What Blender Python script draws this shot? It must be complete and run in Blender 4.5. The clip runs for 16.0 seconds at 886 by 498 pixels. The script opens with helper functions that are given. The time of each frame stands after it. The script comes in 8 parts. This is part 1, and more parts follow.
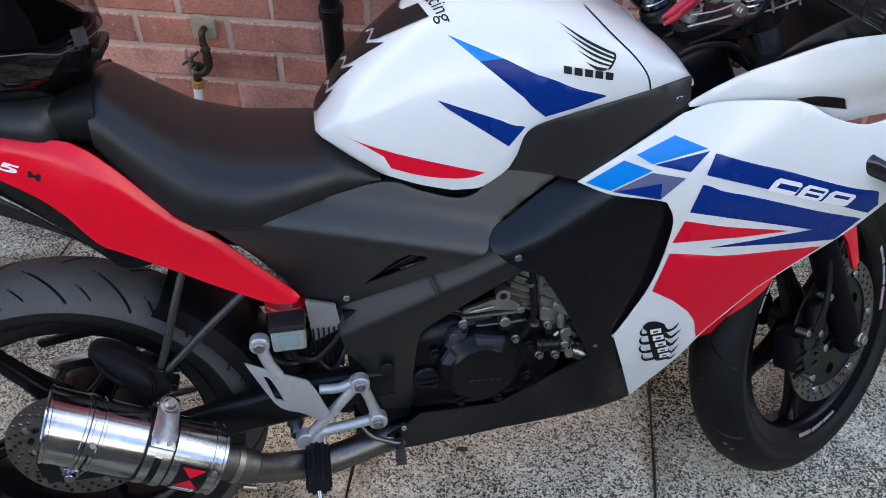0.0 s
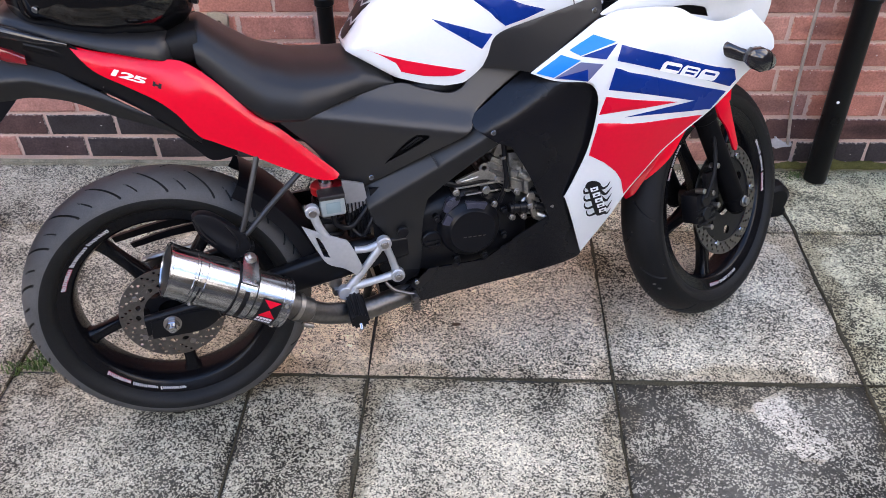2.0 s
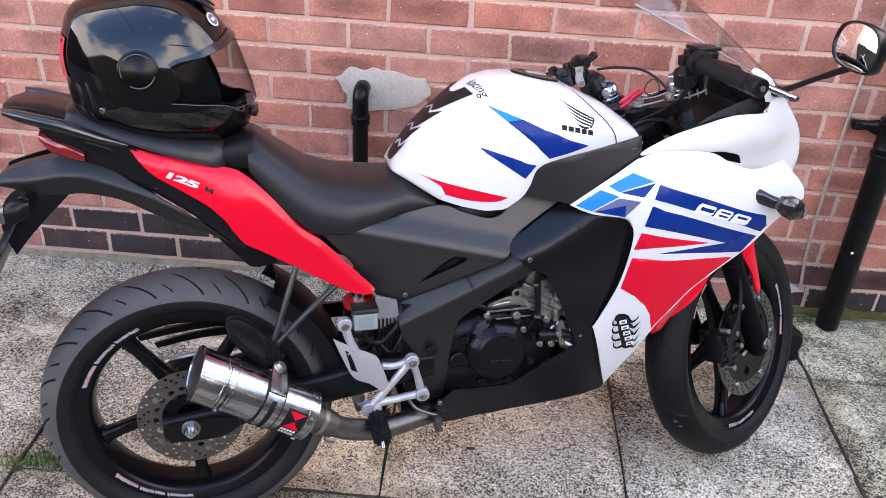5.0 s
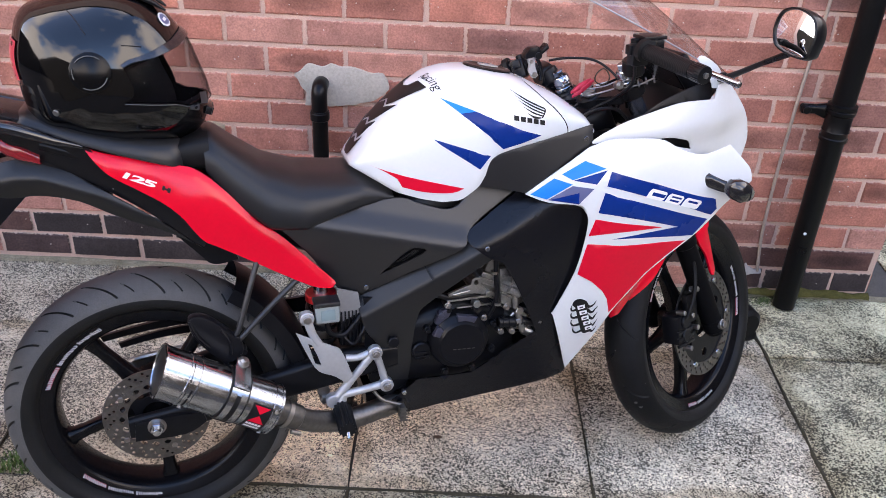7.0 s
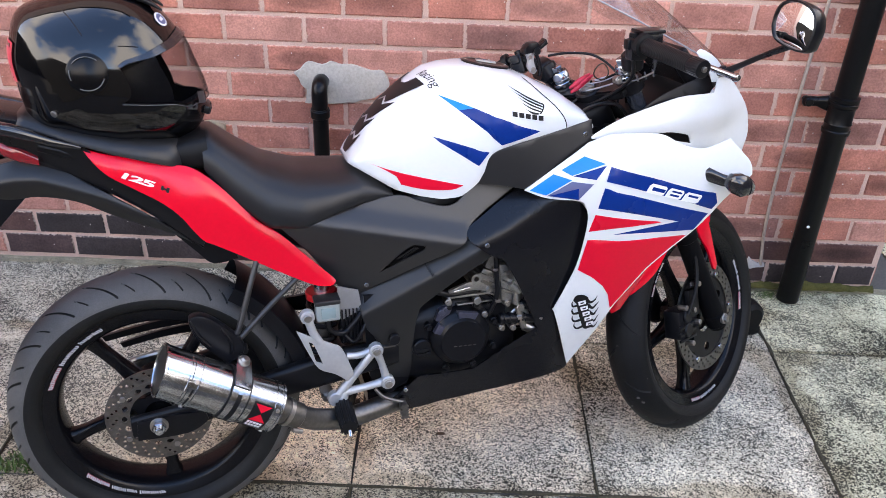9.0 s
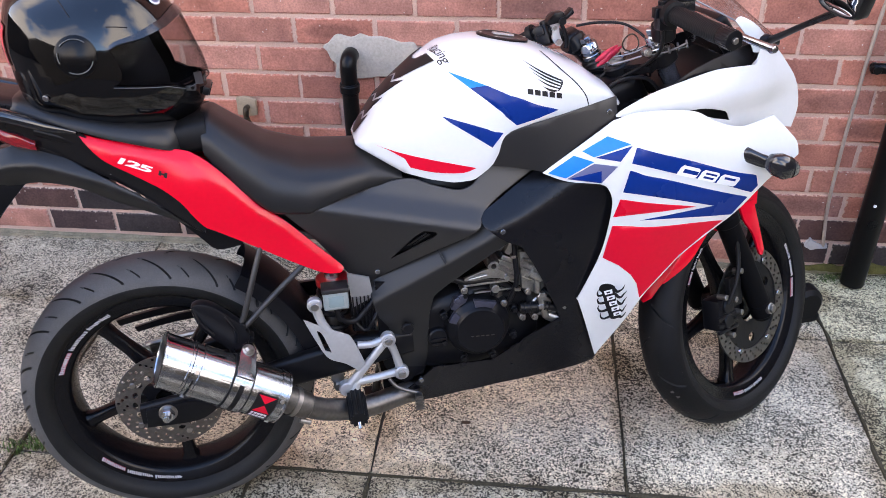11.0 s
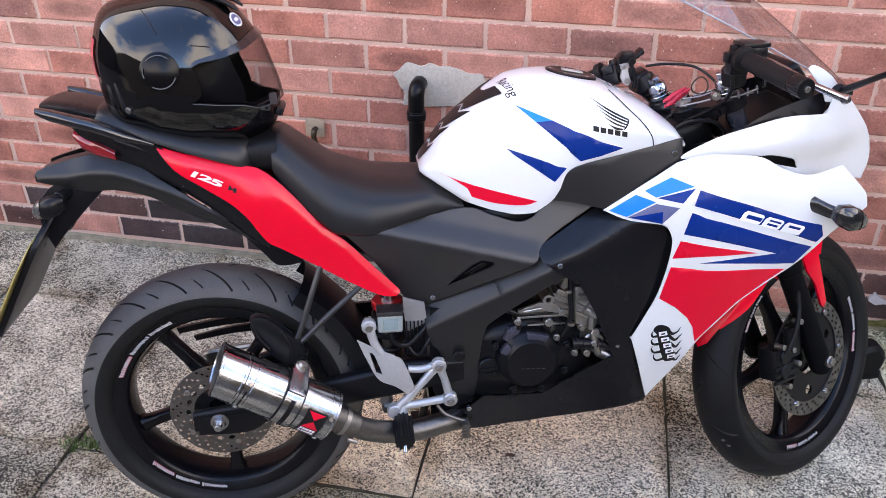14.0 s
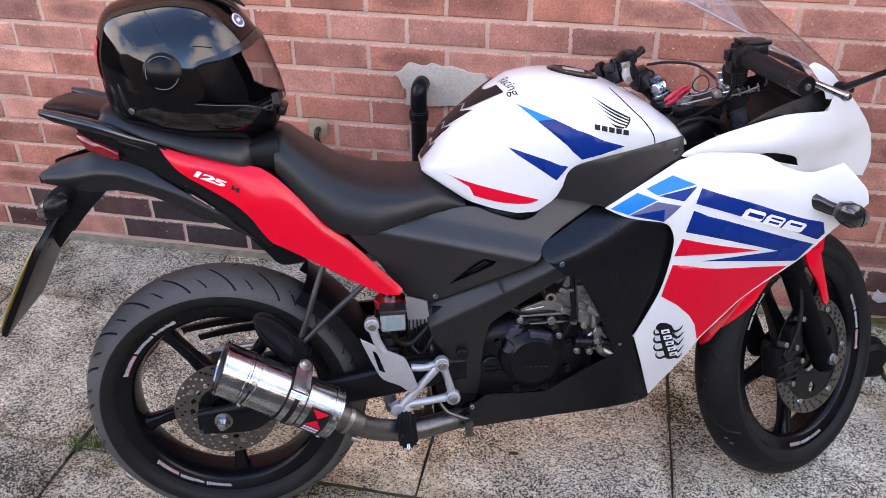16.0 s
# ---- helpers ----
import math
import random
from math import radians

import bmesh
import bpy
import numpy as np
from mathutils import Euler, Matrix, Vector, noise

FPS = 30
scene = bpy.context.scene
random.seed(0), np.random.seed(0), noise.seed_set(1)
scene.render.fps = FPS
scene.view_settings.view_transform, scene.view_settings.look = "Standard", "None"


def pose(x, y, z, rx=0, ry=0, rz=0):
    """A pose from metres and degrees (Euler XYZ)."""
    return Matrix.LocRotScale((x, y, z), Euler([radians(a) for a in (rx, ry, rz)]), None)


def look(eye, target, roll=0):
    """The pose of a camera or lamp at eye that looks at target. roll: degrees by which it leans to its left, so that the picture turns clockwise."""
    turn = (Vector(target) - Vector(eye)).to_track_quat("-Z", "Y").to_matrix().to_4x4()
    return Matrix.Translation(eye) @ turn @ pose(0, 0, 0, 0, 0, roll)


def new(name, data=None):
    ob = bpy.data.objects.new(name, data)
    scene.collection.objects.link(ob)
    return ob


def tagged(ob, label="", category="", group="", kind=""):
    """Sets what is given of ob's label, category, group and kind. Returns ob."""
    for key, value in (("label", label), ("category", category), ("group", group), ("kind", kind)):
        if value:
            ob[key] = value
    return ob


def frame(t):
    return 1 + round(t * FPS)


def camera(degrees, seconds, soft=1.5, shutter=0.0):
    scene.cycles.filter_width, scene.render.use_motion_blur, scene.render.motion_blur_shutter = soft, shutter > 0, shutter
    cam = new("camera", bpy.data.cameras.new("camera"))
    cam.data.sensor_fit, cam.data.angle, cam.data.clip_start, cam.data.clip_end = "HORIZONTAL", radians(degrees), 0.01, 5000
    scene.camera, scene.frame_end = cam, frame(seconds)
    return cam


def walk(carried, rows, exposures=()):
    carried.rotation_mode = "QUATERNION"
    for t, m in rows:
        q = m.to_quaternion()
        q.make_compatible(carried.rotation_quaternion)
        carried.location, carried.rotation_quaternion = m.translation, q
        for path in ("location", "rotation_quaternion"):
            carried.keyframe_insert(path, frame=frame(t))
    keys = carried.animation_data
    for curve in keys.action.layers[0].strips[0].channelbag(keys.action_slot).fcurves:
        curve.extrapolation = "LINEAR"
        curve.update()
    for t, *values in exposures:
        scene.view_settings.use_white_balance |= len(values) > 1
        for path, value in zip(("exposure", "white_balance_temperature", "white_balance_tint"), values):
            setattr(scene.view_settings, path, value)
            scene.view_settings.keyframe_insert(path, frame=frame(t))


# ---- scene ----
cam = camera(55.8, 16.0, 0.9)
EXPOSURES = [(0.0, 2.27, 6450, 6), (0.5, 2.55, 6750, 11), (1.5, 2.80, 6900, 14), (2.5, 2.92, 6900, 16), (3.5, 3.12, 6900, 16), (4.2, 3.10, 6900, 16), (6.5, 2.74, 6900, 17), (8.0, 2.82, 6900, 16), (9.0, 2.87, 6800, 13), (11.5, 2.90, 6900, 16), (13.5, 2.90, 6900, 16), (15.5, 2.75, 6900, 17), (16.0, 2.74, 6900, 17)]
PATH = [
    (0, (0.038, -0.746, 1.463), (-0.167, 0.715, 0.113), 0.1),
    (0.5, (-0.033, -0.961, 1.531), (-0.218, 0.574, 0.263), 1.5),
    (1, (-0.013, -1.138, 1.551), (-0.139, 0.417, 0.3), 1.4),
    (1.5, (0.043, -1.302, 1.531), (-0.064, 0.26, 0.286), -0.4),
    (2, (-0.007, -1.336, 1.534), (-0.089, 0.216, 0.274), -1.2),
    (2.5, (-0.058, -1.356, 1.528), (-0.121, 0.209, 0.284), -0.7),
    (3, (-0.085, -1.368, 1.523), (-0.163, 0.231, 0.324), 0.6),
    (3.5, (-0.106, -1.354, 1.531), (-0.216, 0.277, 0.379), 1.3),
    (4, (-0.109, -1.359, 1.544), (-0.221, 0.312, 0.45), 2.2),
    (4.2, (-0.108, -1.351, 1.542), (-0.211, 0.336, 0.472), 2.6),
    (6.3, (-0.092, -1.344, 1.557), (-0.097, 0.379, 0.54), 3.3),
    (6.5, (-0.085, -1.35, 1.558), (-0.085, 0.37, 0.537), 3.2),
    (7, (-0.075, -1.372, 1.556), (-0.07, 0.337, 0.517), 2.9),
    (7.5, (-0.063, -1.387, 1.552), (-0.061, 0.306, 0.487), 3.0),
    (8, (-0.063, -1.393, 1.55), (-0.061, 0.295, 0.478), 2.9),
    (8.5, (-0.074, -1.387, 1.553), (-0.053, 0.304, 0.486), 2.8),
    (9, (-0.061, -1.369, 1.558), (-0.071, 0.334, 0.51), 2.1),
    (9.2, (-0.042, -1.344, 1.555), (-0.079, 0.362, 0.511), 1.8),
    (11.3, (0.071, -1.259, 1.543), (-0.142, 0.382, 0.42), -0.9),
    (11.5, (0.068, -1.263, 1.542), (-0.159, 0.376, 0.42), -0.6),
    (12, (0.063, -1.282, 1.547), (-0.23, 0.359, 0.444), -0.4),
    (12.5, (0.059, -1.285, 1.548), (-0.269, 0.358, 0.456), -0.1),
    (13, (0.056, -1.273, 1.544), (-0.278, 0.377, 0.465), 0.2),
    (13.5, (0.058, -1.276, 1.551), (-0.284, 0.381, 0.484), 0.1),
    (14, (0.063, -1.274, 1.552), (-0.264, 0.391, 0.493), 0.2),
    (14.5, (0.071, -1.275, 1.554), (-0.255, 0.399, 0.51), 0.3),
    (15, (0.073, -1.276, 1.551), (-0.257, 0.396, 0.505), 0.1),
    (15.5, (0.071, -1.287, 1.553), (-0.26, 0.382, 0.501), 0.0),
    (16, (0.068, -1.28, 1.552), (-0.269, 0.384, 0.494), -0.2),
]
walk(cam, [(t, look(eye, target, roll)) for t, eye, target, roll in PATH], EXPOSURES)

# ---- light: open sky over a shaded yard ----
world = bpy.data.worlds.new("sky")
scene.world = world
world.use_nodes = True
wn, wl = world.node_tree.nodes, world.node_tree.links
wn.clear()
sky = wn.new("ShaderNodeTexSky")
sky.sky_type, sky.sun_disc = "NISHITA", False
sky.sun_elevation, sky.sun_rotation, sky.ozone_density = radians(36), radians(315), 4.0
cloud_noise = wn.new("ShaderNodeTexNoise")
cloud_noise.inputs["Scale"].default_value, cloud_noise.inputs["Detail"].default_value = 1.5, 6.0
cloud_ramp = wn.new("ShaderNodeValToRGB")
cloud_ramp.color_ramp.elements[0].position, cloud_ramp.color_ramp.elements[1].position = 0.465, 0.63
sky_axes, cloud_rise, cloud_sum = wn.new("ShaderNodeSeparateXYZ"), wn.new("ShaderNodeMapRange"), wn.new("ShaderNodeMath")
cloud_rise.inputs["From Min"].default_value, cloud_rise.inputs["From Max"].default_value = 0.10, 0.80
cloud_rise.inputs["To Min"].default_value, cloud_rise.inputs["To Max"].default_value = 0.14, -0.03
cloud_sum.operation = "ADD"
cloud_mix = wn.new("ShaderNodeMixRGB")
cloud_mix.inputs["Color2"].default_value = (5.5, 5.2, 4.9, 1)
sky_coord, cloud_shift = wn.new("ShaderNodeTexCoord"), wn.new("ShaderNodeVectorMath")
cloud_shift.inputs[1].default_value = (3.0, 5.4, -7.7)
backdrop, world_out = wn.new("ShaderNodeBackground"), wn.new("ShaderNodeOutputWorld")
backdrop.inputs["Strength"].default_value = 0.15
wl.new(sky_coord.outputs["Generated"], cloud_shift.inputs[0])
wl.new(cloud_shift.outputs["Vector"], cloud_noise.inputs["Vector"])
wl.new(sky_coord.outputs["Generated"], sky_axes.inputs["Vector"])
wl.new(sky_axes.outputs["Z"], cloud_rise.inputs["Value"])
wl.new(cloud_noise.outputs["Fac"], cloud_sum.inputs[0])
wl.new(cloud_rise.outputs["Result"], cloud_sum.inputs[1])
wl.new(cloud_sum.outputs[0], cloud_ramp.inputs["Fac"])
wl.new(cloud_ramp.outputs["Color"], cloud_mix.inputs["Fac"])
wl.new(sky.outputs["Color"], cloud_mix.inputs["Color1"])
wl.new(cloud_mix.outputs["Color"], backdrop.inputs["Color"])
wl.new(backdrop.outputs["Background"], world_out.inputs["Surface"])
sun = new("sun", bpy.data.lights.new("sun", "SUN"))
sun.data.energy, sun.data.angle, sun.data.color = 2.5, radians(0.5), (1.0, 0.95, 0.88)
sun.matrix_world = look((-5.0, 6.0, 5.2), (0, 1.0, 0))


# ---- materials ----
def surf(name, color, rough=0.5, metal=0.0, coat=0.0, var=0.12, big=6.0, fine=120.0, bump=0.0, rough_var=0.08, spec=0.5, random_hue=0.0):
    """A plain surface with stains at a large scale and grain at a fine one."""
    m = bpy.data.materials.new(name)
    m.use_nodes = True
    n, l = m.node_tree.nodes, m.node_tree.links
    b = n["Principled BSDF"]
    b.inputs["Metallic"].default_value = metal
    b.inputs["Coat Weight"].default_value = coat
    b.inputs["Coat Roughness"].default_value = 0.06
    b.inputs["Specular IOR Level"].default_value = spec
    co = n.new("ShaderNodeTexCoord")
    big_n, fine_n = n.new("ShaderNodeTexNoise"), n.new("ShaderNodeTexNoise")
    big_n.inputs["Scale"].default_value, big_n.inputs["Detail"].default_value = big, 5.0
    fine_n.inputs["Scale"].default_value, fine_n.inputs["Detail"].default_value = fine, 3.0
    l.new(co.outputs["Object"], big_n.inputs["Vector"])
    l.new(co.outputs["Object"], fine_n.inputs["Vector"])
    mix = n.new("ShaderNodeMath")
    mix.operation = "MULTIPLY_ADD"
    mix.inputs[1].default_value, mix.inputs[2].default_value = 0.5, 0.0
    half = n.new("ShaderNodeMath")
    half.operation = "MULTIPLY_ADD"
    half.inputs[1].default_value = 0.5
    l.new(fine_n.outputs["Fac"], mix.inputs[0])
    l.new(big_n.outputs["Fac"], half.inputs[0])
    l.new(mix.outputs[0], half.inputs[2])
    ramp = n.new("ShaderNodeValToRGB")
    ramp.color_ramp.elements[0].position, ramp.color_ramp.elements[1].position = 0.3, 0.7
    ramp.color_ramp.elements[0].color = (*[c * (1 - var) for c in color], 1)
    ramp.color_ramp.elements[1].color = (*[min(1, c * (1 + var)) for c in color], 1)
    l.new(half.outputs[0], ramp.inputs["Fac"])
    l.new(ramp.outputs["Color"], b.inputs["Base Color"])
    rr = n.new("ShaderNodeMapRange")
    rr.inputs["To Min"].default_value, rr.inputs["To Max"].default_value = max(0.02, rough - rough_var), min(1, rough + rough_var)
    l.new(big_n.outputs["Fac"], rr.inputs["Value"])
    l.new(rr.outputs["Result"], b.inputs["Roughness"])
    if bump:
        bm_n = n.new("ShaderNodeBump")
        bm_n.inputs["Strength"].default_value, bm_n.inputs["Distance"].default_value = bump, 0.002
        l.new(fine_n.outputs["Fac"], bm_n.inputs["Height"])
        l.new(bm_n.outputs["Normal"], b.inputs["Normal"])
    return m


def calc(n, l, way, p, q):
    """One step of arithmetic between sockets or numbers."""
    node = n.new("ShaderNodeMath")
    node.operation = way
    for k, v in enumerate((p, q)):
        if isinstance(v, (int, float)):
            node.inputs[k].default_value = v
        else:
            l.new(v, node.inputs[k])
    return node.outputs[0]


def pieces_surf(name, stops, rough, grain, stains, bump, speck=None, lime=0.0, smear=None, clean=0.0, blotch=1.1):
    """A stone-like surface whose colour varies from piece to piece, with grain, stains and pits."""
    m = bpy.data.materials.new(name)
    m.use_nodes = True
    n, l = m.node_tree.nodes, m.node_tree.links
    b = n["Principled BSDF"]
    b.inputs["Roughness"].default_value = rough
    b.inputs["Specular IOR Level"].default_value = 0.12
    info, co = n.new("ShaderNodeObjectInfo"), n.new("ShaderNodeNewGeometry")
    ramp = n.new("ShaderNodeValToRGB")
    for _ in range(len(stops) - 2):
        ramp.color_ramp.elements.new(0.5)
    for e, (p, c) in zip(ramp.color_ramp.elements, stops):
        e.position, e.color = p, (*c, 1)
    add = n.new("ShaderNodeMath")
    add.operation = "ADD"
    wrap = n.new("ShaderNodeMath")
    wrap.operation = "FRACT"
    l.new(info.outputs["Random"], add.inputs[0])
    l.new(co.outputs["Random Per Island"], add.inputs[1])
    l.new(add.outputs[0], wrap.inputs[0])
    l.new(wrap.outputs[0], ramp.inputs["Fac"])
    fine_n, big_n = n.new("ShaderNodeTexNoise"), n.new("ShaderNodeTexNoise")
    fine_n.inputs["Scale"].default_value, fine_n.inputs["Detail"].default_value = grain, 6.0
    big_n.inputs["Scale"].default_value, big_n.inputs["Detail"].default_value = stains, 6.0
    l.new(co.outputs["Position"], fine_n.inputs["Vector"])
    l.new(co.outputs["Position"], big_n.inputs["Vector"])
    bright = n.new("ShaderNodeMapRange")
    bright.inputs["From Min"].default_value, bright.inputs["From Max"].default_value = 0.3, 0.7
    bright.inputs["To Min"].default_value, bright.inputs["To Max"].default_value = 0.66, 1.26
    l.new(big_n.outputs["Fac"], bright.inputs["Value"])
    grainy = n.new("ShaderNodeMapRange")
    grainy.inputs["From Min"].default_value, grainy.inputs["From Max"].default_value = 0.3, 0.7
    grainy.inputs["To Min"].default_value, grainy.inputs["To Max"].default_value = 0.78, 1.2
    l.new(fine_n.outputs["Fac"], grainy.inputs["Value"])
    mul = n.new("ShaderNodeMath")
    mul.operation = "MULTIPLY"
    l.new(bright.outputs["Result"], mul.inputs[0])
    l.new(grainy.outputs["Result"], mul.inputs[1])
    tint = n.new("ShaderNodeMixRGB")
    tint.blend_type, tint.inputs["Fac"].default_value = "MULTIPLY", 1.0
    l.new(ramp.outputs["Color"], tint.inputs["Color1"])
    l.new(mul.outputs[0], tint.inputs["Color2"])
    out = tint.outputs["Color"]
    height = fine_n.outputs["Fac"]
    if smear:
        half_length, high, lime_colour = smear
        ob_co, axes = n.new("ShaderNodeTexCoord"), n.new("ShaderNodeSeparateXYZ")
        l.new(ob_co.outputs["Object"], axes.inputs["Vector"])
        ends = calc(n, l, "SUBTRACT", half_length, calc(n, l, "ABSOLUTE", axes.outputs["X"], 0))
        beds = calc(n, l, "MINIMUM", axes.outputs["Z"], calc(n, l, "SUBTRACT", high, axes.outputs["Z"]))
        across = calc(n, l, "POWER", calc(n, l, "ABSOLUTE", calc(n, l, "DIVIDE", axes.outputs["X"], 0.095), 0), 2.0)
        upward = calc(n, l, "POWER", calc(n, l, "ABSOLUTE", calc(n, l, "DIVIDE", calc(n, l, "SUBTRACT", axes.outputs["Z"], high * 0.5), 0.027), 0), 2.0)
        burn = calc(n, l, "SUBTRACT", calc(n, l, "ADD", 1.0, calc(n, l, "MULTIPLY", calc(n, l, "SUBTRACT", big_n.outputs["Fac"], 0.5), 1.6)), calc(n, l, "ADD", across, upward))
        chosen_brick = calc(n, l, "MULTIPLY", calc(n, l, "GREATER_THAN", calc(n, l, "FRACT", calc(n, l, "MULTIPLY", info.outputs["Random"], 7.3), 0), 0.52), calc(n, l, "FRACT", calc(n, l, "MULTIPLY", info.outputs["Random"], 13.7), 0))
        smudge = n.new("ShaderNodeMapRange")
        smudge.inputs["From Min"].default_value, smudge.inputs["From Max"].default_value = 0.0, 0.7
        smudge.inputs["To Min"].default_value, smudge.inputs["To Max"].default_value = 0.0, 0.75
        l.new(burn, smudge.inputs["Value"])
        kiln = n.new("ShaderNodeMixRGB")
        kiln.blend_type = "MULTIPLY"
        kiln.inputs["Color2"].default_value = (0.46, 0.50, 0.52, 1)
        l.new(calc(n, l, "MULTIPLY", smudge.outputs["Result"], chosen_brick), kiln.inputs["Fac"])
        l.new(out, kiln.inputs["Color1"])
        out = kiln.outputs["Color"]
        rag = n.new("ShaderNodeTexNoise")
        rag.inputs["Scale"].default_value, rag.inputs["Detail"].default_value = 95.0, 6.0
        l.new(co.outputs["Position"], rag.inputs["Vector"])
        near = calc(n, l, "ADD", calc(n, l, "MINIMUM", ends, beds), calc(n, l, "MULTIPLY", calc(n, l, "SUBTRACT", rag.outputs["Fac"], 0.54), 0.017))
        cover = n.new("ShaderNodeMapRange")
        cover.inputs["From Min"].default_value, cover.inputs["From Max"].default_value = 0.0012, -0.0012
        l.new(near, cover.inputs["Value"])
        over = n.new("ShaderNodeMixRGB")
        over.inputs["Color2"].default_value = (*lime_colour, 1)
        l.new(cover.outputs["Result"], over.inputs["Fac"])
        l.new(out, over.inputs["Color1"])
        out = over.outputs["Color"]
    if lime:
        drop = n.new("ShaderNodeTexVoronoi")
        drop.inputs["Scale"].default_value = 95.0
        l.new(co.outputs["Position"], drop.inputs["Vector"])
        pick = n.new("ShaderNodeSeparateColor")
        l.new(drop.outputs["Color"], pick.inputs["Color"])
        chosen = calc(n, l, "GREATER_THAN", pick.outputs["Red"], 1.0 - lime)
        small = calc(n, l, "LESS_THAN", drop.outputs["Distance"], calc(n, l, "MULTIPLY", calc(n, l, "MULTIPLY", pick.outputs["Green"], fine_n.outputs["Fac"]), 0.42))
        spots = n.new("ShaderNodeMixRGB")
        spots.inputs["Color2"].default_value = (0.66, 0.58, 0.52, 1)
        l.new(calc(n, l, "MULTIPLY", calc(n, l, "MULTIPLY", chosen, small), 0.8), spots.inputs["Fac"])
        l.new(out, spots.inputs["Color1"])
        out = spots.outputs["Color"]
    if speck:
        bend = n.new("ShaderNodeTexNoise")
        bend.inputs["Scale"].default_value, bend.inputs["Detail"].default_value = 240.0, 3.0
        l.new(co.outputs["Position"], bend.inputs["Vector"])
        shove = n.new("ShaderNodeVectorMath")
        shove.operation, shove.inputs[1].default_value = "MULTIPLY_ADD", (0.005, 0.005, 0.005)
        l.new(bend.outputs["Color"], shove.inputs[0])
        l.new(co.outputs["Position"], shove.inputs[2])
        vor = n.new("ShaderNodeTexVoronoi")
        vor.inputs["Scale"].default_value = speck
        l.new(shove.outputs["Vector"], vor.inputs["Vector"])
        warp = n.new("ShaderNodeSeparateColor")
        l.new(vor.outputs["Color"], warp.inputs["Color"])
        stone = n.new("ShaderNodeValToRGB")
        els = stone.color_ramp.elements
        for _ in range(3):
            els.new(0.5)
        for e, (p, c) in zip(els, [(0.0, (0.045, 0.043, 0.038)), (0.33, (0.115, 0.110, 0.10)), (0.42, (0.80, 0.77, 0.71)), (0.72, (1.16, 1.12, 1.03)), (1.0, (1.55, 1.51, 1.41))]):
            e.position, e.color = p, (*c, 1)
        dirt = n.new("ShaderNodeTexNoise")
        dirt.inputs["Scale"].default_value, dirt.inputs["Detail"].default_value = 9.0, 7.0
        l.new(co.outputs["Position"], dirt.inputs["Vector"])
        broad = n.new("ShaderNodeTexNoise")
        broad.inputs["Scale"].default_value, broad.inputs["Detail"].default_value, broad.inputs["Distortion"].default_value = 2.6, 5.0, 0.6
        l.new(co.outputs["Position"], broad.inputs["Vector"])
        worn = calc(n, l, "MULTIPLY", calc(n, l, "SUBTRACT", broad.outputs["Fac"], 0.5), 1.0)
        l.new(calc(n, l, "ADD", calc(n, l, "ADD", warp.outputs["Red"], worn), calc(n, l, "MULTIPLY", calc(n, l, "SUBTRACT", 0.49 + clean, dirt.outputs["Fac"]), blotch)), stone.inputs["Fac"])
        rim_co, rim_axes = n.new("ShaderNodeTexCoord"), n.new("ShaderNodeSeparateXYZ")
        l.new(rim_co.outputs["Generated"], rim_axes.inputs["Vector"])
        to_rim = [calc(n, l, "MINIMUM", rim_axes.outputs[k], calc(n, l, "SUBTRACT", 1.0, rim_axes.outputs[k])) for k in ("X", "Y")]
        reach = calc(n, l, "MULTIPLY", calc(n, l, "SUBTRACT", calc(n, l, "ADD", broad.outputs["Fac"], dirt.outputs["Fac"]), 0.82), 0.32)
        soil = n.new("ShaderNodeMapRange")
        soil.inputs["From Min"].default_value, soil.inputs["From Max"].default_value = -0.03, 0.03
        soil.inputs["To Min"].default_value, soil.inputs["To Max"].default_value = 0.0, 0.55
        l.new(calc(n, l, "SUBTRACT", reach, calc(n, l, "MINIMUM", to_rim[0], to_rim[1])), soil.inputs["Value"])
        grime = n.new("ShaderNodeMixRGB")
        grime.blend_type = "MULTIPLY"
        grime.inputs["Color2"].default_value = (0.50, 0.42, 0.31, 1)
        l.new(soil.outputs["Result"], grime.inputs["Fac"])
        l.new(out, grime.inputs["Color1"])
        out = grime.outputs["Color"]
        sp = n.new("ShaderNodeMixRGB")
        sp.blend_type = "MULTIPLY"
        patch = n.new("ShaderNodeMapRange")
        patch.inputs["From Min"].default_value, patch.inputs["From Max"].default_value = 0.35, 0.62
        patch.inputs["To Min"].default_value, patch.inputs["To Max"].default_value = 1.0, 0.80
        l.new(big_n.outputs["Fac"], patch.inputs["Value"])
        l.new(patch.outputs["Result"], sp.inputs["Fac"])
        l.new(out, sp.inputs["Color1"])
        l.new(stone.outputs["Color"], sp.inputs["Color2"])
        out = sp.outputs["Color"]
        height = vor.outputs["Distance"]
    l.new(out, b.inputs["Base Color"])
    bn = n.new("ShaderNodeBump")
    bn.inputs["Strength"].default_value, bn.inputs["Distance"].default_value = bump, 0.004
    l.new(height, bn.inputs["Height"])
    l.new(bn.outputs["Normal"], b.inputs["Normal"])
    return m


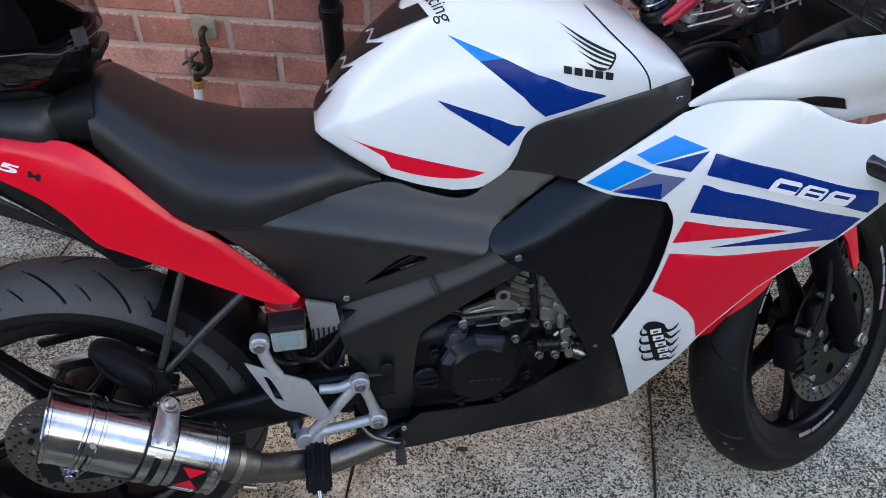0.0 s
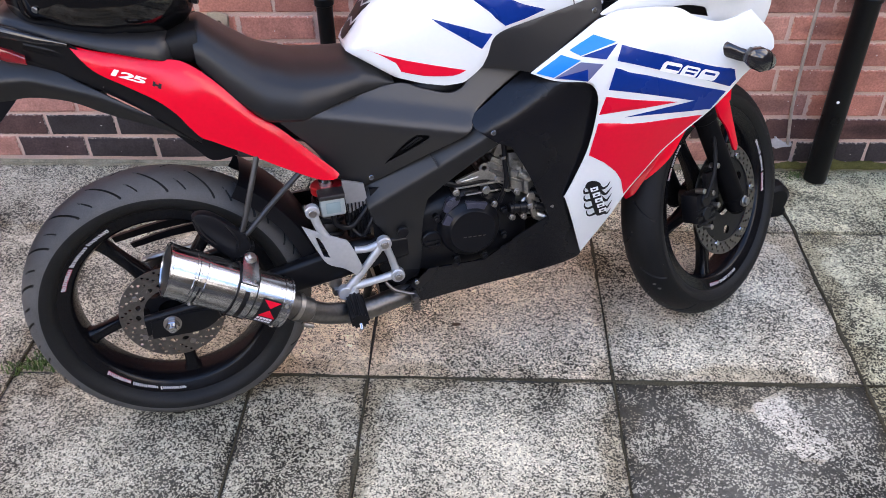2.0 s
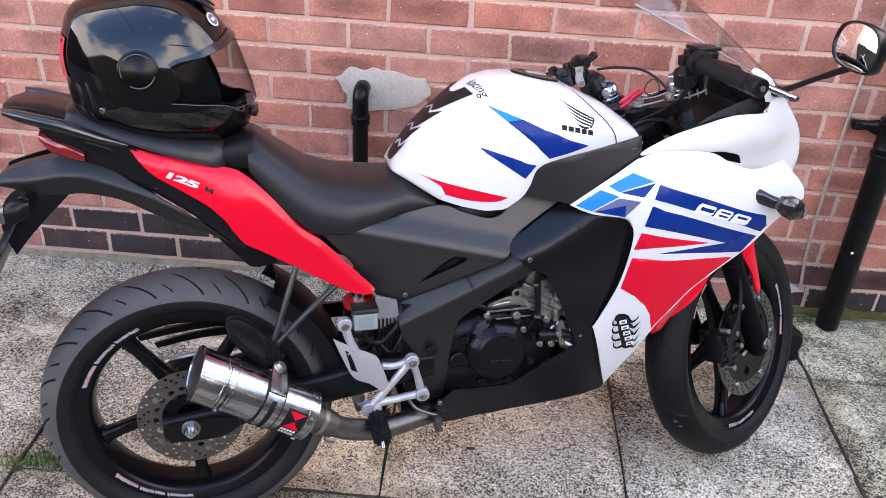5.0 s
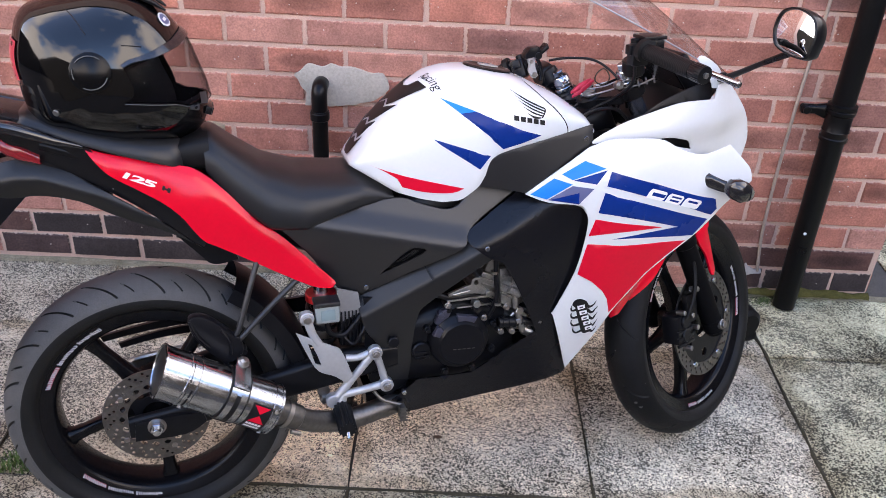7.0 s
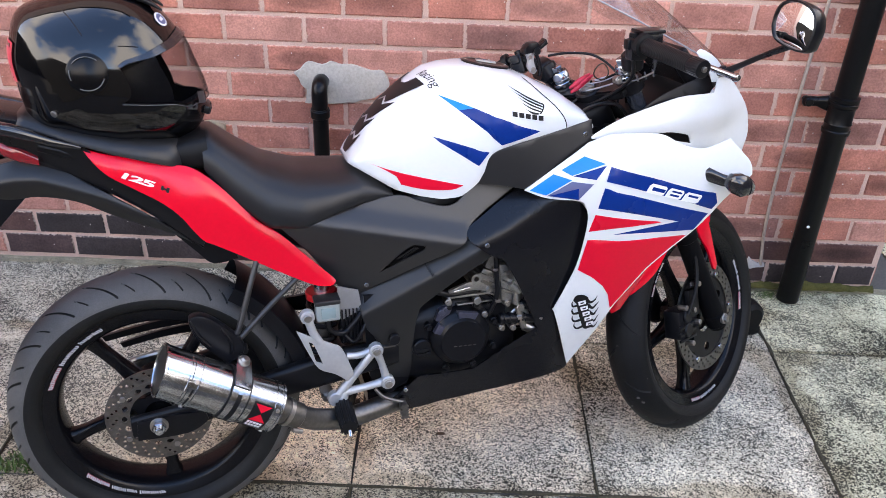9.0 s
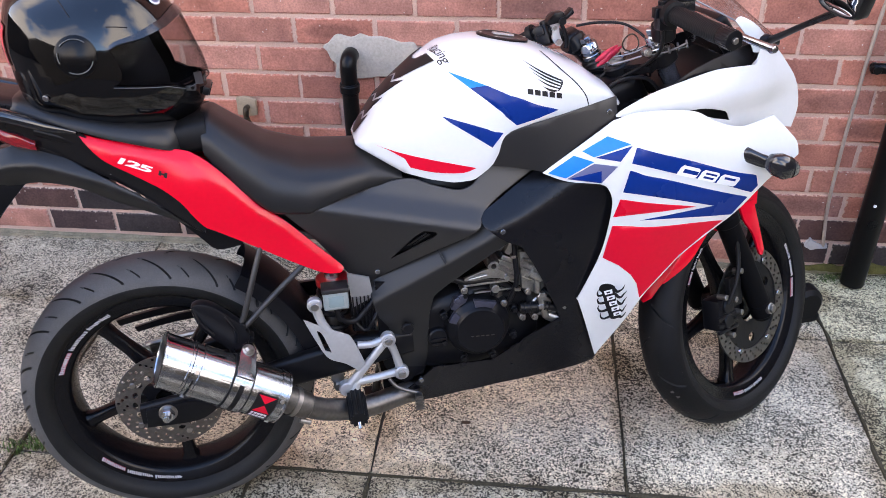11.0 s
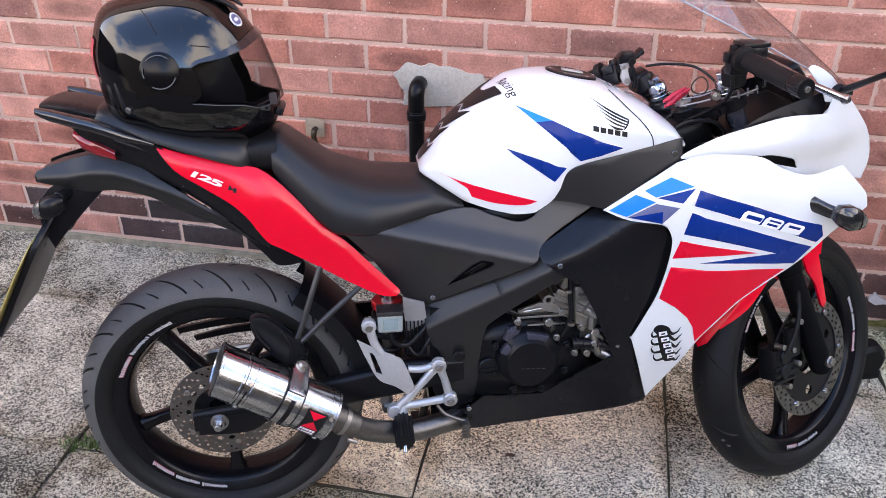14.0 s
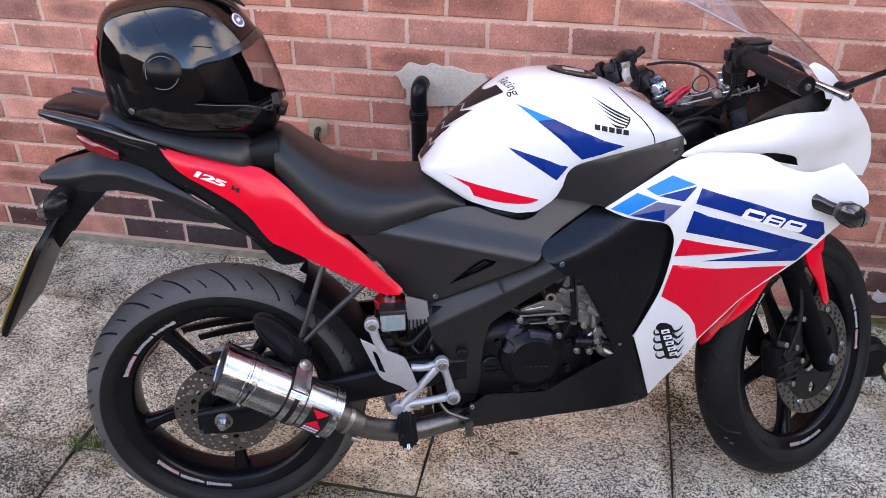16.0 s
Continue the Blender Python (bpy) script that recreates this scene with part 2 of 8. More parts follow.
def clear(name, color, rough=0.02, gloss=0.03, sheen=1.0):
    """A thin clear plastic sheet: mostly see-through, with its gloss."""
    m = bpy.data.materials.new(name)
    m.use_nodes = True
    n, l = m.node_tree.nodes, m.node_tree.links
    n.clear()
    out, mixs, tr, gl = (n.new(k) for k in ("ShaderNodeOutputMaterial", "ShaderNodeMixShader", "ShaderNodeBsdfTransparent", "ShaderNodeBsdfGlossy"))
    tr.inputs["Color"].default_value = (*color, 1)
    gl.inputs["Roughness"].default_value = rough
    gl.inputs["Color"].default_value = (sheen, sheen, sheen, 1)
    slant = n.new("ShaderNodeLayerWeight")
    slant.inputs["Blend"].default_value = 0.5
    l.new(calc(n, l, "ADD", calc(n, l, "MULTIPLY", calc(n, l, "POWER", slant.outputs["Facing"], 4.0), 0.55), gloss), mixs.inputs["Fac"])
    l.new(tr.outputs["BSDF"], mixs.inputs[1])
    l.new(gl.outputs["BSDF"], mixs.inputs[2])
    l.new(mixs.outputs["Shader"], out.inputs["Surface"])
    return m


WHITE = surf("white_gloss_paint", (0.68, 0.69, 0.69), 0.20, coat=0.5, var=0.02, rough_var=0.04)
RED = surf("red_gloss_paint", (0.71, 0.003, 0.021), 0.20, coat=0.0, spec=0.42, var=0.05, rough_var=0.04)
NAVY = surf("navy_film", (0.0015, 0.024, 0.180), 0.26, coat=0.0, spec=0.22, var=0.08)
SKYBLUE = surf("bright_blue_film", (0.001, 0.20, 0.64), 0.3, coat=0.0, spec=0.35, var=0.06)
SLATE = surf("grey_blue_film", (0.10, 0.11, 0.22), 0.35, coat=0.2, var=0.06)
DECAL_RED = surf("red_film", (0.67, 0.003, 0.025), 0.3, coat=0.0, spec=0.30, var=0.05)
FADED_RED = surf("faded_red_film", (0.30, 0.05, 0.075), 0.4, var=0.2)
INK = surf("black_print", (0.006, 0.006, 0.007), 0.45, var=0.1, spec=0.25)
WHITE_FILM = surf("white_film", (0.78, 0.78, 0.78), 0.35, var=0.03)
CHARCOAL = surf("charcoal_grained_plastic", (0.0128, 0.0125, 0.0138), 0.36, var=0.10, bump=0.10, fine=900.0, rough_var=0.05, spec=0.55)
BLACK_PLASTIC = surf("black_plastic", (0.0060, 0.0060, 0.0074), 0.30, var=0.15, bump=0.06, fine=700.0, spec=0.22)
GLOSS_BLACK = surf("black_gloss_plastic", (0.010, 0.010, 0.012), 0.16, coat=0.5, var=0.1)
VINYL = surf("black_seat_vinyl", (0.0115, 0.0115, 0.0128), 0.37, spec=0.36, var=0.12, bump=0.07, fine=500.0)
RUBBER = surf("tyre_rubber", (0.0125, 0.0122, 0.0120), 0.46, var=0.3, big=14.0, bump=0.2, fine=400.0, spec=0.16)
RIM_BLACK = surf("satin_black_alloy", (0.0045, 0.0045, 0.0055), 0.24, var=0.15, spec=0.2)
INNER_BLACK = surf("black_cowl_plastic", (0.0045, 0.0045, 0.0062), 0.27, var=0.15, bump=0.05, fine=700.0, spec=0.30)
BLACK_METAL = surf("black_painted_metal", (0.0060, 0.0060, 0.0072), 0.30, var=0.2, bump=0.08, spec=0.20)
CHROME = surf("polished_steel", (0.39, 0.405, 0.43), 0.17, metal=1.0, var=0.16, big=26.0, rough_var=0.16, bump=0.02, fine=90.0)
STEEL = surf("brushed_steel", (0.34, 0.32, 0.30), 0.34, metal=1.0, var=0.18, big=22.0, bump=0.05)
ALLOY = surf("silver_painted_alloy", (0.47, 0.47, 0.475), 0.38, metal=0.55, var=0.08, bump=0.06)
ENGINE_GREY = surf("grey_cast_alloy", (0.33, 0.32, 0.30), 0.32, metal=0.9, var=0.3, big=30.0, bump=0.25, fine=300.0)
DISC_STEEL = surf("worn_disc_steel", (0.16, 0.15, 0.14), 0.36, metal=0.9, var=0.25, big=30.0)
RESERVOIR = surf("milky_plastic", (0.24, 0.27, 0.26), 0.35, var=0.06)
RED_SPRING = surf("red_spring_paint", (0.42, 0.012, 0.016), 0.3, coat=0.3, var=0.1)
RED_CLOTH = surf("red_plastic_cord", (0.50, 0.02, 0.05), 0.5, var=0.15)
BLUE_ANOD = surf("dark_blue_metal", (0.10, 0.115, 0.15), 0.25, metal=0.8, var=0.1)
LAMP_RED = surf("red_lens", (0.22, 0.010, 0.016), 0.15, coat=0.5, var=0.1)
LAMP_SMOKE = surf("smoked_lens", (0.020, 0.020, 0.022), 0.1, coat=0.8, var=0.1)
LAMP_CLEAR = surf("clear_lens", (0.55, 0.56, 0.58), 0.1, coat=0.8, var=0.05)
PLATE_YELLOW = surf("yellow_plate", (0.34, 0.28, 0.09), 0.35, var=0.04)
MIRROR = surf("mirror_glass", (0.92, 0.93, 0.94), 0.02, metal=1.0, var=0.0, rough_var=0.0)
SCREEN = clear("clear_acrylic", (0.93, 0.93, 0.94), 0.03, 0.11, 0.6)
VISOR = clear("tinted_visor", (0.86, 0.86, 0.87), 0.03, 0.035, 0.05)
HELMET_BLACK = surf("black_gloss_lacquer", (0.002, 0.002, 0.0025), 0.06, spec=0.58, var=0.1, rough_var=0.03)
PIVOT_BLACK = surf("worn_black_pivot", (0.003, 0.003, 0.0035), 0.25, spec=0.2, var=0.2)
STAY_GREY = surf("worn_grey_stay_paint", (0.022, 0.021, 0.021), 0.36, var=0.25, spec=0.5, bump=0.1)
LINER = surf("dark_padding", (0.006, 0.006, 0.007), 0.9, var=0.2, spec=0.1)
REFLEX_RED = surf("red_reflective_film", (0.55, 0.02, 0.05), 0.3, coat=0.4, var=0.2, big=40.0)
PIPE_BLACK = surf("black_pipe_paint", (0.004, 0.004, 0.0045), 0.3, spec=0.2, var=0.25, bump=0.1, fine=160.0)
CABLE = surf("painted_cable", (0.33, 0.27, 0.22), 0.6, var=0.2, big=20.0)
BRASS = surf("tarnished_brass", (0.055, 0.042, 0.028), 0.45, metal=0.7, var=0.4, big=60.0)
TAP_PAD = surf("beige_mortar_pad", (0.34, 0.27, 0.19), 0.85, var=0.2, big=30.0, bump=0.5, fine=180.0)
HOSE_NUT = surf("ochre_plastic", (0.42, 0.24, 0.06), 0.45, var=0.15)
RENDER_GREY = surf("cement_patch", (0.46, 0.42, 0.36), 0.85, var=0.22, big=9.0, bump=0.5, fine=140.0)
MOSS_MAT = surf("olive_moss", (0.085, 0.076, 0.024), 0.95, var=0.5, big=40.0, bump=0.6, fine=300.0, spec=0.1)
FOOT_DIRT = surf("mossy_dirt", (0.062, 0.054, 0.036), 0.95, var=0.5, big=14.0, bump=0.6, fine=220.0, spec=0.1)
STICKER = surf("worn_white_film", (0.42, 0.40, 0.40), 0.45, var=0.15)
MOSS = surf("moss_and_grass", (0.085, 0.14, 0.03), 0.8, var=0.5, big=30.0)
LEAF = surf("dry_leaf", (0.07, 0.04, 0.02), 0.8, var=0.3)
MORTAR = surf("sandy_mortar", (0.57, 0.39, 0.315), 0.9, var=0.22, big=5.0, bump=0.6, fine=260.0)
REDS = [(0.0, (0.32, 0.134, 0.104)), (0.3, (0.47, 0.190, 0.138)), (0.55, (0.40, 0.182, 0.142)), (0.82, (0.60, 0.290, 0.222)), (1.0, (0.29, 0.138, 0.114))]
BRICK_RED = pieces_surf("red_brick", REDS, 0.85, 180.0, 9.0, 0.4, lime=0.06, smear=(0.110, 0.0731, (0.56, 0.37, 0.295)))
BRICK_FAR = pieces_surf("red_brick_far", REDS, 0.85, 180.0, 9.0, 0.4)
BRICK_BLUE = pieces_surf("blue_brick", [(0.0, (0.046, 0.038, 0.038)), (0.5, (0.068, 0.052, 0.050)), (0.8, (0.115, 0.058, 0.050)), (1.0, (0.058, 0.048, 0.049))], 0.6, 160.0, 9.0, 0.4, lime=0.05, smear=(0.110, 0.0731, (0.44, 0.34, 0.28)))
SLAB = pieces_surf("exposed_aggregate_concrete", [(0.0, (0.45, 0.42, 0.34)), (0.5, (0.51, 0.475, 0.385)), (1.0, (0.43, 0.405, 0.335))], 0.85, 60.0, 3.2, 0.7, speck=305.0, clean=0.02, blotch=1.0)
SLAB_GREY = pieces_surf("weathered_aggregate_concrete", [(0.0, (0.40, 0.38, 0.315)), (1.0, (0.445, 0.42, 0.345))], 0.85, 60.0, 2.6, 0.7, speck=305.0, clean=-0.02, blotch=1.2)
SLAB_LIGHT = pieces_surf("clean_aggregate_concrete", [(0.0, (0.59, 0.545, 0.445)), (1.0, (0.62, 0.575, 0.47))], 0.85, 60.0, 3.2, 0.7, speck=305.0, clean=0.09, blotch=0.9)
SLAB_TAN = pieces_surf("tan_aggregate_concrete", [(0.0, (0.68, 0.60, 0.475)), (1.0, (0.73, 0.645, 0.515))], 0.85, 60.0, 3.2, 0.7, speck=305.0, clean=0.14, blotch=0.7)
SLAB_DARK = pieces_surf("lichened_aggregate_concrete", [(0.0, (0.38, 0.36, 0.305)), (1.0, (0.41, 0.39, 0.33))], 0.85, 60.0, 2.2, 0.7, speck=285.0, clean=-0.21, blotch=1.5)
SLAB_MOSSY = pieces_surf("mossy_aggregate_concrete", [(0.0, (0.49, 0.475, 0.34)), (1.0, (0.53, 0.51, 0.375))], 0.85, 60.0, 2.2, 0.7, speck=285.0, clean=0.02, blotch=1.6)
SLAB_PALE = pieces_surf("pale_worn_concrete", [(0.0, (0.50, 0.47, 0.41)), (1.0, (0.52, 0.49, 0.43))], 0.9, 60.0, 3.0, 0.5, speck=305.0, clean=0.22, blotch=0.5)
SOIL = surf("dark_joint_sand", (0.060, 0.055, 0.048), 0.95, var=0.4, big=12.0, bump=0.6, fine=200.0)
DULL_STEEL = surf("heat_dulled_steel", (0.17, 0.16, 0.15), 0.42, metal=1.0, var=0.25, big=16.0, bump=0.05)
SPAR_BLACK = surf("satin_black_cover", (0.010, 0.010, 0.0105), 0.36, var=0.12, bump=0.08, fine=700.0, spec=0.42)
TREAD = surf("dusty_tread_rubber", (0.078, 0.075, 0.072), 0.70, var=0.25, big=18.0, bump=0.2, fine=400.0, spec=0.3)
# Colour of the unseen enclosure, kept dark to deepen reflections.
FENCE = surf("dark_unseen_enclosure", (0.020, 0.018, 0.014), 0.9, var=0.4, big=3.0, fine=60.0)
BLACK_CLOTH = surf("black_rubbery_plastic", (0.006, 0.006, 0.0065), 0.5, var=0.2, spec=0.18)
# Black metal made darker and duller to hold the shade round the fork.
FORK_SHADED = surf("black_fork_paint_for_shade", (0.0035, 0.0035, 0.0042), 0.55, var=0.2, bump=0.08, spec=0.06)
TREAD_FRONT = surf("dark_tread_rubber", (0.006, 0.006, 0.0065), 0.55, var=0.4, big=22.0, bump=0.2, fine=400.0, spec=0.16)
FOOT_EARTH = surf("pale_foot_dirt", (0.21, 0.185, 0.13), 0.95, var=0.55, big=22.0, bump=0.7, fine=220.0, spec=0.1)


def scuffed(m, share, size, color):
    """Adds small pale scuffs, scattered unevenly, to a surface."""
    n, l = m.node_tree.nodes, m.node_tree.links
    bsdf = next(k for k in n if k.type == "BSDF_PRINCIPLED")
    co = n.new("ShaderNodeNewGeometry")
    drop, rag = n.new("ShaderNodeTexVoronoi"), n.new("ShaderNodeTexNoise")
    drop.inputs["Scale"].default_value, rag.inputs["Scale"].default_value = 60.0, 420.0
    for k in (drop, rag):
        l.new(co.outputs["Position"], k.inputs["Vector"])
    pick = n.new("ShaderNodeSeparateColor")
    l.new(drop.outputs["Color"], pick.inputs["Color"])
    reach = calc(n, l, "MULTIPLY", calc(n, l, "MULTIPLY", pick.outputs["Green"], rag.outputs["Fac"]), size)
    spot = calc(n, l, "MULTIPLY", calc(n, l, "GREATER_THAN", pick.outputs["Red"], 1.0 - share), calc(n, l, "LESS_THAN", drop.outputs["Distance"], reach))
    mixed = n.new("ShaderNodeMixRGB")
    mixed.inputs["Color2"].default_value = (*color, 1)
    l.new(spot, mixed.inputs["Fac"])
    came = bsdf.inputs["Base Color"]
    if came.is_linked:
        l.new(came.links[0].from_socket, mixed.inputs["Color1"])
    else:
        mixed.inputs["Color1"].default_value = came.default_value
    l.new(mixed.outputs["Color"], came)


scuffed(TREAD_FRONT, 0.14, 0.55, (0.10, 0.098, 0.095))
scuffed(BLACK_PLASTIC, 0.03, 0.35, (0.12, 0.12, 0.12))


# ---- mesh helpers ----
def part(name, bm, material, parent=None, label="", smooth=40, m=None):
    """Links a bmesh as one mesh object under a thing or a part."""
    if m is not None:
        bm.transform(m)
    bmesh.ops.recalc_face_normals(bm, faces=bm.faces) if len(bm.faces) < 60000 else None
    me = bpy.data.meshes.new(name)
    bm.to_mesh(me)
    bm.free()
    me.materials.append(material)
    if smooth:
        me.polygons.foreach_set("use_smooth", [True] * len(me.polygons))
        me.set_sharp_from_angle(angle=radians(smooth))
    ob = new(name, me)
    if parent is not None:
        ob.parent = parent
    if label:
        tagged(ob, label)
    return ob


def joined(*bms):
    out = bmesh.new()
    for b in bms:
        me = bpy.data.meshes.new("tmp")
        b.to_mesh(me)
        b.free()
        out.from_mesh(me)
        bpy.data.meshes.remove(me)
    return out


def box(x0, x1, y0, y1, z0, z1, bevel=0.0, segments=2):
    bm = bmesh.new()
    bmesh.ops.create_cube(bm, size=1, matrix=Matrix.Translation(((x0 + x1) / 2, (y0 + y1) / 2, (z0 + z1) / 2)) @ Matrix.Diagonal((x1 - x0, y1 - y0, z1 - z0, 1)))
    if bevel:
        bmesh.ops.bevel(bm, geom=bm.edges[:], offset=bevel, segments=segments, profile=0.6, affect="EDGES")
    return bm


def spin(profile, n=32, m=None, closed=False):
    """A turned body round the y axis: profile of (radius, y)."""
    bm = bmesh.new()
    rings = []
    for i in range(n):
        a = math.tau * i / n
        rings.append([bm.verts.new((r * math.cos(a), y, r * math.sin(a))) for r, y in profile])
    count = len(profile)
    for i in range(n):
        p, q = rings[i], rings[(i + 1) % n]
        for j in range(count if closed else count - 1):
            k = (j + 1) % count
            bm.faces.new((p[j], p[k], q[k], q[j]))
    if not closed:
        for j in (0, count - 1):
            if profile[j][0] > 1e-6:
                bm.faces.new([r[j] for r in rings])
    bmesh.ops.remove_doubles(bm, verts=bm.verts, dist=1e-6)
    bmesh.ops.recalc_face_normals(bm, faces=bm.faces)
    if m is not None:
        bm.transform(m)
    return bm


def along(a, b):
    """The pose at a whose y axis points to b."""
    d = Vector(b) - Vector(a)
    return Matrix.Translation(a) @ d.to_track_quat("Y", "Z").to_matrix().to_4x4()


def rod(a, b, r0, r1=None, n=16, bevel=0.0):
    d = (Vector(b) - Vector(a)).length
    r1 = r0 if r1 is None else r1
    e = bevel or min(r0, r1, d) * 0.12
    return spin([(0, 0), (r0 - e, 0), (r0, e), (r1, d - e), (r1 - e, d), (0, d)], n, along(a, b))


def curve_points(pts, per=8, loop=False):
    """A smooth line through the points."""
    p = [Vector(q) for q in pts]
    out, n = [], len(p)
    for i in range(n if loop else n - 1):
        a, b, c, d = (p[(i + k) % n] if loop else p[min(max(i + k, 0), n - 1)] for k in (-1, 0, 1, 2))
        for s in range(per):
            t = s / per
            out.append(0.5 * (2 * b + (c - a) * t + (2 * a - 5 * b + 4 * c - d) * t * t + (3 * b - a - 3 * c + d) * t ** 3))
    if not loop:
        out.append(p[-1])
    return out


def tube(pts, radius, n=12, per=8, loop=False):
    """A bent pipe; radius: a number or one for each point."""
    line = curve_points(pts, per, loop)
    rs = [radius] * len(line) if not hasattr(radius, "__len__") else [float(r) for r in np.interp(np.linspace(0, len(radius) - 1, len(line)), range(len(radius)), radius)]
    bm = bmesh.new()
    rings, side = [], None
    for i, p in enumerate(line):
        d = (line[(i + 1) % len(line)] - line[i - 1]) if loop else line[min(i + 1, len(line) - 1)] - line[max(i - 1, 0)]
        d.normalize()
        side = d.orthogonal() if side is None else (side - d * side.dot(d))
        side.normalize()
        up = d.cross(side)
        rings.append([bm.verts.new(p + rs[i] * (math.cos(math.tau * k / n) * side + math.sin(math.tau * k / n) * up)) for k in range(n)])
    for i in range(len(rings) if loop else len(rings) - 1):
        p, q = rings[i], rings[(i + 1) % len(rings)]
        for k in range(n):
            bm.faces.new((p[k], p[(k + 1) % n], q[(k + 1) % n], q[k]))
    if not loop:
        bm.faces.new(rings[0]), bm.faces.new(rings[-1])
    return bm


def rounded(outline, per=5, corner=42):
    """An outline made smooth, but for its sharp corners."""
    p = [Vector(q) for q in outline]
    n, out = len(p), []
    sharp = []
    for i in range(n):
        a, b = p[i] - p[i - 1], p[(i + 1) % n] - p[i]
        sharp.append(a.length < 1e-9 or b.length < 1e-9 or math.degrees(a.angle(b)) > corner)
    for i in range(n):
        j = (i + 1) % n
        a, b, c, d = p[i - 1], p[i], p[j], p[(j + 1) % n]
        if sharp[i]:
            a = b + (b - c) if sharp[j] else b
        if sharp[j]:
            d = c + (c - b) if sharp[i] else c
        for s in range(per):
            t = s / per
            out.append(0.5 * (2 * b + (c - a) * t + (2 * a - 5 * b + 4 * c - d) * t * t + (3 * b - a - 3 * c + d) * t ** 3))
    return [(v.x, v.y) for v in out]


def inside(poly, x, y):
    p = np.asarray(poly)
    q = np.roll(p, -1, 0)
    cross = (p[:, 1] > y) != (q[:, 1] > y)
    with np.errstate(divide="ignore", invalid="ignore"):
        at = p[:, 0] + (y - p[:, 1]) / (q[:, 1] - p[:, 1]) * (q[:, 0] - p[:, 0])
    return bool((cross & (x < at)).sum() % 2)


def filled(outline, holes=(), step=0.02):
    """Triangles that fill a flat outline with holes, fine enough to bend."""
    from mathutils.geometry import delaunay_2d_cdt
    verts, edges = [], []
    for ring in (outline, *holes):
        k = len(verts)
        verts += [Vector(q) for q in ring]
        edges += [(k + i, k + (i + 1) % len(ring)) for i in range(len(ring))]
    if step:
        a = np.asarray(outline)
        (x0, y0), (x1, y1) = a.min(0), a.max(0)
        for i, x in enumerate(np.arange(x0 + step / 2, x1, step)):
            for y in np.arange(y0 + (step / 2 if i % 2 else step / 4), y1, step):
                if inside(outline, x, y) and not any(inside(h, x, y) for h in holes):
                    verts.append(Vector((x, y)))
    vs, _, fs, *_ = delaunay_2d_cdt(verts, edges, [], 0, 1e-6)
    keep = []
    for tri in fs:
        c = sum((vs[i] for i in tri), Vector((0, 0))) / len(tri)
        if inside(outline, c.x, c.y) and not any(inside(h, c.x, c.y) for h in holes):
            keep.append(tri)
    return vs, keep


def plate(outline, y0, y1, holes=(), bevel=0.0, m=None):
    """A flat plate in the xz plane from y0 to y1."""
    vs, fs = filled(outline, holes, 0)
    bm = bmesh.new()
    a, b = [bm.verts.new((v.x, y0, v.y)) for v in vs], [bm.verts.new((v.x, y1, v.y)) for v in vs]
    count = {}
    for t in fs:
        bm.faces.new([a[i] for i in t])
        bm.faces.new([b[i] for i in reversed(t)])
        for i in range(len(t)):
            e = (t[i], t[(i + 1) % len(t)])
            count[e] = 1
    for i, j in count:
        if (j, i) not in count:
            bm.faces.new((a[j], a[i], b[i], b[j]))
    loose = [v for v in bm.verts if not v.link_faces]
    bmesh.ops.delete(bm, geom=loose, context="VERTS")
    bmesh.ops.recalc_face_normals(bm, faces=bm.faces)
    if bevel:
        rim = [e for e in bm.edges if len(e.link_faces) == 2 and e.calc_face_angle(0) > 0.6]
        bmesh.ops.bevel(bm, geom=rim, offset=bevel, segments=2, profile=0.6, affect="EDGES")
    if m is not None:
        bm.transform(m)
    return bm


def sheet(outline, reach, sign=-1, lift=0.0, thick=0.0, holes=(), step=0.02):
    """A bent sheet over an outline in the xz plane: y is sign * (reach(x, z) + lift), with its thickness inwards."""
    vs, fs = filled(outline, holes, step)
    bm = bmesh.new()
    front = [bm.verts.new((v.x, sign * (reach(v.x, v.y) + lift), v.y)) for v in vs]
    count = {}
    for t in fs:
        bm.faces.new([front[i] for i in t])
        for i in range(len(t)):
            count[(t[i], t[(i + 1) % len(t)])] = 1
    if thick:
        rear = [bm.verts.new((v.x, sign * (reach(v.x, v.y) + lift - thick), v.y)) for v in vs]
        for t in fs:
            bm.faces.new([rear[i] for i in reversed(t)])
        for i, j in count:
            if (j, i) not in count:
                bm.faces.new((front[j], front[i], rear[i], rear[j]))
    bmesh.ops.delete(bm, geom=[v for v in bm.verts if not v.link_faces], context="VERTS")
    if thick:
        bmesh.ops.recalc_face_normals(bm, faces=bm.faces)
        rim = [e for e in bm.edges if len(e.link_faces) == 2 and e.calc_face_angle(0) > 1.0]
        bmesh.ops.bevel(bm, geom=rim, offset=min(0.0012, thick * 0.4), segments=2, profile=0.6, affect="EDGES")
    elif bm.faces and sum(f.normal.y for f in bm.faces) * sign < 0:
        bmesh.ops.reverse_faces(bm, faces=bm.faces)
    return bm


def spline(rows):
    """A smooth height over a plane through rows of (x, z, height)."""
    a = np.array(rows, float)
    p, n = a[:, :2], len(a)

    def bend(d):
        return np.where(d > 0, d * d * np.log(np.maximum(d, 1e-9)), 0)

    k = bend(np.linalg.norm(p[:, None] - p[None], axis=2)) + 1e-4 * np.eye(n)
    q = np.c_[np.ones(n), p]
    w = np.linalg.solve(np.block([[k, q], [q.T, np.zeros((3, 3))]]), np.r_[a[:, 2], 0, 0, 0])
    return lambda x, z: float(bend(np.hypot(p[:, 0] - x, p[:, 1] - z)) @ w[:n] + w[n] + w[n + 1] * x + w[n + 2] * z)


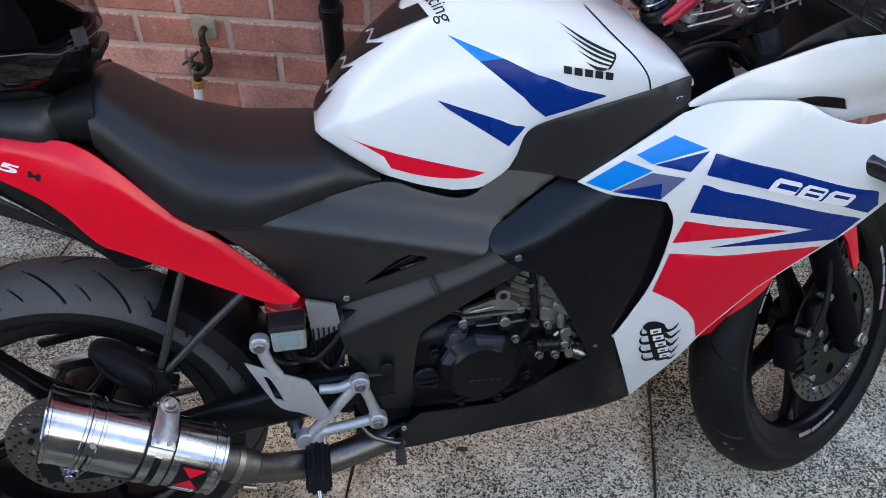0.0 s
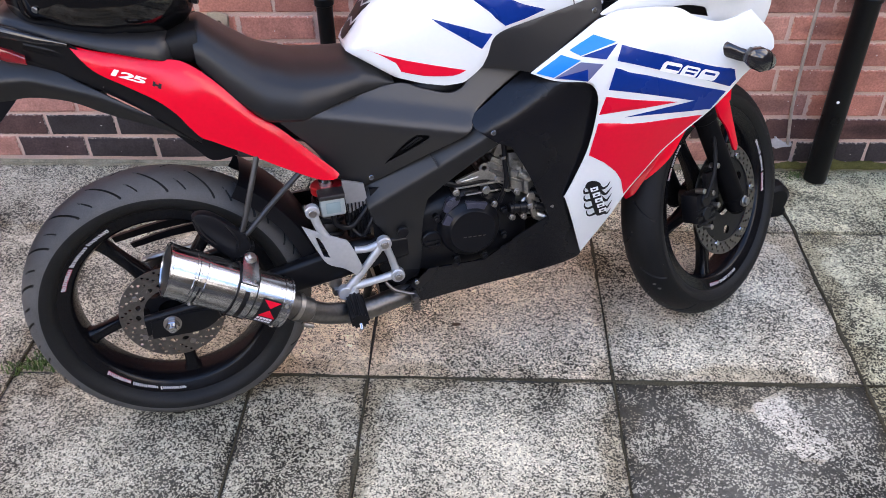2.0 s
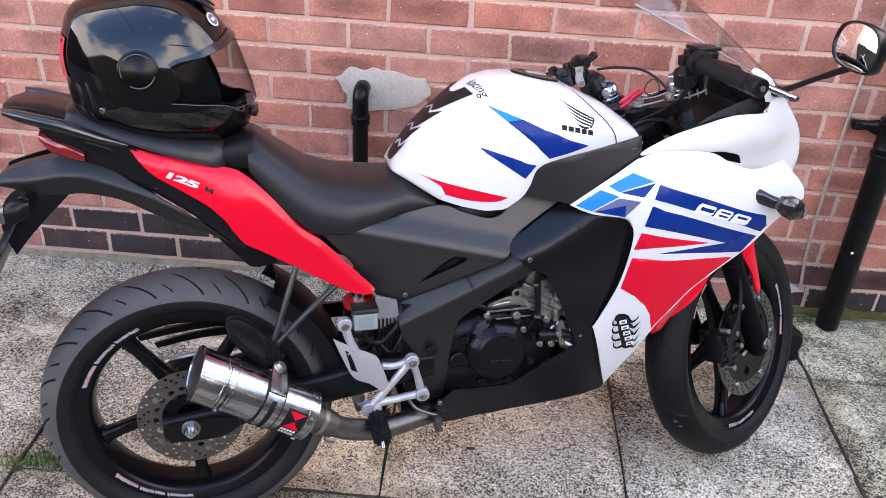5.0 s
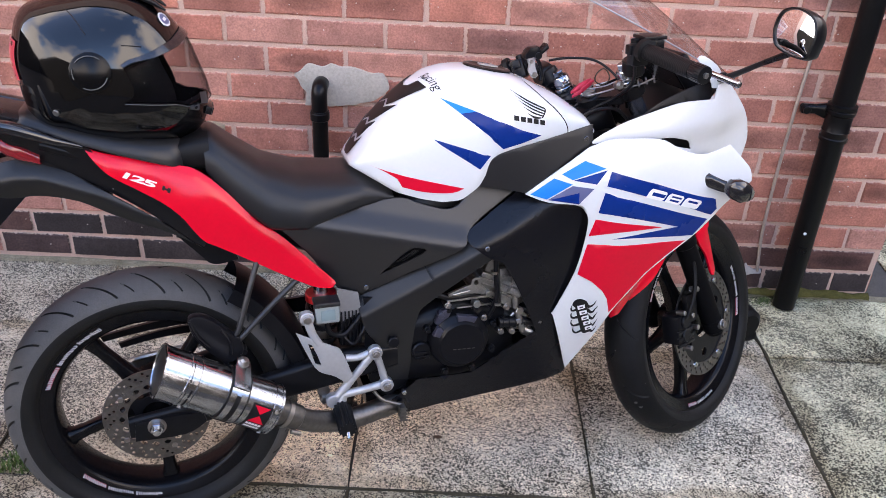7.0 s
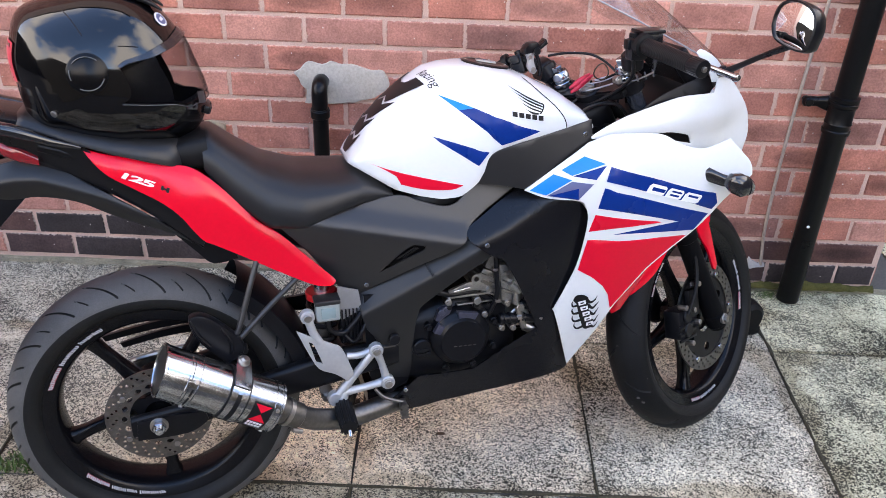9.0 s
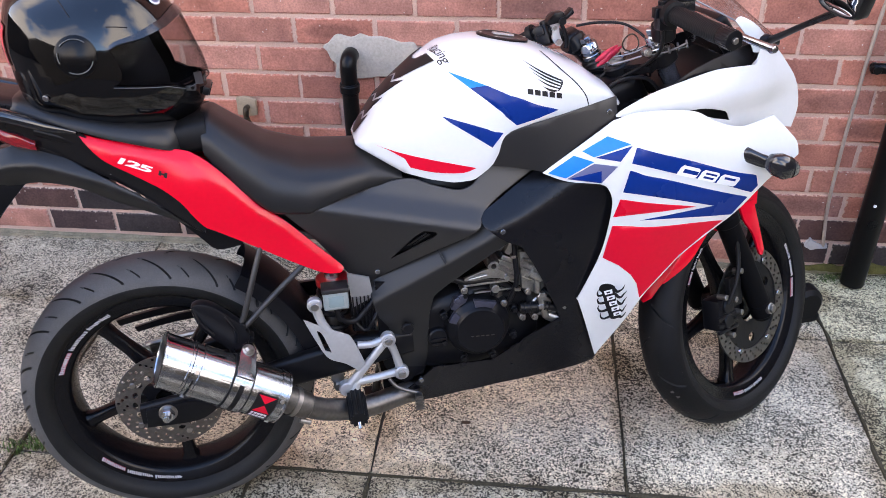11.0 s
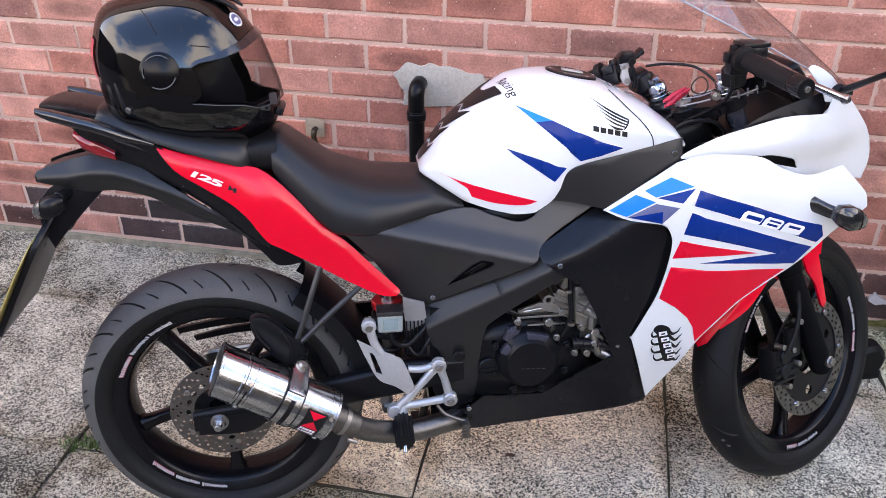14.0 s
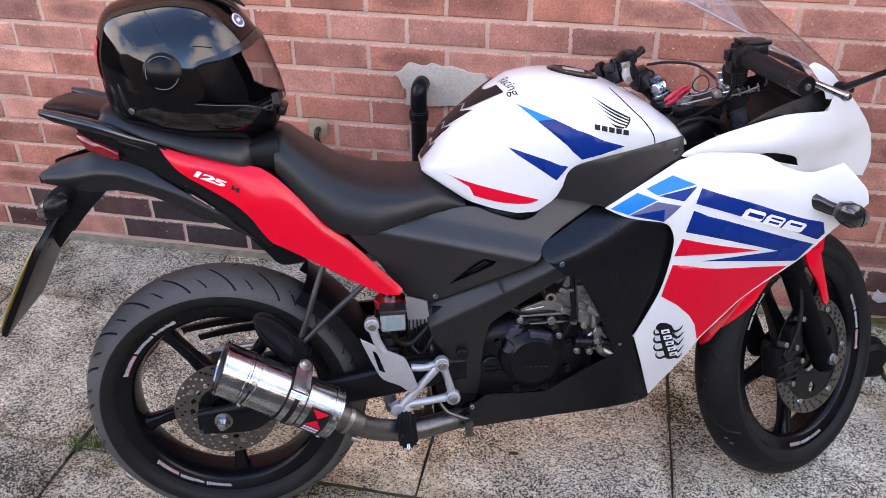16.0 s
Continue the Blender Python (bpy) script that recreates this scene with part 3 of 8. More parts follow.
def ribs(stations, cap=True):
    """A body through half profiles, each a list of (x, y, z) from its lower edge to its top middle, mirrored in y."""
    bm = bmesh.new()
    rows = []
    for prof in stations:
        right = [bm.verts.new((x, -y, z)) for x, y, z in prof]
        left = [bm.verts.new((x, y, z)) for x, y, z in reversed(prof)]
        rows.append(right + left)
    for p, q in zip(rows, rows[1:]):
        for k in range(len(p)):
            j = (k + 1) % len(p)
            bm.faces.new((p[k], p[j], q[j], q[k]))
    if cap:
        bm.faces.new(rows[0]), bm.faces.new(rows[-1])
    bmesh.ops.remove_doubles(bm, verts=bm.verts, dist=1e-5)
    bmesh.ops.recalc_face_normals(bm, faces=bm.faces)
    return bm


def lettering(text, size, place, shear=0.0, bold=0.0, gap=1.0):
    """The built-in font as a mesh, each point moved by place(x, y)."""
    cu = bpy.data.curves.new("lettering", "FONT")
    cu.body, cu.size, cu.shear, cu.offset, cu.space_character = text, size, shear, bold, gap
    ob = new("lettering", cu)
    bpy.context.view_layer.update()
    me = bpy.data.meshes.new_from_object(ob.evaluated_get(bpy.context.evaluated_depsgraph_get()))
    bpy.data.objects.remove(ob)
    bm = bmesh.new()
    bm.from_mesh(me)
    bpy.data.meshes.remove(me)
    bmesh.ops.triangulate(bm, faces=bm.faces)
    for v in bm.verts:
        v.co = place(v.co.x, v.co.y)
    return bm


def slab_loft(rows, n=16, power=0.5):
    """A body through rings: rows of (x, y, z, half width, half height), across x."""
    bm = bmesh.new()
    rings = []
    for x, y, z, hw, hh in rows:
        ring = []
        for k in range(n):
            a = math.tau * k / n
            c, s = math.cos(a), math.sin(a)
            ring.append(bm.verts.new((x, y + hw * math.copysign(abs(c) ** power, c), z + hh * math.copysign(abs(s) ** power, s))))
        rings.append(ring)
    for p, q in zip(rings, rings[1:]):
        for k in range(n):
            bm.faces.new((p[k], p[(k + 1) % n], q[(k + 1) % n], q[k]))
    bm.faces.new(rings[0]), bm.faces.new(rings[-1])
    bmesh.ops.recalc_face_normals(bm, faces=bm.faces)
    return bm


# ---- the setting: yard ground and house wall ----
WALL_Y, WALL_END, COURSE, BASE = 1.0, 1.37, 0.0846, 0.016
bm = bmesh.new()
bmesh.ops.create_grid(bm, x_segments=2, y_segments=2, size=1500)
ground = part("ground", bm, SOIL, m=Matrix.Translation((0, 0, -0.045)), smooth=0)
tagged(ground, "dark sandy bed under the paving", "ground", kind="structure")
# The wall's unseen height and left end are sized to keep sun off the yard.
wall = part("wall_north", box(-9.0, WALL_END - 0.004, WALL_Y + 0.004, WALL_Y + 0.25, -0.04, 5.4), MORTAR, smooth=0)
tagged(wall, "old red brick house wall with two dark courses at its foot", "wall", kind="structure")
wall_side = part("wall_east", box(WALL_END - 0.24, WALL_END - 0.006, WALL_Y + 0.252, 5.0, -0.04, 5.4), MORTAR, smooth=0)
tagged(wall_side, "side of the brick house behind its corner", "wall", kind="structure")
# Unseen roof slab, added over the house walls.
roof = part("ceiling", box(-9.2, WALL_END + 0.15, WALL_Y - 0.15, 5.2, 5.4, 5.55), FENCE, smooth=0)
tagged(roof, "unseen plain dark roof slab added to close the house", "roof", kind="structure")
# Unseen fences, added to cut low skylight and darken what gloss reflects.
fence = part("wall_south", box(-7.0, 7.0, -4.6, -4.5, -0.04, 1.9), FENCE, smooth=0)
tagged(fence, "unseen plain dark timber fence added to close the yard", "fence", kind="structure")
fence_side = part("wall_west", box(-7.1, -7.0, -4.5, 1.2, -0.04, 1.9), FENCE, smooth=0)
tagged(fence_side, "unseen plain dark timber fence added to close the yard", "fence", kind="structure")
# Unseen wall, added to cut light at the right end of the yard.
shade_wall_east = part("unseen_shade_wall", box(4.6, 4.7, -4.5, 5.0, -0.04, 2.7), FENCE, smooth=0)
tagged(shade_wall_east, "unseen dark wall added to shade the yard beyond the house corner", "wall", kind="structure")
bm = bmesh.new()
rows = []
for x in np.arange(-3.0, WALL_END + 0.3, 0.03):
    d, h = 0.014 + 0.014 * noise.noise((x * 9, 0, 0)), 0.002 + 0.004 * noise.noise((x * 5, 7, 0))
    rows.append([bm.verts.new(q) for q in ((x, WALL_Y + 0.002, 0.006 + h), (x, WALL_Y - d * 0.45, h), (x, WALL_Y - d, 0.003), (x, WALL_Y - d - 0.01, -0.02))])
for p, q in zip(rows, rows[1:]):
    for j in range(3):
        bm.faces.new((p[j], q[j], q[j + 1], p[j + 1]))
fillet = part("trim", bm, FOOT_EARTH)
tagged(fillet, "dirty mossy joint along the foot of the wall", "trim", kind="structure")

# ---- things on the wall ----
bm = bmesh.new()
ring = [(-0.535, 0.69), (-0.50, 0.722), (-0.42, 0.728), (-0.34, 0.722), (-0.27, 0.705), (-0.25, 0.66), (-0.30, 0.625), (-0.37, 0.607), (-0.44, 0.60), (-0.505, 0.60), (-0.50, 0.645)]
ring = [(x + 0.012 * noise.noise((x * 30, z * 30, 1)), z + 0.012 * noise.noise((x * 30, z * 30, 4))) for x, z in rounded(ring, 8, 80)]
cement = part("cement_patch", plate(ring, WALL_Y - 0.011, WALL_Y + 0.006, bevel=0.004), RENDER_GREY)
tagged(cement, "rough grey cement patch round a waste pipe", "patch", kind="structure")

waste = new("waste_pipe")
tagged(waste, "black plastic waste pipe elbow coming out of the brick wall", "pipe")
waste.location = (-0.452, 0.94, 0.0)
part("pipe", tube([(0, 0.055, 0.672), (0, 0.02, 0.672), (0, 0.004, 0.66), (0, 0, 0.63), (0, 0, 0.55), (0, 0, 0.30), (0, 0, 0.06)], 0.0235, 20), PIPE_BLACK, waste)
part("collar", joined(rod((0, 0, 0.578), (0, 0, 0.605), 0.029), rod((0, 0, 0.60), (0, 0, 0.608), 0.027)), PIPE_BLACK, waste)
part("wall_collar", spin([(0.0235, 0.05), (0.031, 0.05), (0.031, 0.062), (0.0235, 0.062)], 24, Matrix.Translation((0, 0, 0.672)), True), RENDER_GREY, waste)
part("gully_shoe", rod((0, 0, 0.0), (0, 0, 0.065), 0.04, 0.032), PIPE_BLACK, waste)

tap = new("outdoor_tap")
tagged(tap, "tarnished brass outdoor tap with white hose on a cement pad", "tap")
tap.location = (-0.785, 0.985, 0.50)
part("pad", plate(rounded([(-0.031, -0.025), (0.0, -0.029), (0.029, -0.026), (0.033, 0.024), (0.0, 0.033), (-0.029, 0.031)], 4, 30), 0.002, 0.014, bevel=0.003), TAP_PAD, tap, "beige cement pad")
part("body", joined(
    tube([(0.003, 0.012, 0.000), (0.004, -0.014, 0.003), (0.005, -0.023, -0.003), (0.004, -0.027, -0.030)], [0.0075, 0.0085, 0.0085, 0.0075], 16, 6),
    rod((0.006, -0.027, -0.018), (0.006, -0.027, -0.026), 0.0095, n=6),
    tube([(0.008, -0.028, -0.026), (0.012, -0.032, -0.052), (0.010, -0.036, -0.078), (-0.002, -0.042, -0.092), (-0.016, -0.044, -0.094)], [0.0085, 0.0110, 0.0115, 0.0110, 0.0105], 18, 6),
    rod((0.009, -0.030, -0.034), (0.010, -0.031, -0.040), 0.0128, n=20)), BRASS, tap)
part("spindle", joined(rod((-0.016, -0.030, -0.086), (-0.017, -0.056, -0.066), 0.0125, 0.0100, 20), rod((-0.017, -0.052, -0.069), (-0.017, -0.064, -0.058), 0.0050, n=12)), BRASS, tap)
part("handle", joined(tube([(-0.040, -0.062, -0.063), (-0.018, -0.064, -0.045), (0.006, -0.062, -0.025)], [0.0028, 0.0042, 0.0028], 10), rod((-0.017, -0.060, -0.050), (-0.017, -0.069, -0.044), 0.0055, n=12)), BRASS, tap)
part("spout", tube([(-0.010, -0.044, -0.090), (-0.018, -0.045, -0.096), (-0.019, -0.045, -0.116)], [0.0105, 0.0105, 0.0090], 16), BRASS, tap)
part("hose_nut", joined(rod((-0.019, -0.045, -0.113), (-0.022, -0.045, -0.134), 0.0135, n=18), *[rod((-0.019 + 0.0135 * math.cos(k * math.tau / 14), -0.045 + 0.0135 * math.sin(k * math.tau / 14), -0.115), (-0.022 + 0.0135 * math.cos(k * math.tau / 14), -0.045 + 0.0135 * math.sin(k * math.tau / 14), -0.132), 0.0015, n=6) for k in range(14)]), HOSE_NUT, tap, "yellow ribbed hose nut")
part("hose_end", tube([(-0.022, -0.045, -0.132), (-0.025, -0.045, -0.150), (-0.031, -0.043, -0.190)], [0.0120, 0.0115, 0.0105], 18), WHITE_FILM, tap, "white plastic hose end")

down = new("downpipe")
tagged(down, "black painted cast iron downpipe fixed to the brick wall", "downpipe")
down.location = (1.062, 0.930, 0.0)
part("pipe", rod((0.006, 0, 0.004), (0, 0, 0.64), 0.035, n=32, bevel=0.002), PIPE_BLACK, down)
part("pipe", rod((0, 0, 0.64), (-0.006, 0, 2.9), 0.033, n=32, bevel=0.002), PIPE_BLACK, down)
part("socket", spin([(0.034, 0), (0.0405, 0.002), (0.0405, 0.012), (0.0375, 0.015), (0.0375, 0.03), (0.0395, 0.033), (0.0375, 0.036), (0.0375, 0.082), (0.0415, 0.086), (0.0415, 0.096), (0.038, 0.099), (0.0415, 0.102), (0.0415, 0.112), (0.033, 0.115)], 32, Matrix.Translation((0, 0, 0.598)) @ Matrix.Rotation(radians(90), 4, "X"), True), PIPE_BLACK, down)
ear = joined(slab_loft([(-0.100, 0.030, -0.006, 0.004, 0.006), (-0.094, 0.030, -0.006, 0.012, 0.015), (-0.06, 0.026, -0.004, 0.012, 0.014), (-0.03, 0.012, -0.004, 0.014, 0.024), (0.0, 0.01, -0.004, 0.014, 0.03)], 16, 0.8), rod((-0.085, 0.05, -0.006), (-0.085, 0.012, -0.006), 0.011))
part("bracket", ear, PIPE_BLACK, down, m=Matrix.Translation((0, 0.012, 0.682)))
part("paint_chip", rod((-0.012, -0.0335, 0.297), (-0.012, -0.0365, 0.297), 0.0045), WHITE_FILM, down)
wall_cable = part("cable", tube([(0.985, WALL_Y + 0.01, 0.088), (0.980, WALL_Y - 0.005, 0.094), (0.974, WALL_Y - 0.006, 0.13), (0.962, WALL_Y - 0.006, 0.23), (0.956, WALL_Y - 0.006, 0.40), (0.956, WALL_Y - 0.006, 0.60), (0.961, WALL_Y - 0.006, 0.81), (0.970, WALL_Y - 0.006, 0.95), (0.972, WALL_Y - 0.006, 1.5), (0.967, WALL_Y - 0.006, 2.9)], 0.0052, 10), CABLE)
tagged(wall_cable, "thin painted cable running up the brick wall", "cable")
blob_ring = rounded([(0.925, 0.092), (0.935, 0.118), (0.95, 0.108), (0.962, 0.098), (0.99, 0.094), (0.992, 0.084), (0.96, 0.078), (0.935, 0.080)], 5, 60)
sealant = part("sealant_blob", plate([(x + 0.006 * noise.noise((x * 60, z * 60, 2)), z + 0.006 * noise.noise((x * 60, z * 60, 5))) for x, z in blob_ring], WALL_Y - 0.008, WALL_Y + 0.004, bevel=0.003), STICKER)
tagged(sealant, "smeared white sealant where the cable enters the wall", "sealant")
bm = bmesh.new()
rows = []
for k in range(70):
    x = 0.80 + (WALL_END - 0.80) * k / 69
    h = max(0.002, 0.014 + 0.024 * noise.noise((x * 11, 3, 0))) * min(1, 0.15 + (x - 0.80) * 6)
    w = 0.016 + 0.012 * noise.noise((x * 17, 9, 0))
    rows.append([bm.verts.new((x, WALL_Y - q * w, z * h + 0.004 * noise.noise((x * 60, q * 5, z * 5)))) for q, z in ((0.0, 1.0), (0.35, 0.95), (0.7, 0.7), (0.95, 0.35), (1.15, -0.2))])
for p, q in zip(rows, rows[1:]):
    for j in range(4):
        bm.faces.new((p[j], q[j], q[j + 1], p[j + 1]))
moss = part("moss", bm, MOSS_MAT, m=Matrix.Translation((0, -0.004, 0.012)))
tagged(moss, "strip of olive moss along the foot of the wall", "moss", kind="stuff")

# the small things on the ground
# Unidentified dark object, built as a plain rounded block.
lump = part("black_block", joined(spin([(0, -0.03), (0.045, -0.03), (0.058, -0.018), (0.06, 0.02), (0.045, 0.03), (0, 0.03)], 24, Matrix.Translation((0, 0, 0.06))), box(-0.05, 0.05, -0.03, 0.03, 0, 0.03, 0.008)), BLACK_CLOTH, m=Matrix.Translation((0.868, 0.745, 0.0)) @ Matrix.Rotation(radians(20), 4, "Z") @ Matrix.Diagonal((0.9, 0.9, 0.95, 1)))
tagged(lump, "rounded black rubber block on the paving beside the wheel", "block")
leaf = part("leaf", plate(rounded([(-0.012, 0), (-0.004, 0.006), (0.008, 0.005), (0.013, 0.0), (0.004, -0.005), (-0.006, -0.004)], 4, 80), -0.001, 0.001), LEAF, m=Matrix.Translation((-0.06, 0.238, 0.004)) @ Matrix.Rotation(radians(90), 4, "X"))
tagged(leaf, "small curled brown dead leaf on the slab", "leaf")


def joint_dirt(p, q, wide, seed):
    """An uneven low strip of mossy dirt in a paving joint."""
    p, q = Vector((*p, 0)), Vector((*q, 0))
    along_it = (q - p).normalized()
    out = Vector((-along_it.y, along_it.x, 0))
    count = int((q - p).length / 0.012)
    bm = bmesh.new()
    rows = []
    for k in range(count + 1):
        s = p + (q - p) * k / count
        left, right = (max(0.002, wide * (0.35 + 1.5 * noise.noise((k * 0.11, seed, o)) + 0.5 * noise.noise((k * 0.45, seed, o + 3)))) for o in (0.0, 8.0))
        rows.append([bm.verts.new(s + out * d + Vector((0, 0, z))) for d, z in ((-left, -0.004), (-left * 0.5, 0.0012), (0.0, 0.0002), (right * 0.5, 0.0012), (right, -0.004))])
    for u, v in zip(rows, rows[1:]):
        for k in range(4):
            bm.faces.new((u[k], v[k], v[k + 1], u[k + 1]))
    return tagged(part("joint_dirt", bm, FOOT_DIRT), "mossy dirt packed in a paving joint", "dirt", kind="stuff")


for k, (p, q, w) in enumerate((((0.928, -0.6), (0.928, 0.99), 0.010), ((-0.6, 0.055), (0.9, 0.055), 0.006), ((0.33, 0.055), (2.1, 0.055), 0.008), ((-0.272, -0.6), (-0.272, 0.05), 0.007), ((0.328, -0.5), (0.328, 0.66), 0.005), ((-0.555, -0.6), (-0.555, 0.2), 0.006), ((-1.157, 0.0), (-1.157, 0.65), 0.006))):
    joint_dirt(p, q, w, 3.7 * k)


def tuft(x, y, n, spread, height, seed):
    rng = random.Random(seed)
    bm = bmesh.new()
    for _ in range(n):
        a, r = rng.uniform(0, math.tau), spread * rng.random() ** 0.7
        px, py, h, w = r * math.cos(a), r * math.sin(a) * 0.6, height * rng.uniform(0.3, 1.0), rng.uniform(0.0008, 0.002)
        b, lean_out = rng.uniform(0, math.tau), rng.uniform(0.1, 0.9) * h
        dx, dy = math.cos(b), math.sin(b)
        q = [(px - dy * w, py + dx * w, 0), (px + dy * w, py - dx * w, 0), (px + dx * lean_out * 0.4 + dy * w, py + dy * lean_out * 0.4 - dx * w, h * 0.6), (px + dx * lean_out * 0.4 - dy * w, py + dy * lean_out * 0.4 + dx * w, h * 0.6)]
        v = [bm.verts.new(c) for c in q]
        top = bm.verts.new((px + dx * lean_out, py + dy * lean_out, h))
        bm.faces.new(v), bm.faces.new((v[3], v[2], top))
    ob = part("grass_tuft", bm, MOSS, m=Matrix.Translation((x, y, -0.006)))
    return tagged(ob, "tuft of short green grass in a paving joint", "grass", kind="stuff")


tuft(-1.08, 0.085, 260, 0.06, 0.028, 1)
tuft(-1.15, 0.06, 120, 0.045, 0.018, 2)
tuft(1.02, 0.955, 160, 0.05, 0.012, 3)
tuft(1.20, 0.97, 160, 0.10, 0.010, 4)
tuft(1.08, 0.965, 120, 0.08, 0.010, 6)


# ---- the motorcycle: x ahead, y to its left, z up, from the rear axle ----
LEAN_POSE = Matrix.Translation((-0.6822, 0.0234, 0.2902)) @ Matrix.Rotation(radians(17.34), 4, "Z") @ Matrix.Rotation(radians(-9.27), 4, "X")
AXLE_TO_BASE = Vector((0.65, 0.0, -0.294))
bike = new("motorcycle")
bike.matrix_world = LEAN_POSE @ Matrix.Translation(AXLE_TO_BASE)
tagged(bike, "white, red and blue sports motorcycle leaning on its side stand", "motorcycle")
TO_BASE = Matrix.Translation(-AXLE_TO_BASE)


def fit_on(name, bm, material, parent=bike, label="", smooth=40, m=None):
    """A part of the motorcycle, given from its rear axle."""
    if m is not None:
        bm.transform(m)
    return part(name, bm, material, parent, label, smooth, TO_BASE)


# steering: the fork turned to the left about its raked axis
RAKE, TURNED, OFFSET = radians(25), radians(31), 0.03
AXIS = Vector((-math.sin(RAKE), 0, math.cos(RAKE)))
FRONT_AXLE = Vector((1.313, -0.004, 0.0))
PIVOT = FRONT_AXLE - OFFSET * Vector((math.cos(RAKE), 0, math.sin(RAKE)))
STEER = Matrix.Translation(PIVOT) @ Matrix.Rotation(TURNED, 4, AXIS) @ Matrix.Translation(-PIVOT)
FLIP = Matrix.Diagonal((1, -1, 1, 1))


# ---- wheels ----
REAR_TYRE = [(0.0, 0.305), (0.02, 0.3035), (0.04, 0.2965), (0.055, 0.2855), (0.064, 0.2730), (0.0665, 0.2655), (0.0660, 0.2560), (0.0610, 0.2450), (0.0530, 0.2370), (0.046, 0.2325)]
FRONT_TYRE = [(0.0, 0.299), (0.016, 0.2975), (0.032, 0.2905), (0.044, 0.2790), (0.051, 0.2660), (0.0530, 0.2580), (0.0525, 0.2500), (0.0485, 0.2420), (0.0430, 0.2360), (0.038, 0.2325)]


def tyre(half, count, slant, side_cuts=True):
    """A tyre round the y axis from its half section, with its cut tread grooves. Faces of the tread carry the second material."""
    n = 1200
    crown, wall_side_pts = curve_points([(y, r, 0) for y, r in half[:6]], 5), curve_points([(y, r, 0) for y, r in half[5:]], 3)
    right = [(p.x, p.y) for p in crown] + [(p.x, p.y) for p in wall_side_pts[1:]]
    prof = [(-y, r) for y, r in reversed(right)] + right[1:]
    wide, shoulder, top_r = half[5][0], half[5][1], half[0][1]
    bm = bmesh.new()
    rings, cut_rings = [], []
    pitch = math.tau / count
    span = top_r * pitch
    for i in range(n):
        a = math.tau * i / n
        ring, cuts = [], []
        u = (a % pitch) / pitch * span
        for y, r in prof:
            t = min(abs(y) / wide, 1.0) if r > shoulder else 1.0
            shift = 0.0 if y > 0 else 0.5
            g, e = ((u / span + shift + k) % 1.0 - 0.5 for k in (0.0, 0.42))
            cut = r > shoulder + 0.001 and ((abs(g) * span < 0.0026 and 0.10 < t < 0.90) or (side_cuts and abs(e) * span < 0.0020 and 0.55 < t < 0.86))
            cuts.append(1 if cut else 0)
            r = r - 0.0050 if cut else r
            turn = a - slant * wide * t / top_r
            ring.append(bm.verts.new((r * math.cos(turn), y, r * math.sin(turn))))
        rings.append(ring)
        cut_rings.append(cuts)
    for i in range(n):
        p, q = rings[i], rings[(i + 1) % n]
        u, v = cut_rings[i], cut_rings[(i + 1) % n]
        for j in range(len(prof) - 1):
            face = bm.faces.new((p[j], q[j], q[j + 1], p[j + 1]))
            face.material_index = 1 if min(prof[j][1], prof[j + 1][1]) > shoulder - 0.0005 and u[j] + u[j + 1] + v[j] + v[j + 1] < 2 else 0
    return bm


def pressed(bm, m=None):
    """A tyre set in its place and flattened where it bears on the ground."""
    if m is not None:
        bm.transform(m)
    for v in bm.verts:
        low = -0.2935 + 0.1632 * v.co.y
        if v.co.z < low:
            v.co.z = low
    return bm


def tread_on(ob, material=TREAD):
    ob.data.materials.append(material)
    return ob


def rim(width):
    """The rim of a cast wheel."""
    w = width / 2
    barrel = spin([(0.2365, -w + 0.002), (0.2350, -w - 0.001), (0.2320, -w - 0.0012), (0.2300, -w), (0.2110, -w + 0.003), (0.2050, -w + 0.008), (0.2000, -w * 0.6), (0.1975, 0), (0.2000, w * 0.6), (0.2050, w - 0.008), (0.2110, w - 0.003), (0.2300, w), (0.2350, w + 0.001), (0.2365, w - 0.002), (0.2250, w - 0.010), (0.2120, w * 0.5), (0.2120, -w * 0.5), (0.2250, -w + 0.010)], 144, None, True)
    return barrel


def wheel_spokes(parent, spokes, first, m=None):
    for i in range(spokes):
        a = first + math.tau * i / spokes
        bm = bmesh.new()
        rows = []
        for r, hw, hy in ((0.03, 0.026, 0.028), (0.07, 0.018, 0.022), (0.12, 0.0138, 0.016), (0.165, 0.0132, 0.015), (0.188, 0.015, 0.016), (0.199, 0.021, 0.018)):
            ring = []
            for k in range(12):
                b = math.tau * k / 12
                cx, cy = math.cos(b), math.sin(b)
                ring.append(bm.verts.new((r, hy * math.copysign(abs(cy) ** 0.6, cy), hw * math.copysign(abs(cx) ** 0.6, cx))))
            rows.append(ring)
        for p, q in zip(rows, rows[1:]):
            for k in range(12):
                bm.faces.new((p[k], p[(k + 1) % 12], q[(k + 1) % 12], q[k]))
        bm.faces.new(rows[0]), bm.faces.new(rows[-1])
        bm.transform(Matrix.Rotation(-a, 4, "Y"))
        fit_on("spoke", bm, RIM_BLACK, parent, m=m)


def circle(r, n, cx=0.0, cz=0.0, a0=0.0):
    return [(cx + r * math.cos(a0 + math.tau * i / n), cz + r * math.sin(a0 + math.tau * i / n)) for i in range(n)]


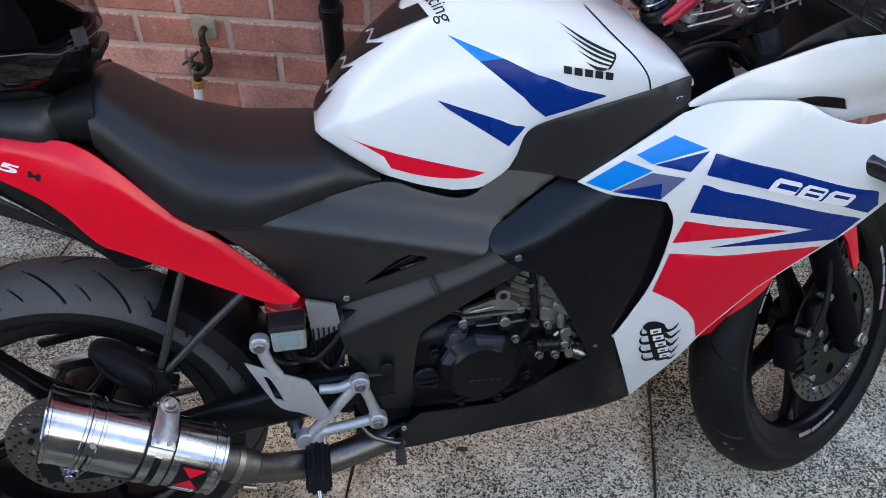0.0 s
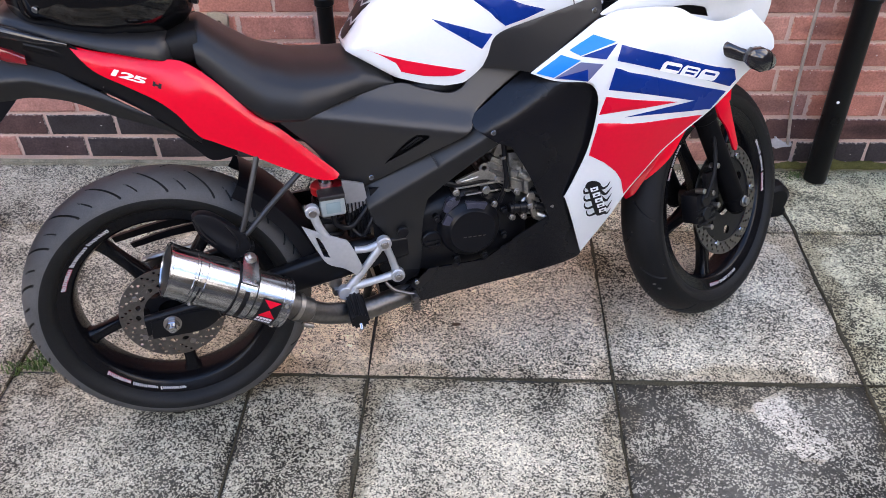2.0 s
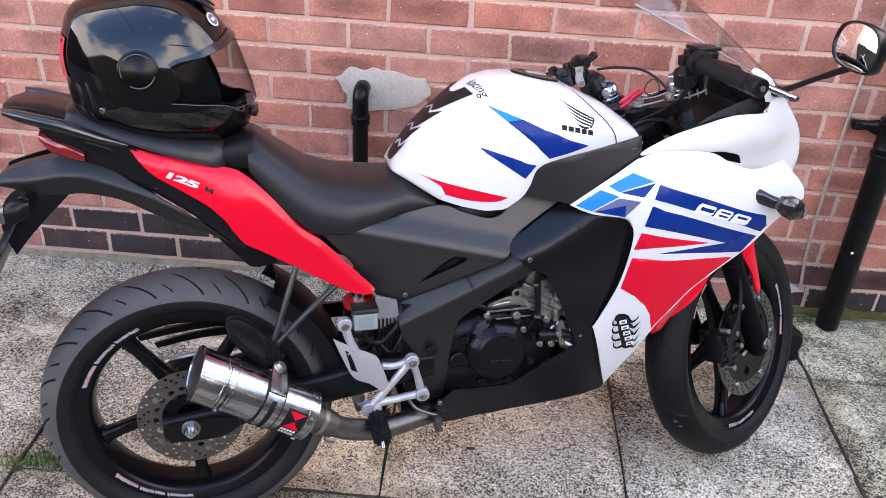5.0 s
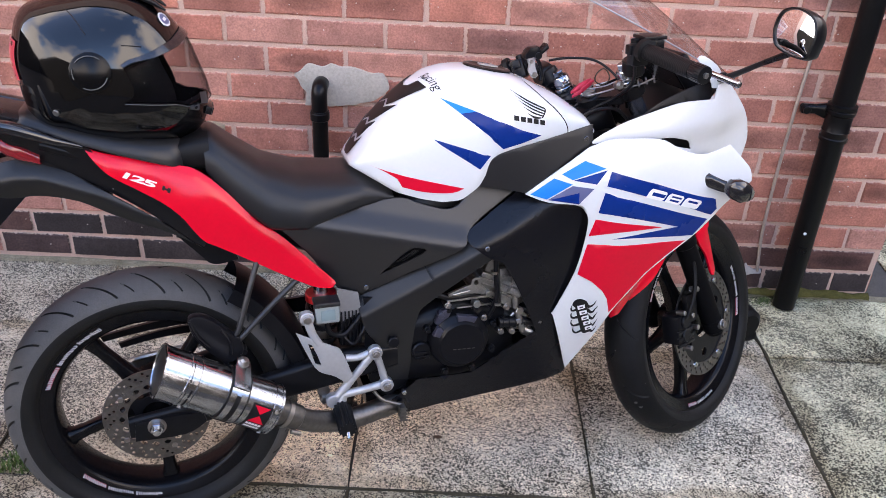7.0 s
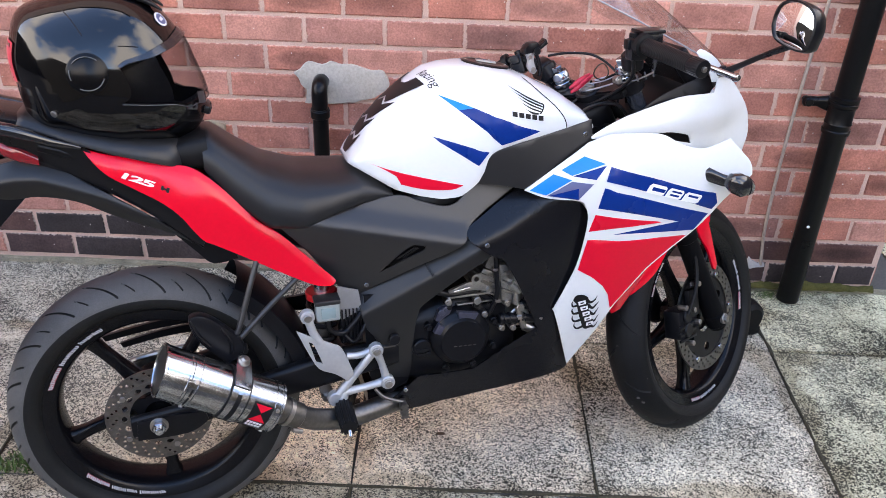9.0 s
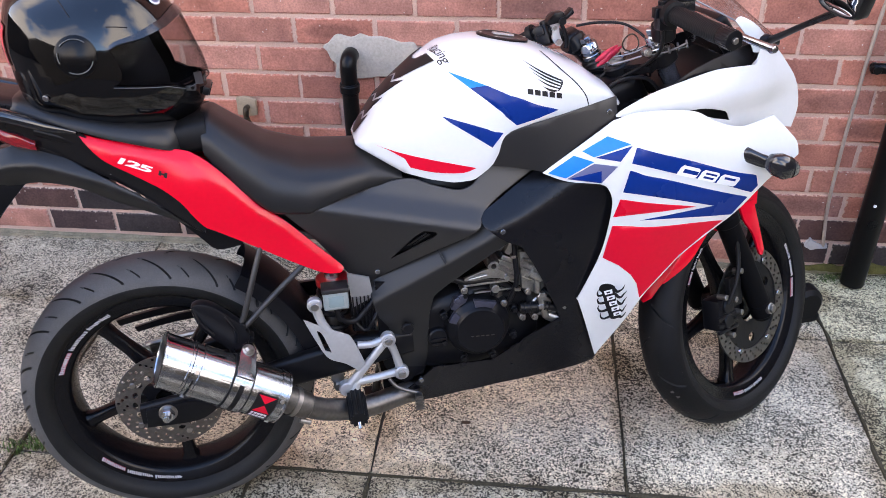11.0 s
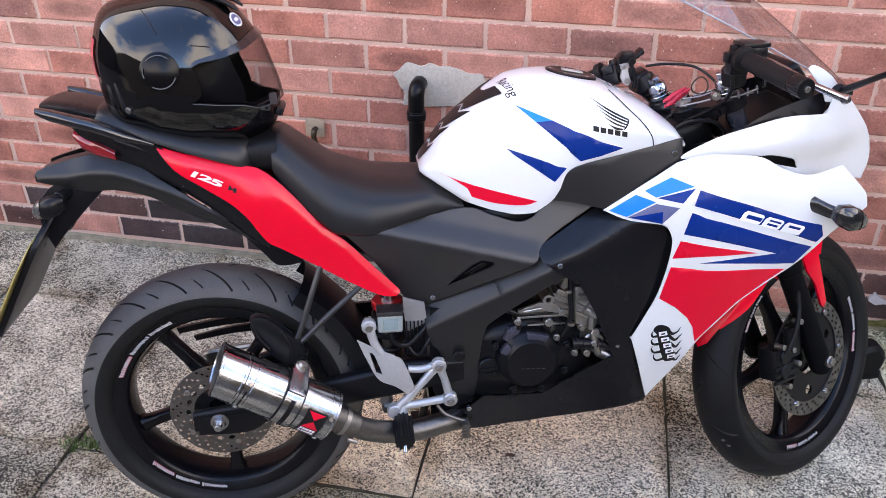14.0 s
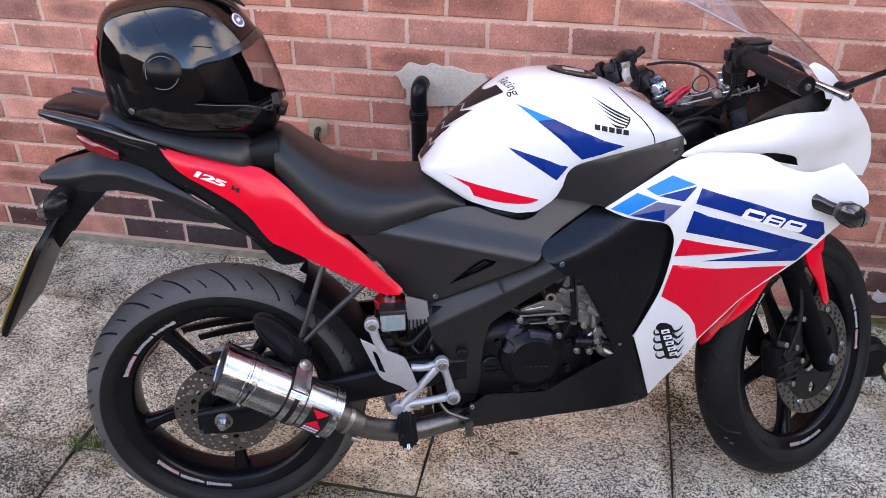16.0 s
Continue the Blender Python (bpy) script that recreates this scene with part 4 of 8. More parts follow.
def disc(r_out, r_in, holes, lugs, y, slot=0.0, drilled=0.0):
    """A drilled brake disc."""
    cuts = [circle(r_in, 60)]
    for i in range(lugs):
        a, mid = math.tau * i / lugs, slot
        if mid:
            w = 0.34 * math.tau / lugs
            cuts.append(rounded([(mid * math.cos(a - w), mid * math.sin(a - w)), ((mid - 0.0060) * math.cos(a), (mid - 0.0060) * math.sin(a)), (mid * math.cos(a + w), mid * math.sin(a + w)), ((mid + 0.0060) * math.cos(a), (mid + 0.0060) * math.sin(a))], 5, 120))
    for i in range(holes):
        a = math.tau * i / holes
        for j, rr in enumerate((0.22, 0.5, 0.78)):
            r = max(r_in, drilled) + (r_out - max(r_in, drilled)) * rr
            b = a + j * math.tau / holes / 3
            cuts.append(circle(0.0037, 8, r * math.cos(b), r * math.sin(b)))
    return plate(circle(r_out, 120), y - 0.002, y + 0.002, cuts)


def carrier(r_out, r_in, arms, y):
    """The spider that holds a brake disc."""
    ring = []
    for k in range(240):
        a = math.tau * k / 240
        s = 0.5 + 0.5 * math.cos(a * arms)
        ring.append(((r_in + 0.016 + (r_out - r_in - 0.010) * s ** 3) * math.cos(a), (r_in + 0.016 + (r_out - r_in - 0.010) * s ** 3) * math.sin(a)))
    return plate(ring, y - 0.0035, y + 0.0035, [circle(r_in, 40)])


def ring_marks(parent, y, start, end, m, count=19):
    """A printed rim sticker: a row of small marks along an arc."""
    rng = random.Random(int(start * 10))
    marks, accents = [], []
    cells = count * 2

    def patch_at(a, b, lo, hi, lift, lean=0.012):
        bm = bmesh.new()
        bm.faces.new([bm.verts.new((r * math.cos(t), y - lift - 0.16 * (r - 0.211), r * math.sin(t))) for r, t in ((lo, a), (hi, a + lean), (hi, b + lean), (lo, b))])
        return bm

    step = (end - start) / cells
    for i in range(cells):
        if i in (cells // 3, 2 * cells // 3):
            continue
        a = start + step * (i + 0.08)
        b = a + step * rng.uniform(0.55, 0.80)
        first = i == 0 or i - 1 in (cells // 3, 2 * cells // 3)
        lo, hi = 0.2170 + 0.0015 * rng.random(), (0.2262 if first else 0.2235 + 0.0022 * rng.random())
        marks.append(patch_at(a, b, lo, hi, 0.0012))
        if rng.random() < 0.5:
            mid = (lo + hi) / 2
            marks.append(patch_at(b, a + step * 0.98, mid - 0.001, mid + 0.001, 0.0012))
    for i in range(cells // 3):
        accents.append(patch_at(start + step * (i - 0.12), start + step * (i + 0.90), 0.2166, 0.2248, 0.0006))
    fit_on("rim_sticker", joined(*marks), STICKER, parent, "white rim sticker lettering", 0, m)
    fit_on("sticker_outline", joined(*accents), FADED_RED, parent, "thin red sticker outline", 0, m)


def bolt_head(at, toward, r=0.006, h=0.005, n=6):
    a = Vector(at)
    return rod(a, a + Vector(toward).normalized() * h, r, r * 0.9, n)


rear_wheel = fit_on("rear_wheel", joined(rim(0.094), spin([(0.02, -0.06), (0.045, -0.058), (0.052, -0.03), (0.05, 0.03), (0.06, 0.055), (0.02, 0.06)], 40)), RIM_BLACK, bike, "satin black five spoke cast wheel")
tread_on(fit_on("tyre", pressed(tyre(REAR_TYRE, 19, 1.3)), RUBBER, rear_wheel, "worn black rubber tyre"))
wheel_spokes(rear_wheel, 5, radians(127))
fit_on("brake_disc", disc(0.110, 0.0815, 24, 0, -0.072), DISC_STEEL, rear_wheel, "drilled steel brake disc")
fit_on("disc_ring", disc(0.0830, 0.0600, 0, 18, -0.0735, 0.0715), DISC_STEEL, rear_wheel, "slotted steel inner ring of the disc")
fit_on("disc_carrier", carrier(0.064, 0.030, 5, -0.067), BLACK_METAL, rear_wheel)
for k in range(5):
    a = math.tau * k / 5
    fit_on("disc_bolt", bolt_head((0.084 * math.cos(a), -0.072, 0.084 * math.sin(a)), (0, -1, 0), 0.007, 0.006), STEEL, rear_wheel)
for s, e in ((radians(158), radians(112)), (radians(219), radians(265))):
    ring_marks(rear_wheel, -0.0445, s, e, Matrix.Identity(4))
front_wheel = fit_on("front_wheel", joined(rim(0.080), spin([(0.018, -0.05), (0.038, -0.048), (0.042, -0.02), (0.042, 0.02), (0.038, 0.048), (0.018, 0.05)], 40)), RIM_BLACK, bike, "satin black five spoke cast wheel", m=STEER @ Matrix.Translation(FRONT_AXLE))
FW = STEER @ Matrix.Translation(FRONT_AXLE)
wheel_spokes(front_wheel, 5, radians(262), FW)
tread_on(fit_on("tyre", pressed(tyre(FRONT_TYRE, 11, -1.1, False), FW), RUBBER, front_wheel, "worn black rubber tyre"), TREAD_FRONT)
fit_on("brake_disc", disc(0.138, 0.106, 30, 6, -0.062), DISC_STEEL, front_wheel, "drilled steel brake disc", m=FW)
# Carrier filled in as a black plate, which also stands for shade inside the disc.
fit_on("disc_carrier", plate(circle(0.1065, 96), -0.0610, -0.0560, [circle(0.04, 40)] + [circle(0.012, 16, 0.080 * math.cos(math.tau * (k + 0.5) / 6), 0.080 * math.sin(math.tau * (k + 0.5) / 6)) for k in range(6)]), BLACK_METAL, front_wheel, "black disc carrier, filled in to hold the shade", m=FW)
for k in range(6):
    a = math.tau * k / 6
    fit_on("disc_bolt", bolt_head((0.112 * math.cos(a), -0.064, 0.112 * math.sin(a)), (0, -1, 0), 0.008, 0.006, 10), CHROME, front_wheel, m=FW)
for s, e in ((radians(-12), radians(26)), (radians(255), radians(286)), (radians(152), radians(128))):
    ring_marks(front_wheel, -0.0375, s, e, FW, 15)

# ---- tank ----
TX = [0.440, 0.447, 0.483, 0.526, 0.575, 0.620, 0.659, 0.695, 0.714, 0.735, 0.78, 0.824, 0.887, 0.935, 0.958]
T_LOW = [0.508, 0.505, 0.484, 0.456, 0.440, 0.431, 0.434, 0.463, 0.502, 0.522, 0.540, 0.549, 0.553, 0.562, 0.552]
T_TOP = [0.516, 0.530, 0.582, 0.622, 0.660, 0.686, 0.693, 0.693, 0.691, 0.688, 0.678, 0.663, 0.632, 0.598, 0.568]
T_WIDE = [0.050, 0.066, 0.092, 0.106, 0.118, 0.128, 0.136, 0.144, 0.148, 0.150, 0.153, 0.153, 0.148, 0.136, 0.115]
stations = []
for x in np.concatenate([[0.440, 0.4415, 0.444], np.linspace(0.448, 0.953, 60), [0.9565, 0.958]]):
    lo, hi, wide = (float(np.interp(x, TX, c)) for c in (T_LOW, T_TOP, T_WIDE))
    boxy = float(np.interp(x, [0.44, 0.6, 0.75, 0.97], [0.80, 0.66, 0.50, 0.45]))
    prof = []
    for j in range(27):
        a = radians(90) * j / 26
        y = wide * (0.955 + 0.085 * math.sin(2 * a)) * max(math.cos(a), 0) ** boxy
        z = lo + (hi - lo) * math.sin(a) ** 0.92
        prof.append((x + 0.0, y, z))
    prof.insert(0, (x, max(0.0, wide * 0.955 - 0.012), lo - 0.004))
    stations.append(prof)
tank_bm = ribs(stations)
for _ in range(2):
    bmesh.ops.smooth_vert(tank_bm, verts=tank_bm.verts, factor=0.3, use_axis_x=False, use_axis_y=True, use_axis_z=True)
from mathutils.bvhtree import BVHTree
TANK_TREE = BVHTree.FromBMesh(tank_bm)
tank = fit_on("fuel_tank", tank_bm, WHITE, bike, "glossy white fuel tank with blue and red flashes", 60)


def on_tank(x, z, lift=0.0008, side=-1):
    """The place on the tank's side above (x, z)."""
    hit = TANK_TREE.ray_cast(Vector((x, side * 0.6, z)), Vector((0, -side, 0)))
    if hit[0] is None:
        near = TANK_TREE.find_nearest(Vector((x, side * 0.13, z)))
        return near[0] + near[1] * lift
    nrm = hit[1] if hit[1].y * side > 0 else -hit[1]
    return hit[0] + nrm * lift


def tank_film(name, outline, material, parent=tank, lift=0.0008, step=0.012, label=""):
    vs, fs = filled(outline, (), step)
    for side in (-1, 1):
        bm = bmesh.new()
        v = [bm.verts.new(on_tank(p.x, p.y, lift, side)) for p in vs]
        for t in fs:
            bm.faces.new([v[i] for i in t])
        bmesh.ops.delete(bm, geom=[q for q in bm.verts if not q.link_faces], context="VERTS")
        fit_on(name, bm, material, parent, label)


tank_film("blue_flash", [(0.622, 0.645), (0.659, 0.616), (0.741, 0.544), (0.78, 0.5535), (0.822, 0.567), (0.689, 0.620)], NAVY, label="navy blue flash")
tank_film("light_flash", [(0.622, 0.645), (0.659, 0.616), (0.689, 0.620)], SKYBLUE, lift=0.0014, label="bright blue flash tip")
tank_film("blue_flash", [(0.603, 0.567), (0.617, 0.555), (0.694, 0.503), (0.715, 0.531)], NAVY, label="navy blue flash")
tank_film("red_flash", rounded([(0.474, 0.516), (0.498, 0.506), (0.529, 0.487), (0.538, 0.469), (0.584, 0.457), (0.637, 0.454), (0.663, 0.463), (0.545, 0.492)], 3, 30), DECAL_RED, label="red flash along the lower edge")
tank_film("panel_seam", rounded([(0.806, 0.664), (0.829, 0.640), (0.858, 0.612), (0.876, 0.587), (0.882, 0.564), (0.8842, 0.564), (0.8782, 0.5875), (0.860, 0.613), (0.831, 0.641), (0.808, 0.6645)], 4, 60), INK, label="thin dark seam")
# wing emblem and word mark as plain shapes
for (x0, z0), (x1, z1), t in (((0.758, 0.661), (0.829, 0.6215), 0.0032), ((0.765, 0.651), (0.829, 0.6165), 0.0030), ((0.772, 0.641), (0.827, 0.6120), 0.0028), ((0.779, 0.630), (0.824, 0.6080), 0.0028), ((0.790, 0.615), (0.819, 0.6045), 0.0040)):
    mx, mz = (x0 + x1) / 2, (z0 + z1) / 2 - 0.0035
    tank_film("emblem_feather", rounded([(x0, z0), (mx, mz + t * 0.5), (x1, z1), (x1 - 0.002, z1 - t * 0.6), (mx, mz - t * 0.6)], 4, 80), INK, lift=0.0012, step=0.006)
tank_film("emblem_edge", rounded([(0.8292, 0.6225), (0.8315, 0.616), (0.824, 0.604), (0.819, 0.603), (0.8265, 0.612)], 4, 80), INK, lift=0.0013, step=0.006)
for k in range(5):
    x = 0.762 + 0.0138 * k
    z = 0.6025 - 0.0030 * k
    tank_film("word_mark", [(x, z), (x + 0.0105, z - 0.0022), (x + 0.0105, z + 0.0075), (x, z + 0.0098)], INK, lift=0.0012, step=0.006)


def script_on_tank(x, y):
    """The script runs from the tank's top middle down its side."""
    hit = TANK_TREE.ray_cast(Vector((0.596 + 0.20 * x + 0.66 * y, -0.016 - 0.68 * x + 0.08 * y, 1.2)), Vector((0, 0, -1)))
    return (hit[0] + Vector((0, 0, 0.0014))) if hit[0] is not None else Vector((0.61, -0.06, 0.66))


fit_on("script", lettering("Racing", 0.036, script_on_tank, 0.45), INK, tank, "black script lettering", 0)

# rubber tank pad on the rear of the tank, saw-toothed
PAD_TEETH = [
    [(0.442, 0.0), (0.443, 0.020), (0.447, 0.030), (0.472, 0.045), (0.459, 0.020), (0.465, 0.0)],
    [(0.469, 0.0), (0.464, 0.021), (0.470, 0.032), (0.502, 0.051), (0.484, 0.021), (0.492, 0.0)],
    [(0.496, 0.0), (0.489, 0.022), (0.497, 0.035), (0.544, 0.063), (0.522, 0.027), (0.532, 0.0)],
    [(0.5365, 0.0), (0.527, 0.028), (0.538, 0.044), (0.575, 0.069), (0.603, 0.080), (0.594, 0.038), (0.574, 0.023), (0.570, 0.0)],
]
for tooth in PAD_TEETH:
    tooth = [(x, y * 0.80) for x, y in tooth]
    ol = tooth + [(x, -y) for x, y in reversed(tooth[1:-1])]
    vs, fs = filled(ol, (), 0.006)
    bm = bmesh.new()
    v = []
    for p in vs:
        hit = TANK_TREE.ray_cast(Vector((p.x, p.y, 1.2)), Vector((0.0, 0, -1)))
        v.append(bm.verts.new(hit[0] + hit[1] * math.copysign(0.0018, hit[1].z) if hit[0] is not None else Vector((p.x, p.y, 0.52))))
    for t in fs:
        bm.faces.new([v[i] for i in t])
    fit_on("tank_pad", bm, INK, tank, "saw-toothed black tank pad")
CAP = Matrix.Translation((0.752, 0, 0.6835)) @ Matrix.Rotation(radians(11), 4, "Y") @ Matrix.Rotation(radians(90), 4, "X")
cap = fit_on("filler_cap", spin([(0.052, -0.003), (0.052, 0.002), (0.048, 0.004), (0.042, 0.004), (0.039, 0.0025), (0.02, 0.0025), (0, 0.002)], 40), BLACK_METAL, bike, "black filler cap", m=CAP)
for k in range(6):
    a = math.tau * k / 6
    fit_on("cap_bolt", bolt_head((0.045 * math.cos(a), 0.003, 0.045 * math.sin(a)), (0, 1, 0), 0.003, 0.002), STEEL, cap, m=CAP)
fit_on("key_flap", plate(rounded([(-0.02, -0.008), (0.022, -0.008), (0.022, 0.008), (-0.02, 0.008)], 3, 30), 0.004, 0.007), ALLOY, cap, m=CAP)

# ---- seats ----
SX = [0.156, 0.172, 0.212, 0.268, 0.336, 0.406, 0.455, 0.500, 0.523]
S_TOP = [0.597, 0.603, 0.571, 0.530, 0.506, 0.499, 0.497, 0.475, 0.452]
S_LOW = [0.530, 0.500, 0.455, 0.408, 0.402, 0.424, 0.434, 0.438, 0.442]
S_WIDE = [0.092, 0.099, 0.116, 0.136, 0.142, 0.132, 0.118, 0.104, 0.098]
stations = []
for x in np.linspace(0.156, 0.523, 56):
    hi, lo, wide = (float(np.interp(x, SX, c)) for c in (S_TOP, S_LOW, S_WIDE))
    prof = [(x, wide * 0.86, lo - 0.004)]
    for j in range(20):
        a = radians(90) * j / 19
        prof.append((x, wide * max(math.cos(a), 0) ** 0.58 * (0.91 + 0.09 * min(1.0, math.sin(a) ** 1.15 / 0.6)), lo + (hi - lo) * math.sin(a) ** 1.15))
    stations.append(prof)
seat_bm = ribs(stations)
for _ in range(3):
    bmesh.ops.smooth_vert(seat_bm, verts=seat_bm.verts, factor=0.4, use_axis_x=False, use_axis_y=True, use_axis_z=True)
fit_on("rider_seat", seat_bm, VINYL, bike, "black grained vinyl rider seat", 60)
PX = [-0.175, -0.15, -0.08, 0.0, 0.06, 0.095, 0.112, 0.120]
P_TOP = [0.655, 0.662, 0.640, 0.618, 0.606, 0.600, 0.594, 0.582]
P_LOW = [0.640, 0.632, 0.610, 0.580, 0.560, 0.548, 0.545, 0.545]
P_WIDE = [0.060, 0.076, 0.092, 0.100, 0.100, 0.096, 0.088, 0.070]
stations = []
for x in np.linspace(-0.175, 0.120, 40):
    hi, lo, wide = (float(np.interp(x, PX, c)) for c in (P_TOP, P_LOW, P_WIDE))
    stations.append([(x, wide * 0.92, lo - 0.003)] + [(x, wide * max(math.cos(radians(90) * j / 15), 0) ** 0.5, lo + (hi - lo) * math.sin(radians(90) * j / 15) ** 0.9) for j in range(16)])
fit_on("pillion_seat", ribs(stations), VINYL, bike, "black vinyl passenger seat", 60)
# Matte black here carries the shade of the gap between the seats.
fit_on("seat_step", slab_loft([(0.104, 0, 0.560, 0.080, 0.026), (0.135, 0, 0.562, 0.083, 0.034), (0.166, 0, 0.562, 0.080, 0.036)], 24, 0.45), BLACK_CLOTH, bike, "step between the two seats, darkened for its shade")

# ---- bodywork: sheets over outlines, one reach for each group ----
SIDE_REACH = spline([(0.79, 0.44, 0.152), (0.94, 0.54, 0.160), (1.08, 0.55, 0.178), (0.958, 0.49, 0.190), (1.048, 0.439, 0.198), (0.945, 0.118, 0.150), (0.91, 0.0, 0.105), (0.87, 0.15, 0.140), (1.2, 0.45, 0.205), (1.3, 0.45, 0.190), (1.25, 0.52, 0.175), (1.2, 0.31, 0.178), (1.05, 0.157, 0.152), (0.93, 0.37, 0.185), (1.06, 0.3, 0.182)])
UPPER_BASE = spline([(0.95, 0.54, 0.152), (1.06, 0.587, 0.15), (1.15, 0.61, 0.142), (1.235, 0.613, 0.13), (1.242, 0.64, 0.12), (1.306, 0.633, 0.08), (1.34, 0.596, 0.07), (1.364, 0.547, 0.062), (1.380, 0.498, 0.052), (1.363, 0.449, 0.058), (1.19, 0.505, 0.155), (1.1, 0.54, 0.165), (1.3, 0.53, 0.105), (1.25, 0.56, 0.132)])


def UPPER_REACH(x, z):
    """The nose fairing, hollowed below a crease that runs to its tip."""
    crease = float(np.interp(x, [0.95, 1.031, 1.17, 1.352], [0.545, 0.551, 0.563, 0.566]))
    return UPPER_BASE(x, z) - 0.55 * min(max(0.0, crease - z), 0.05) * float(np.interp(x, [0.95, 1.06, 1.30, 1.38], [0.0, 1.0, 0.8, 0.2]))



def COVER_REACH(x, z):
    """The side cover: a face that looks up and one that looks down, met in a crease."""
    t = min(max((x - 0.30) / 0.36, -0.2), 1.4)
    ridge_z, ridge_y = 0.421 - 0.085 * t, 0.119 + 0.034 * t
    d_z = z - ridge_z
    slope = 0.80 * min(d_z, 0.045) + 0.34 * max(d_z - 0.045, 0.0) if d_z > 0 else -0.38 * d_z
    return ridge_y - math.sqrt(slope * slope + 0.005 ** 2) + 0.005


TRIM_REACH = spline([(0.726, 0.528, 0.148), (0.945, 0.577, 0.14), (0.947, 0.529, 0.148), (0.795, 0.437, 0.152), (0.69, 0.46, 0.128), (0.711, 0.5, 0.14)])
SPAR_REACH = spline([(0.434, 0.236, 0.10), (0.642, 0.326, 0.145), (0.67, 0.343, 0.15), (0.74, 0.30, 0.15), (0.56, 0.18, 0.125), (0.548, 0.046, 0.115), (0.53, -0.013, 0.112), (0.50, -0.01, 0.11), (0.455, 0.136, 0.105)])
SPAR_BASE = SPAR_REACH


def SPAR_RIDGE(x, z):
    """The spar with its upper face leaning in."""
    top_edge = 0.218 + (x - 0.436) * 0.5517
    below = (top_edge - z) * 0.875
    d = 0.036 - below
    soft = math.sqrt(d * d + 0.005 ** 2)
    return SPAR_BASE(x, z) + 0.003 - 0.425 * (d + soft) - 0.06 * (soft - d)


INNER_BASE = spline([(0.80, 0.435, 0.148), (0.841, 0.409, 0.15), (0.925, 0.392, 0.16), (0.95, 0.347, 0.155), (0.93, 0.25, 0.145), (0.885, 0.134, 0.125), (0.924, -0.014, 0.085), (0.88, -0.03, 0.09), (0.63, -0.053, 0.1), (0.54, -0.06, 0.105), (0.43, -0.057, 0.1), (0.70, 0.33, 0.152), (0.75, 0.28, 0.15), (0.845, 0.095, 0.12), (0.69, 0.015, 0.11)])


def INNER_REACH(x, z):
    """The inner cowl with its upper face leaning in above a crease."""
    crease = float(np.interp(x, [0.60, 0.665, 0.742, 0.835, 0.95], [0.305, 0.332, 0.362, 0.416, 0.48]))
    return INNER_BASE(x, z) + 0.006 - 0.42 * min(z - crease + math.sqrt((z - crease) ** 2 + 0.010 ** 2), 0.10)


TAIL_BASE = spline([(-0.055, 0.598, 0.088), (0.041, 0.565, 0.095), (0.137, 0.535, 0.10), (0.24, 0.42, 0.115), (0.39, 0.268, 0.116), (0.22, 0.34, 0.112), (0.10, 0.445, 0.108), (0.0, 0.52, 0.10), (0.12, 0.48, 0.112), (0.0, 0.542, 0.101)])


def TAIL_REACH(x, z):
    """The tail fairing with a narrow face leaning in along its upper edge."""
    edge = float(np.interp(x, [-0.058, 0.041, 0.138, 0.183, 0.242, 0.284, 0.336, 0.386], [0.595, 0.565, 0.537, 0.498, 0.428, 0.393, 0.336, 0.282]))
    d = 0.012 - (edge - z) * (0.9 if x < 0.14 else 0.72)
    return TAIL_BASE(x, z) + 0.0015 - 0.30 * (d + math.sqrt(d * d + 0.004 ** 2))


def panels(name, outline, reach, material, label, parent=bike, thick=0.004, lift=0.0, holes=(), step=0.02):
    """The same panel on both sides; returns the right one, then the left."""
    return [fit_on(name, sheet(outline, reach, side, lift, thick, holes, step), material, parent, label, 30) for side in (-1, 1)]


side_fairing = panels("side_fairing", rounded([(0.789, 0.445), (0.854, 0.491), (0.918, 0.532), (0.936, 0.540), (0.981, 0.552), (1.077, 0.548), (1.121, 0.527), (1.156, 0.514), (1.191, 0.510), (1.254, 0.521), (1.285, 0.489), (1.304, 0.466), (1.309, 0.440), (1.290, 0.426), (1.240, 0.392), (1.189, 0.327), (1.129, 0.276), (1.083, 0.235), (1.046, 0.187), (1.007, 0.137), (0.9655, 0.057), (0.928, -0.022), (0.8745, 0.138), (0.870, 0.150), (0.8745, 0.163), (0.890, 0.207), (0.908, 0.262), (0.918, 0.320), (0.922, 0.379), (0.912, 0.410), (0.898, 0.420), (0.835, 0.427)]), SIDE_REACH, WHITE, "glossy white side fairing with blue and red stripes", lift=0.003)
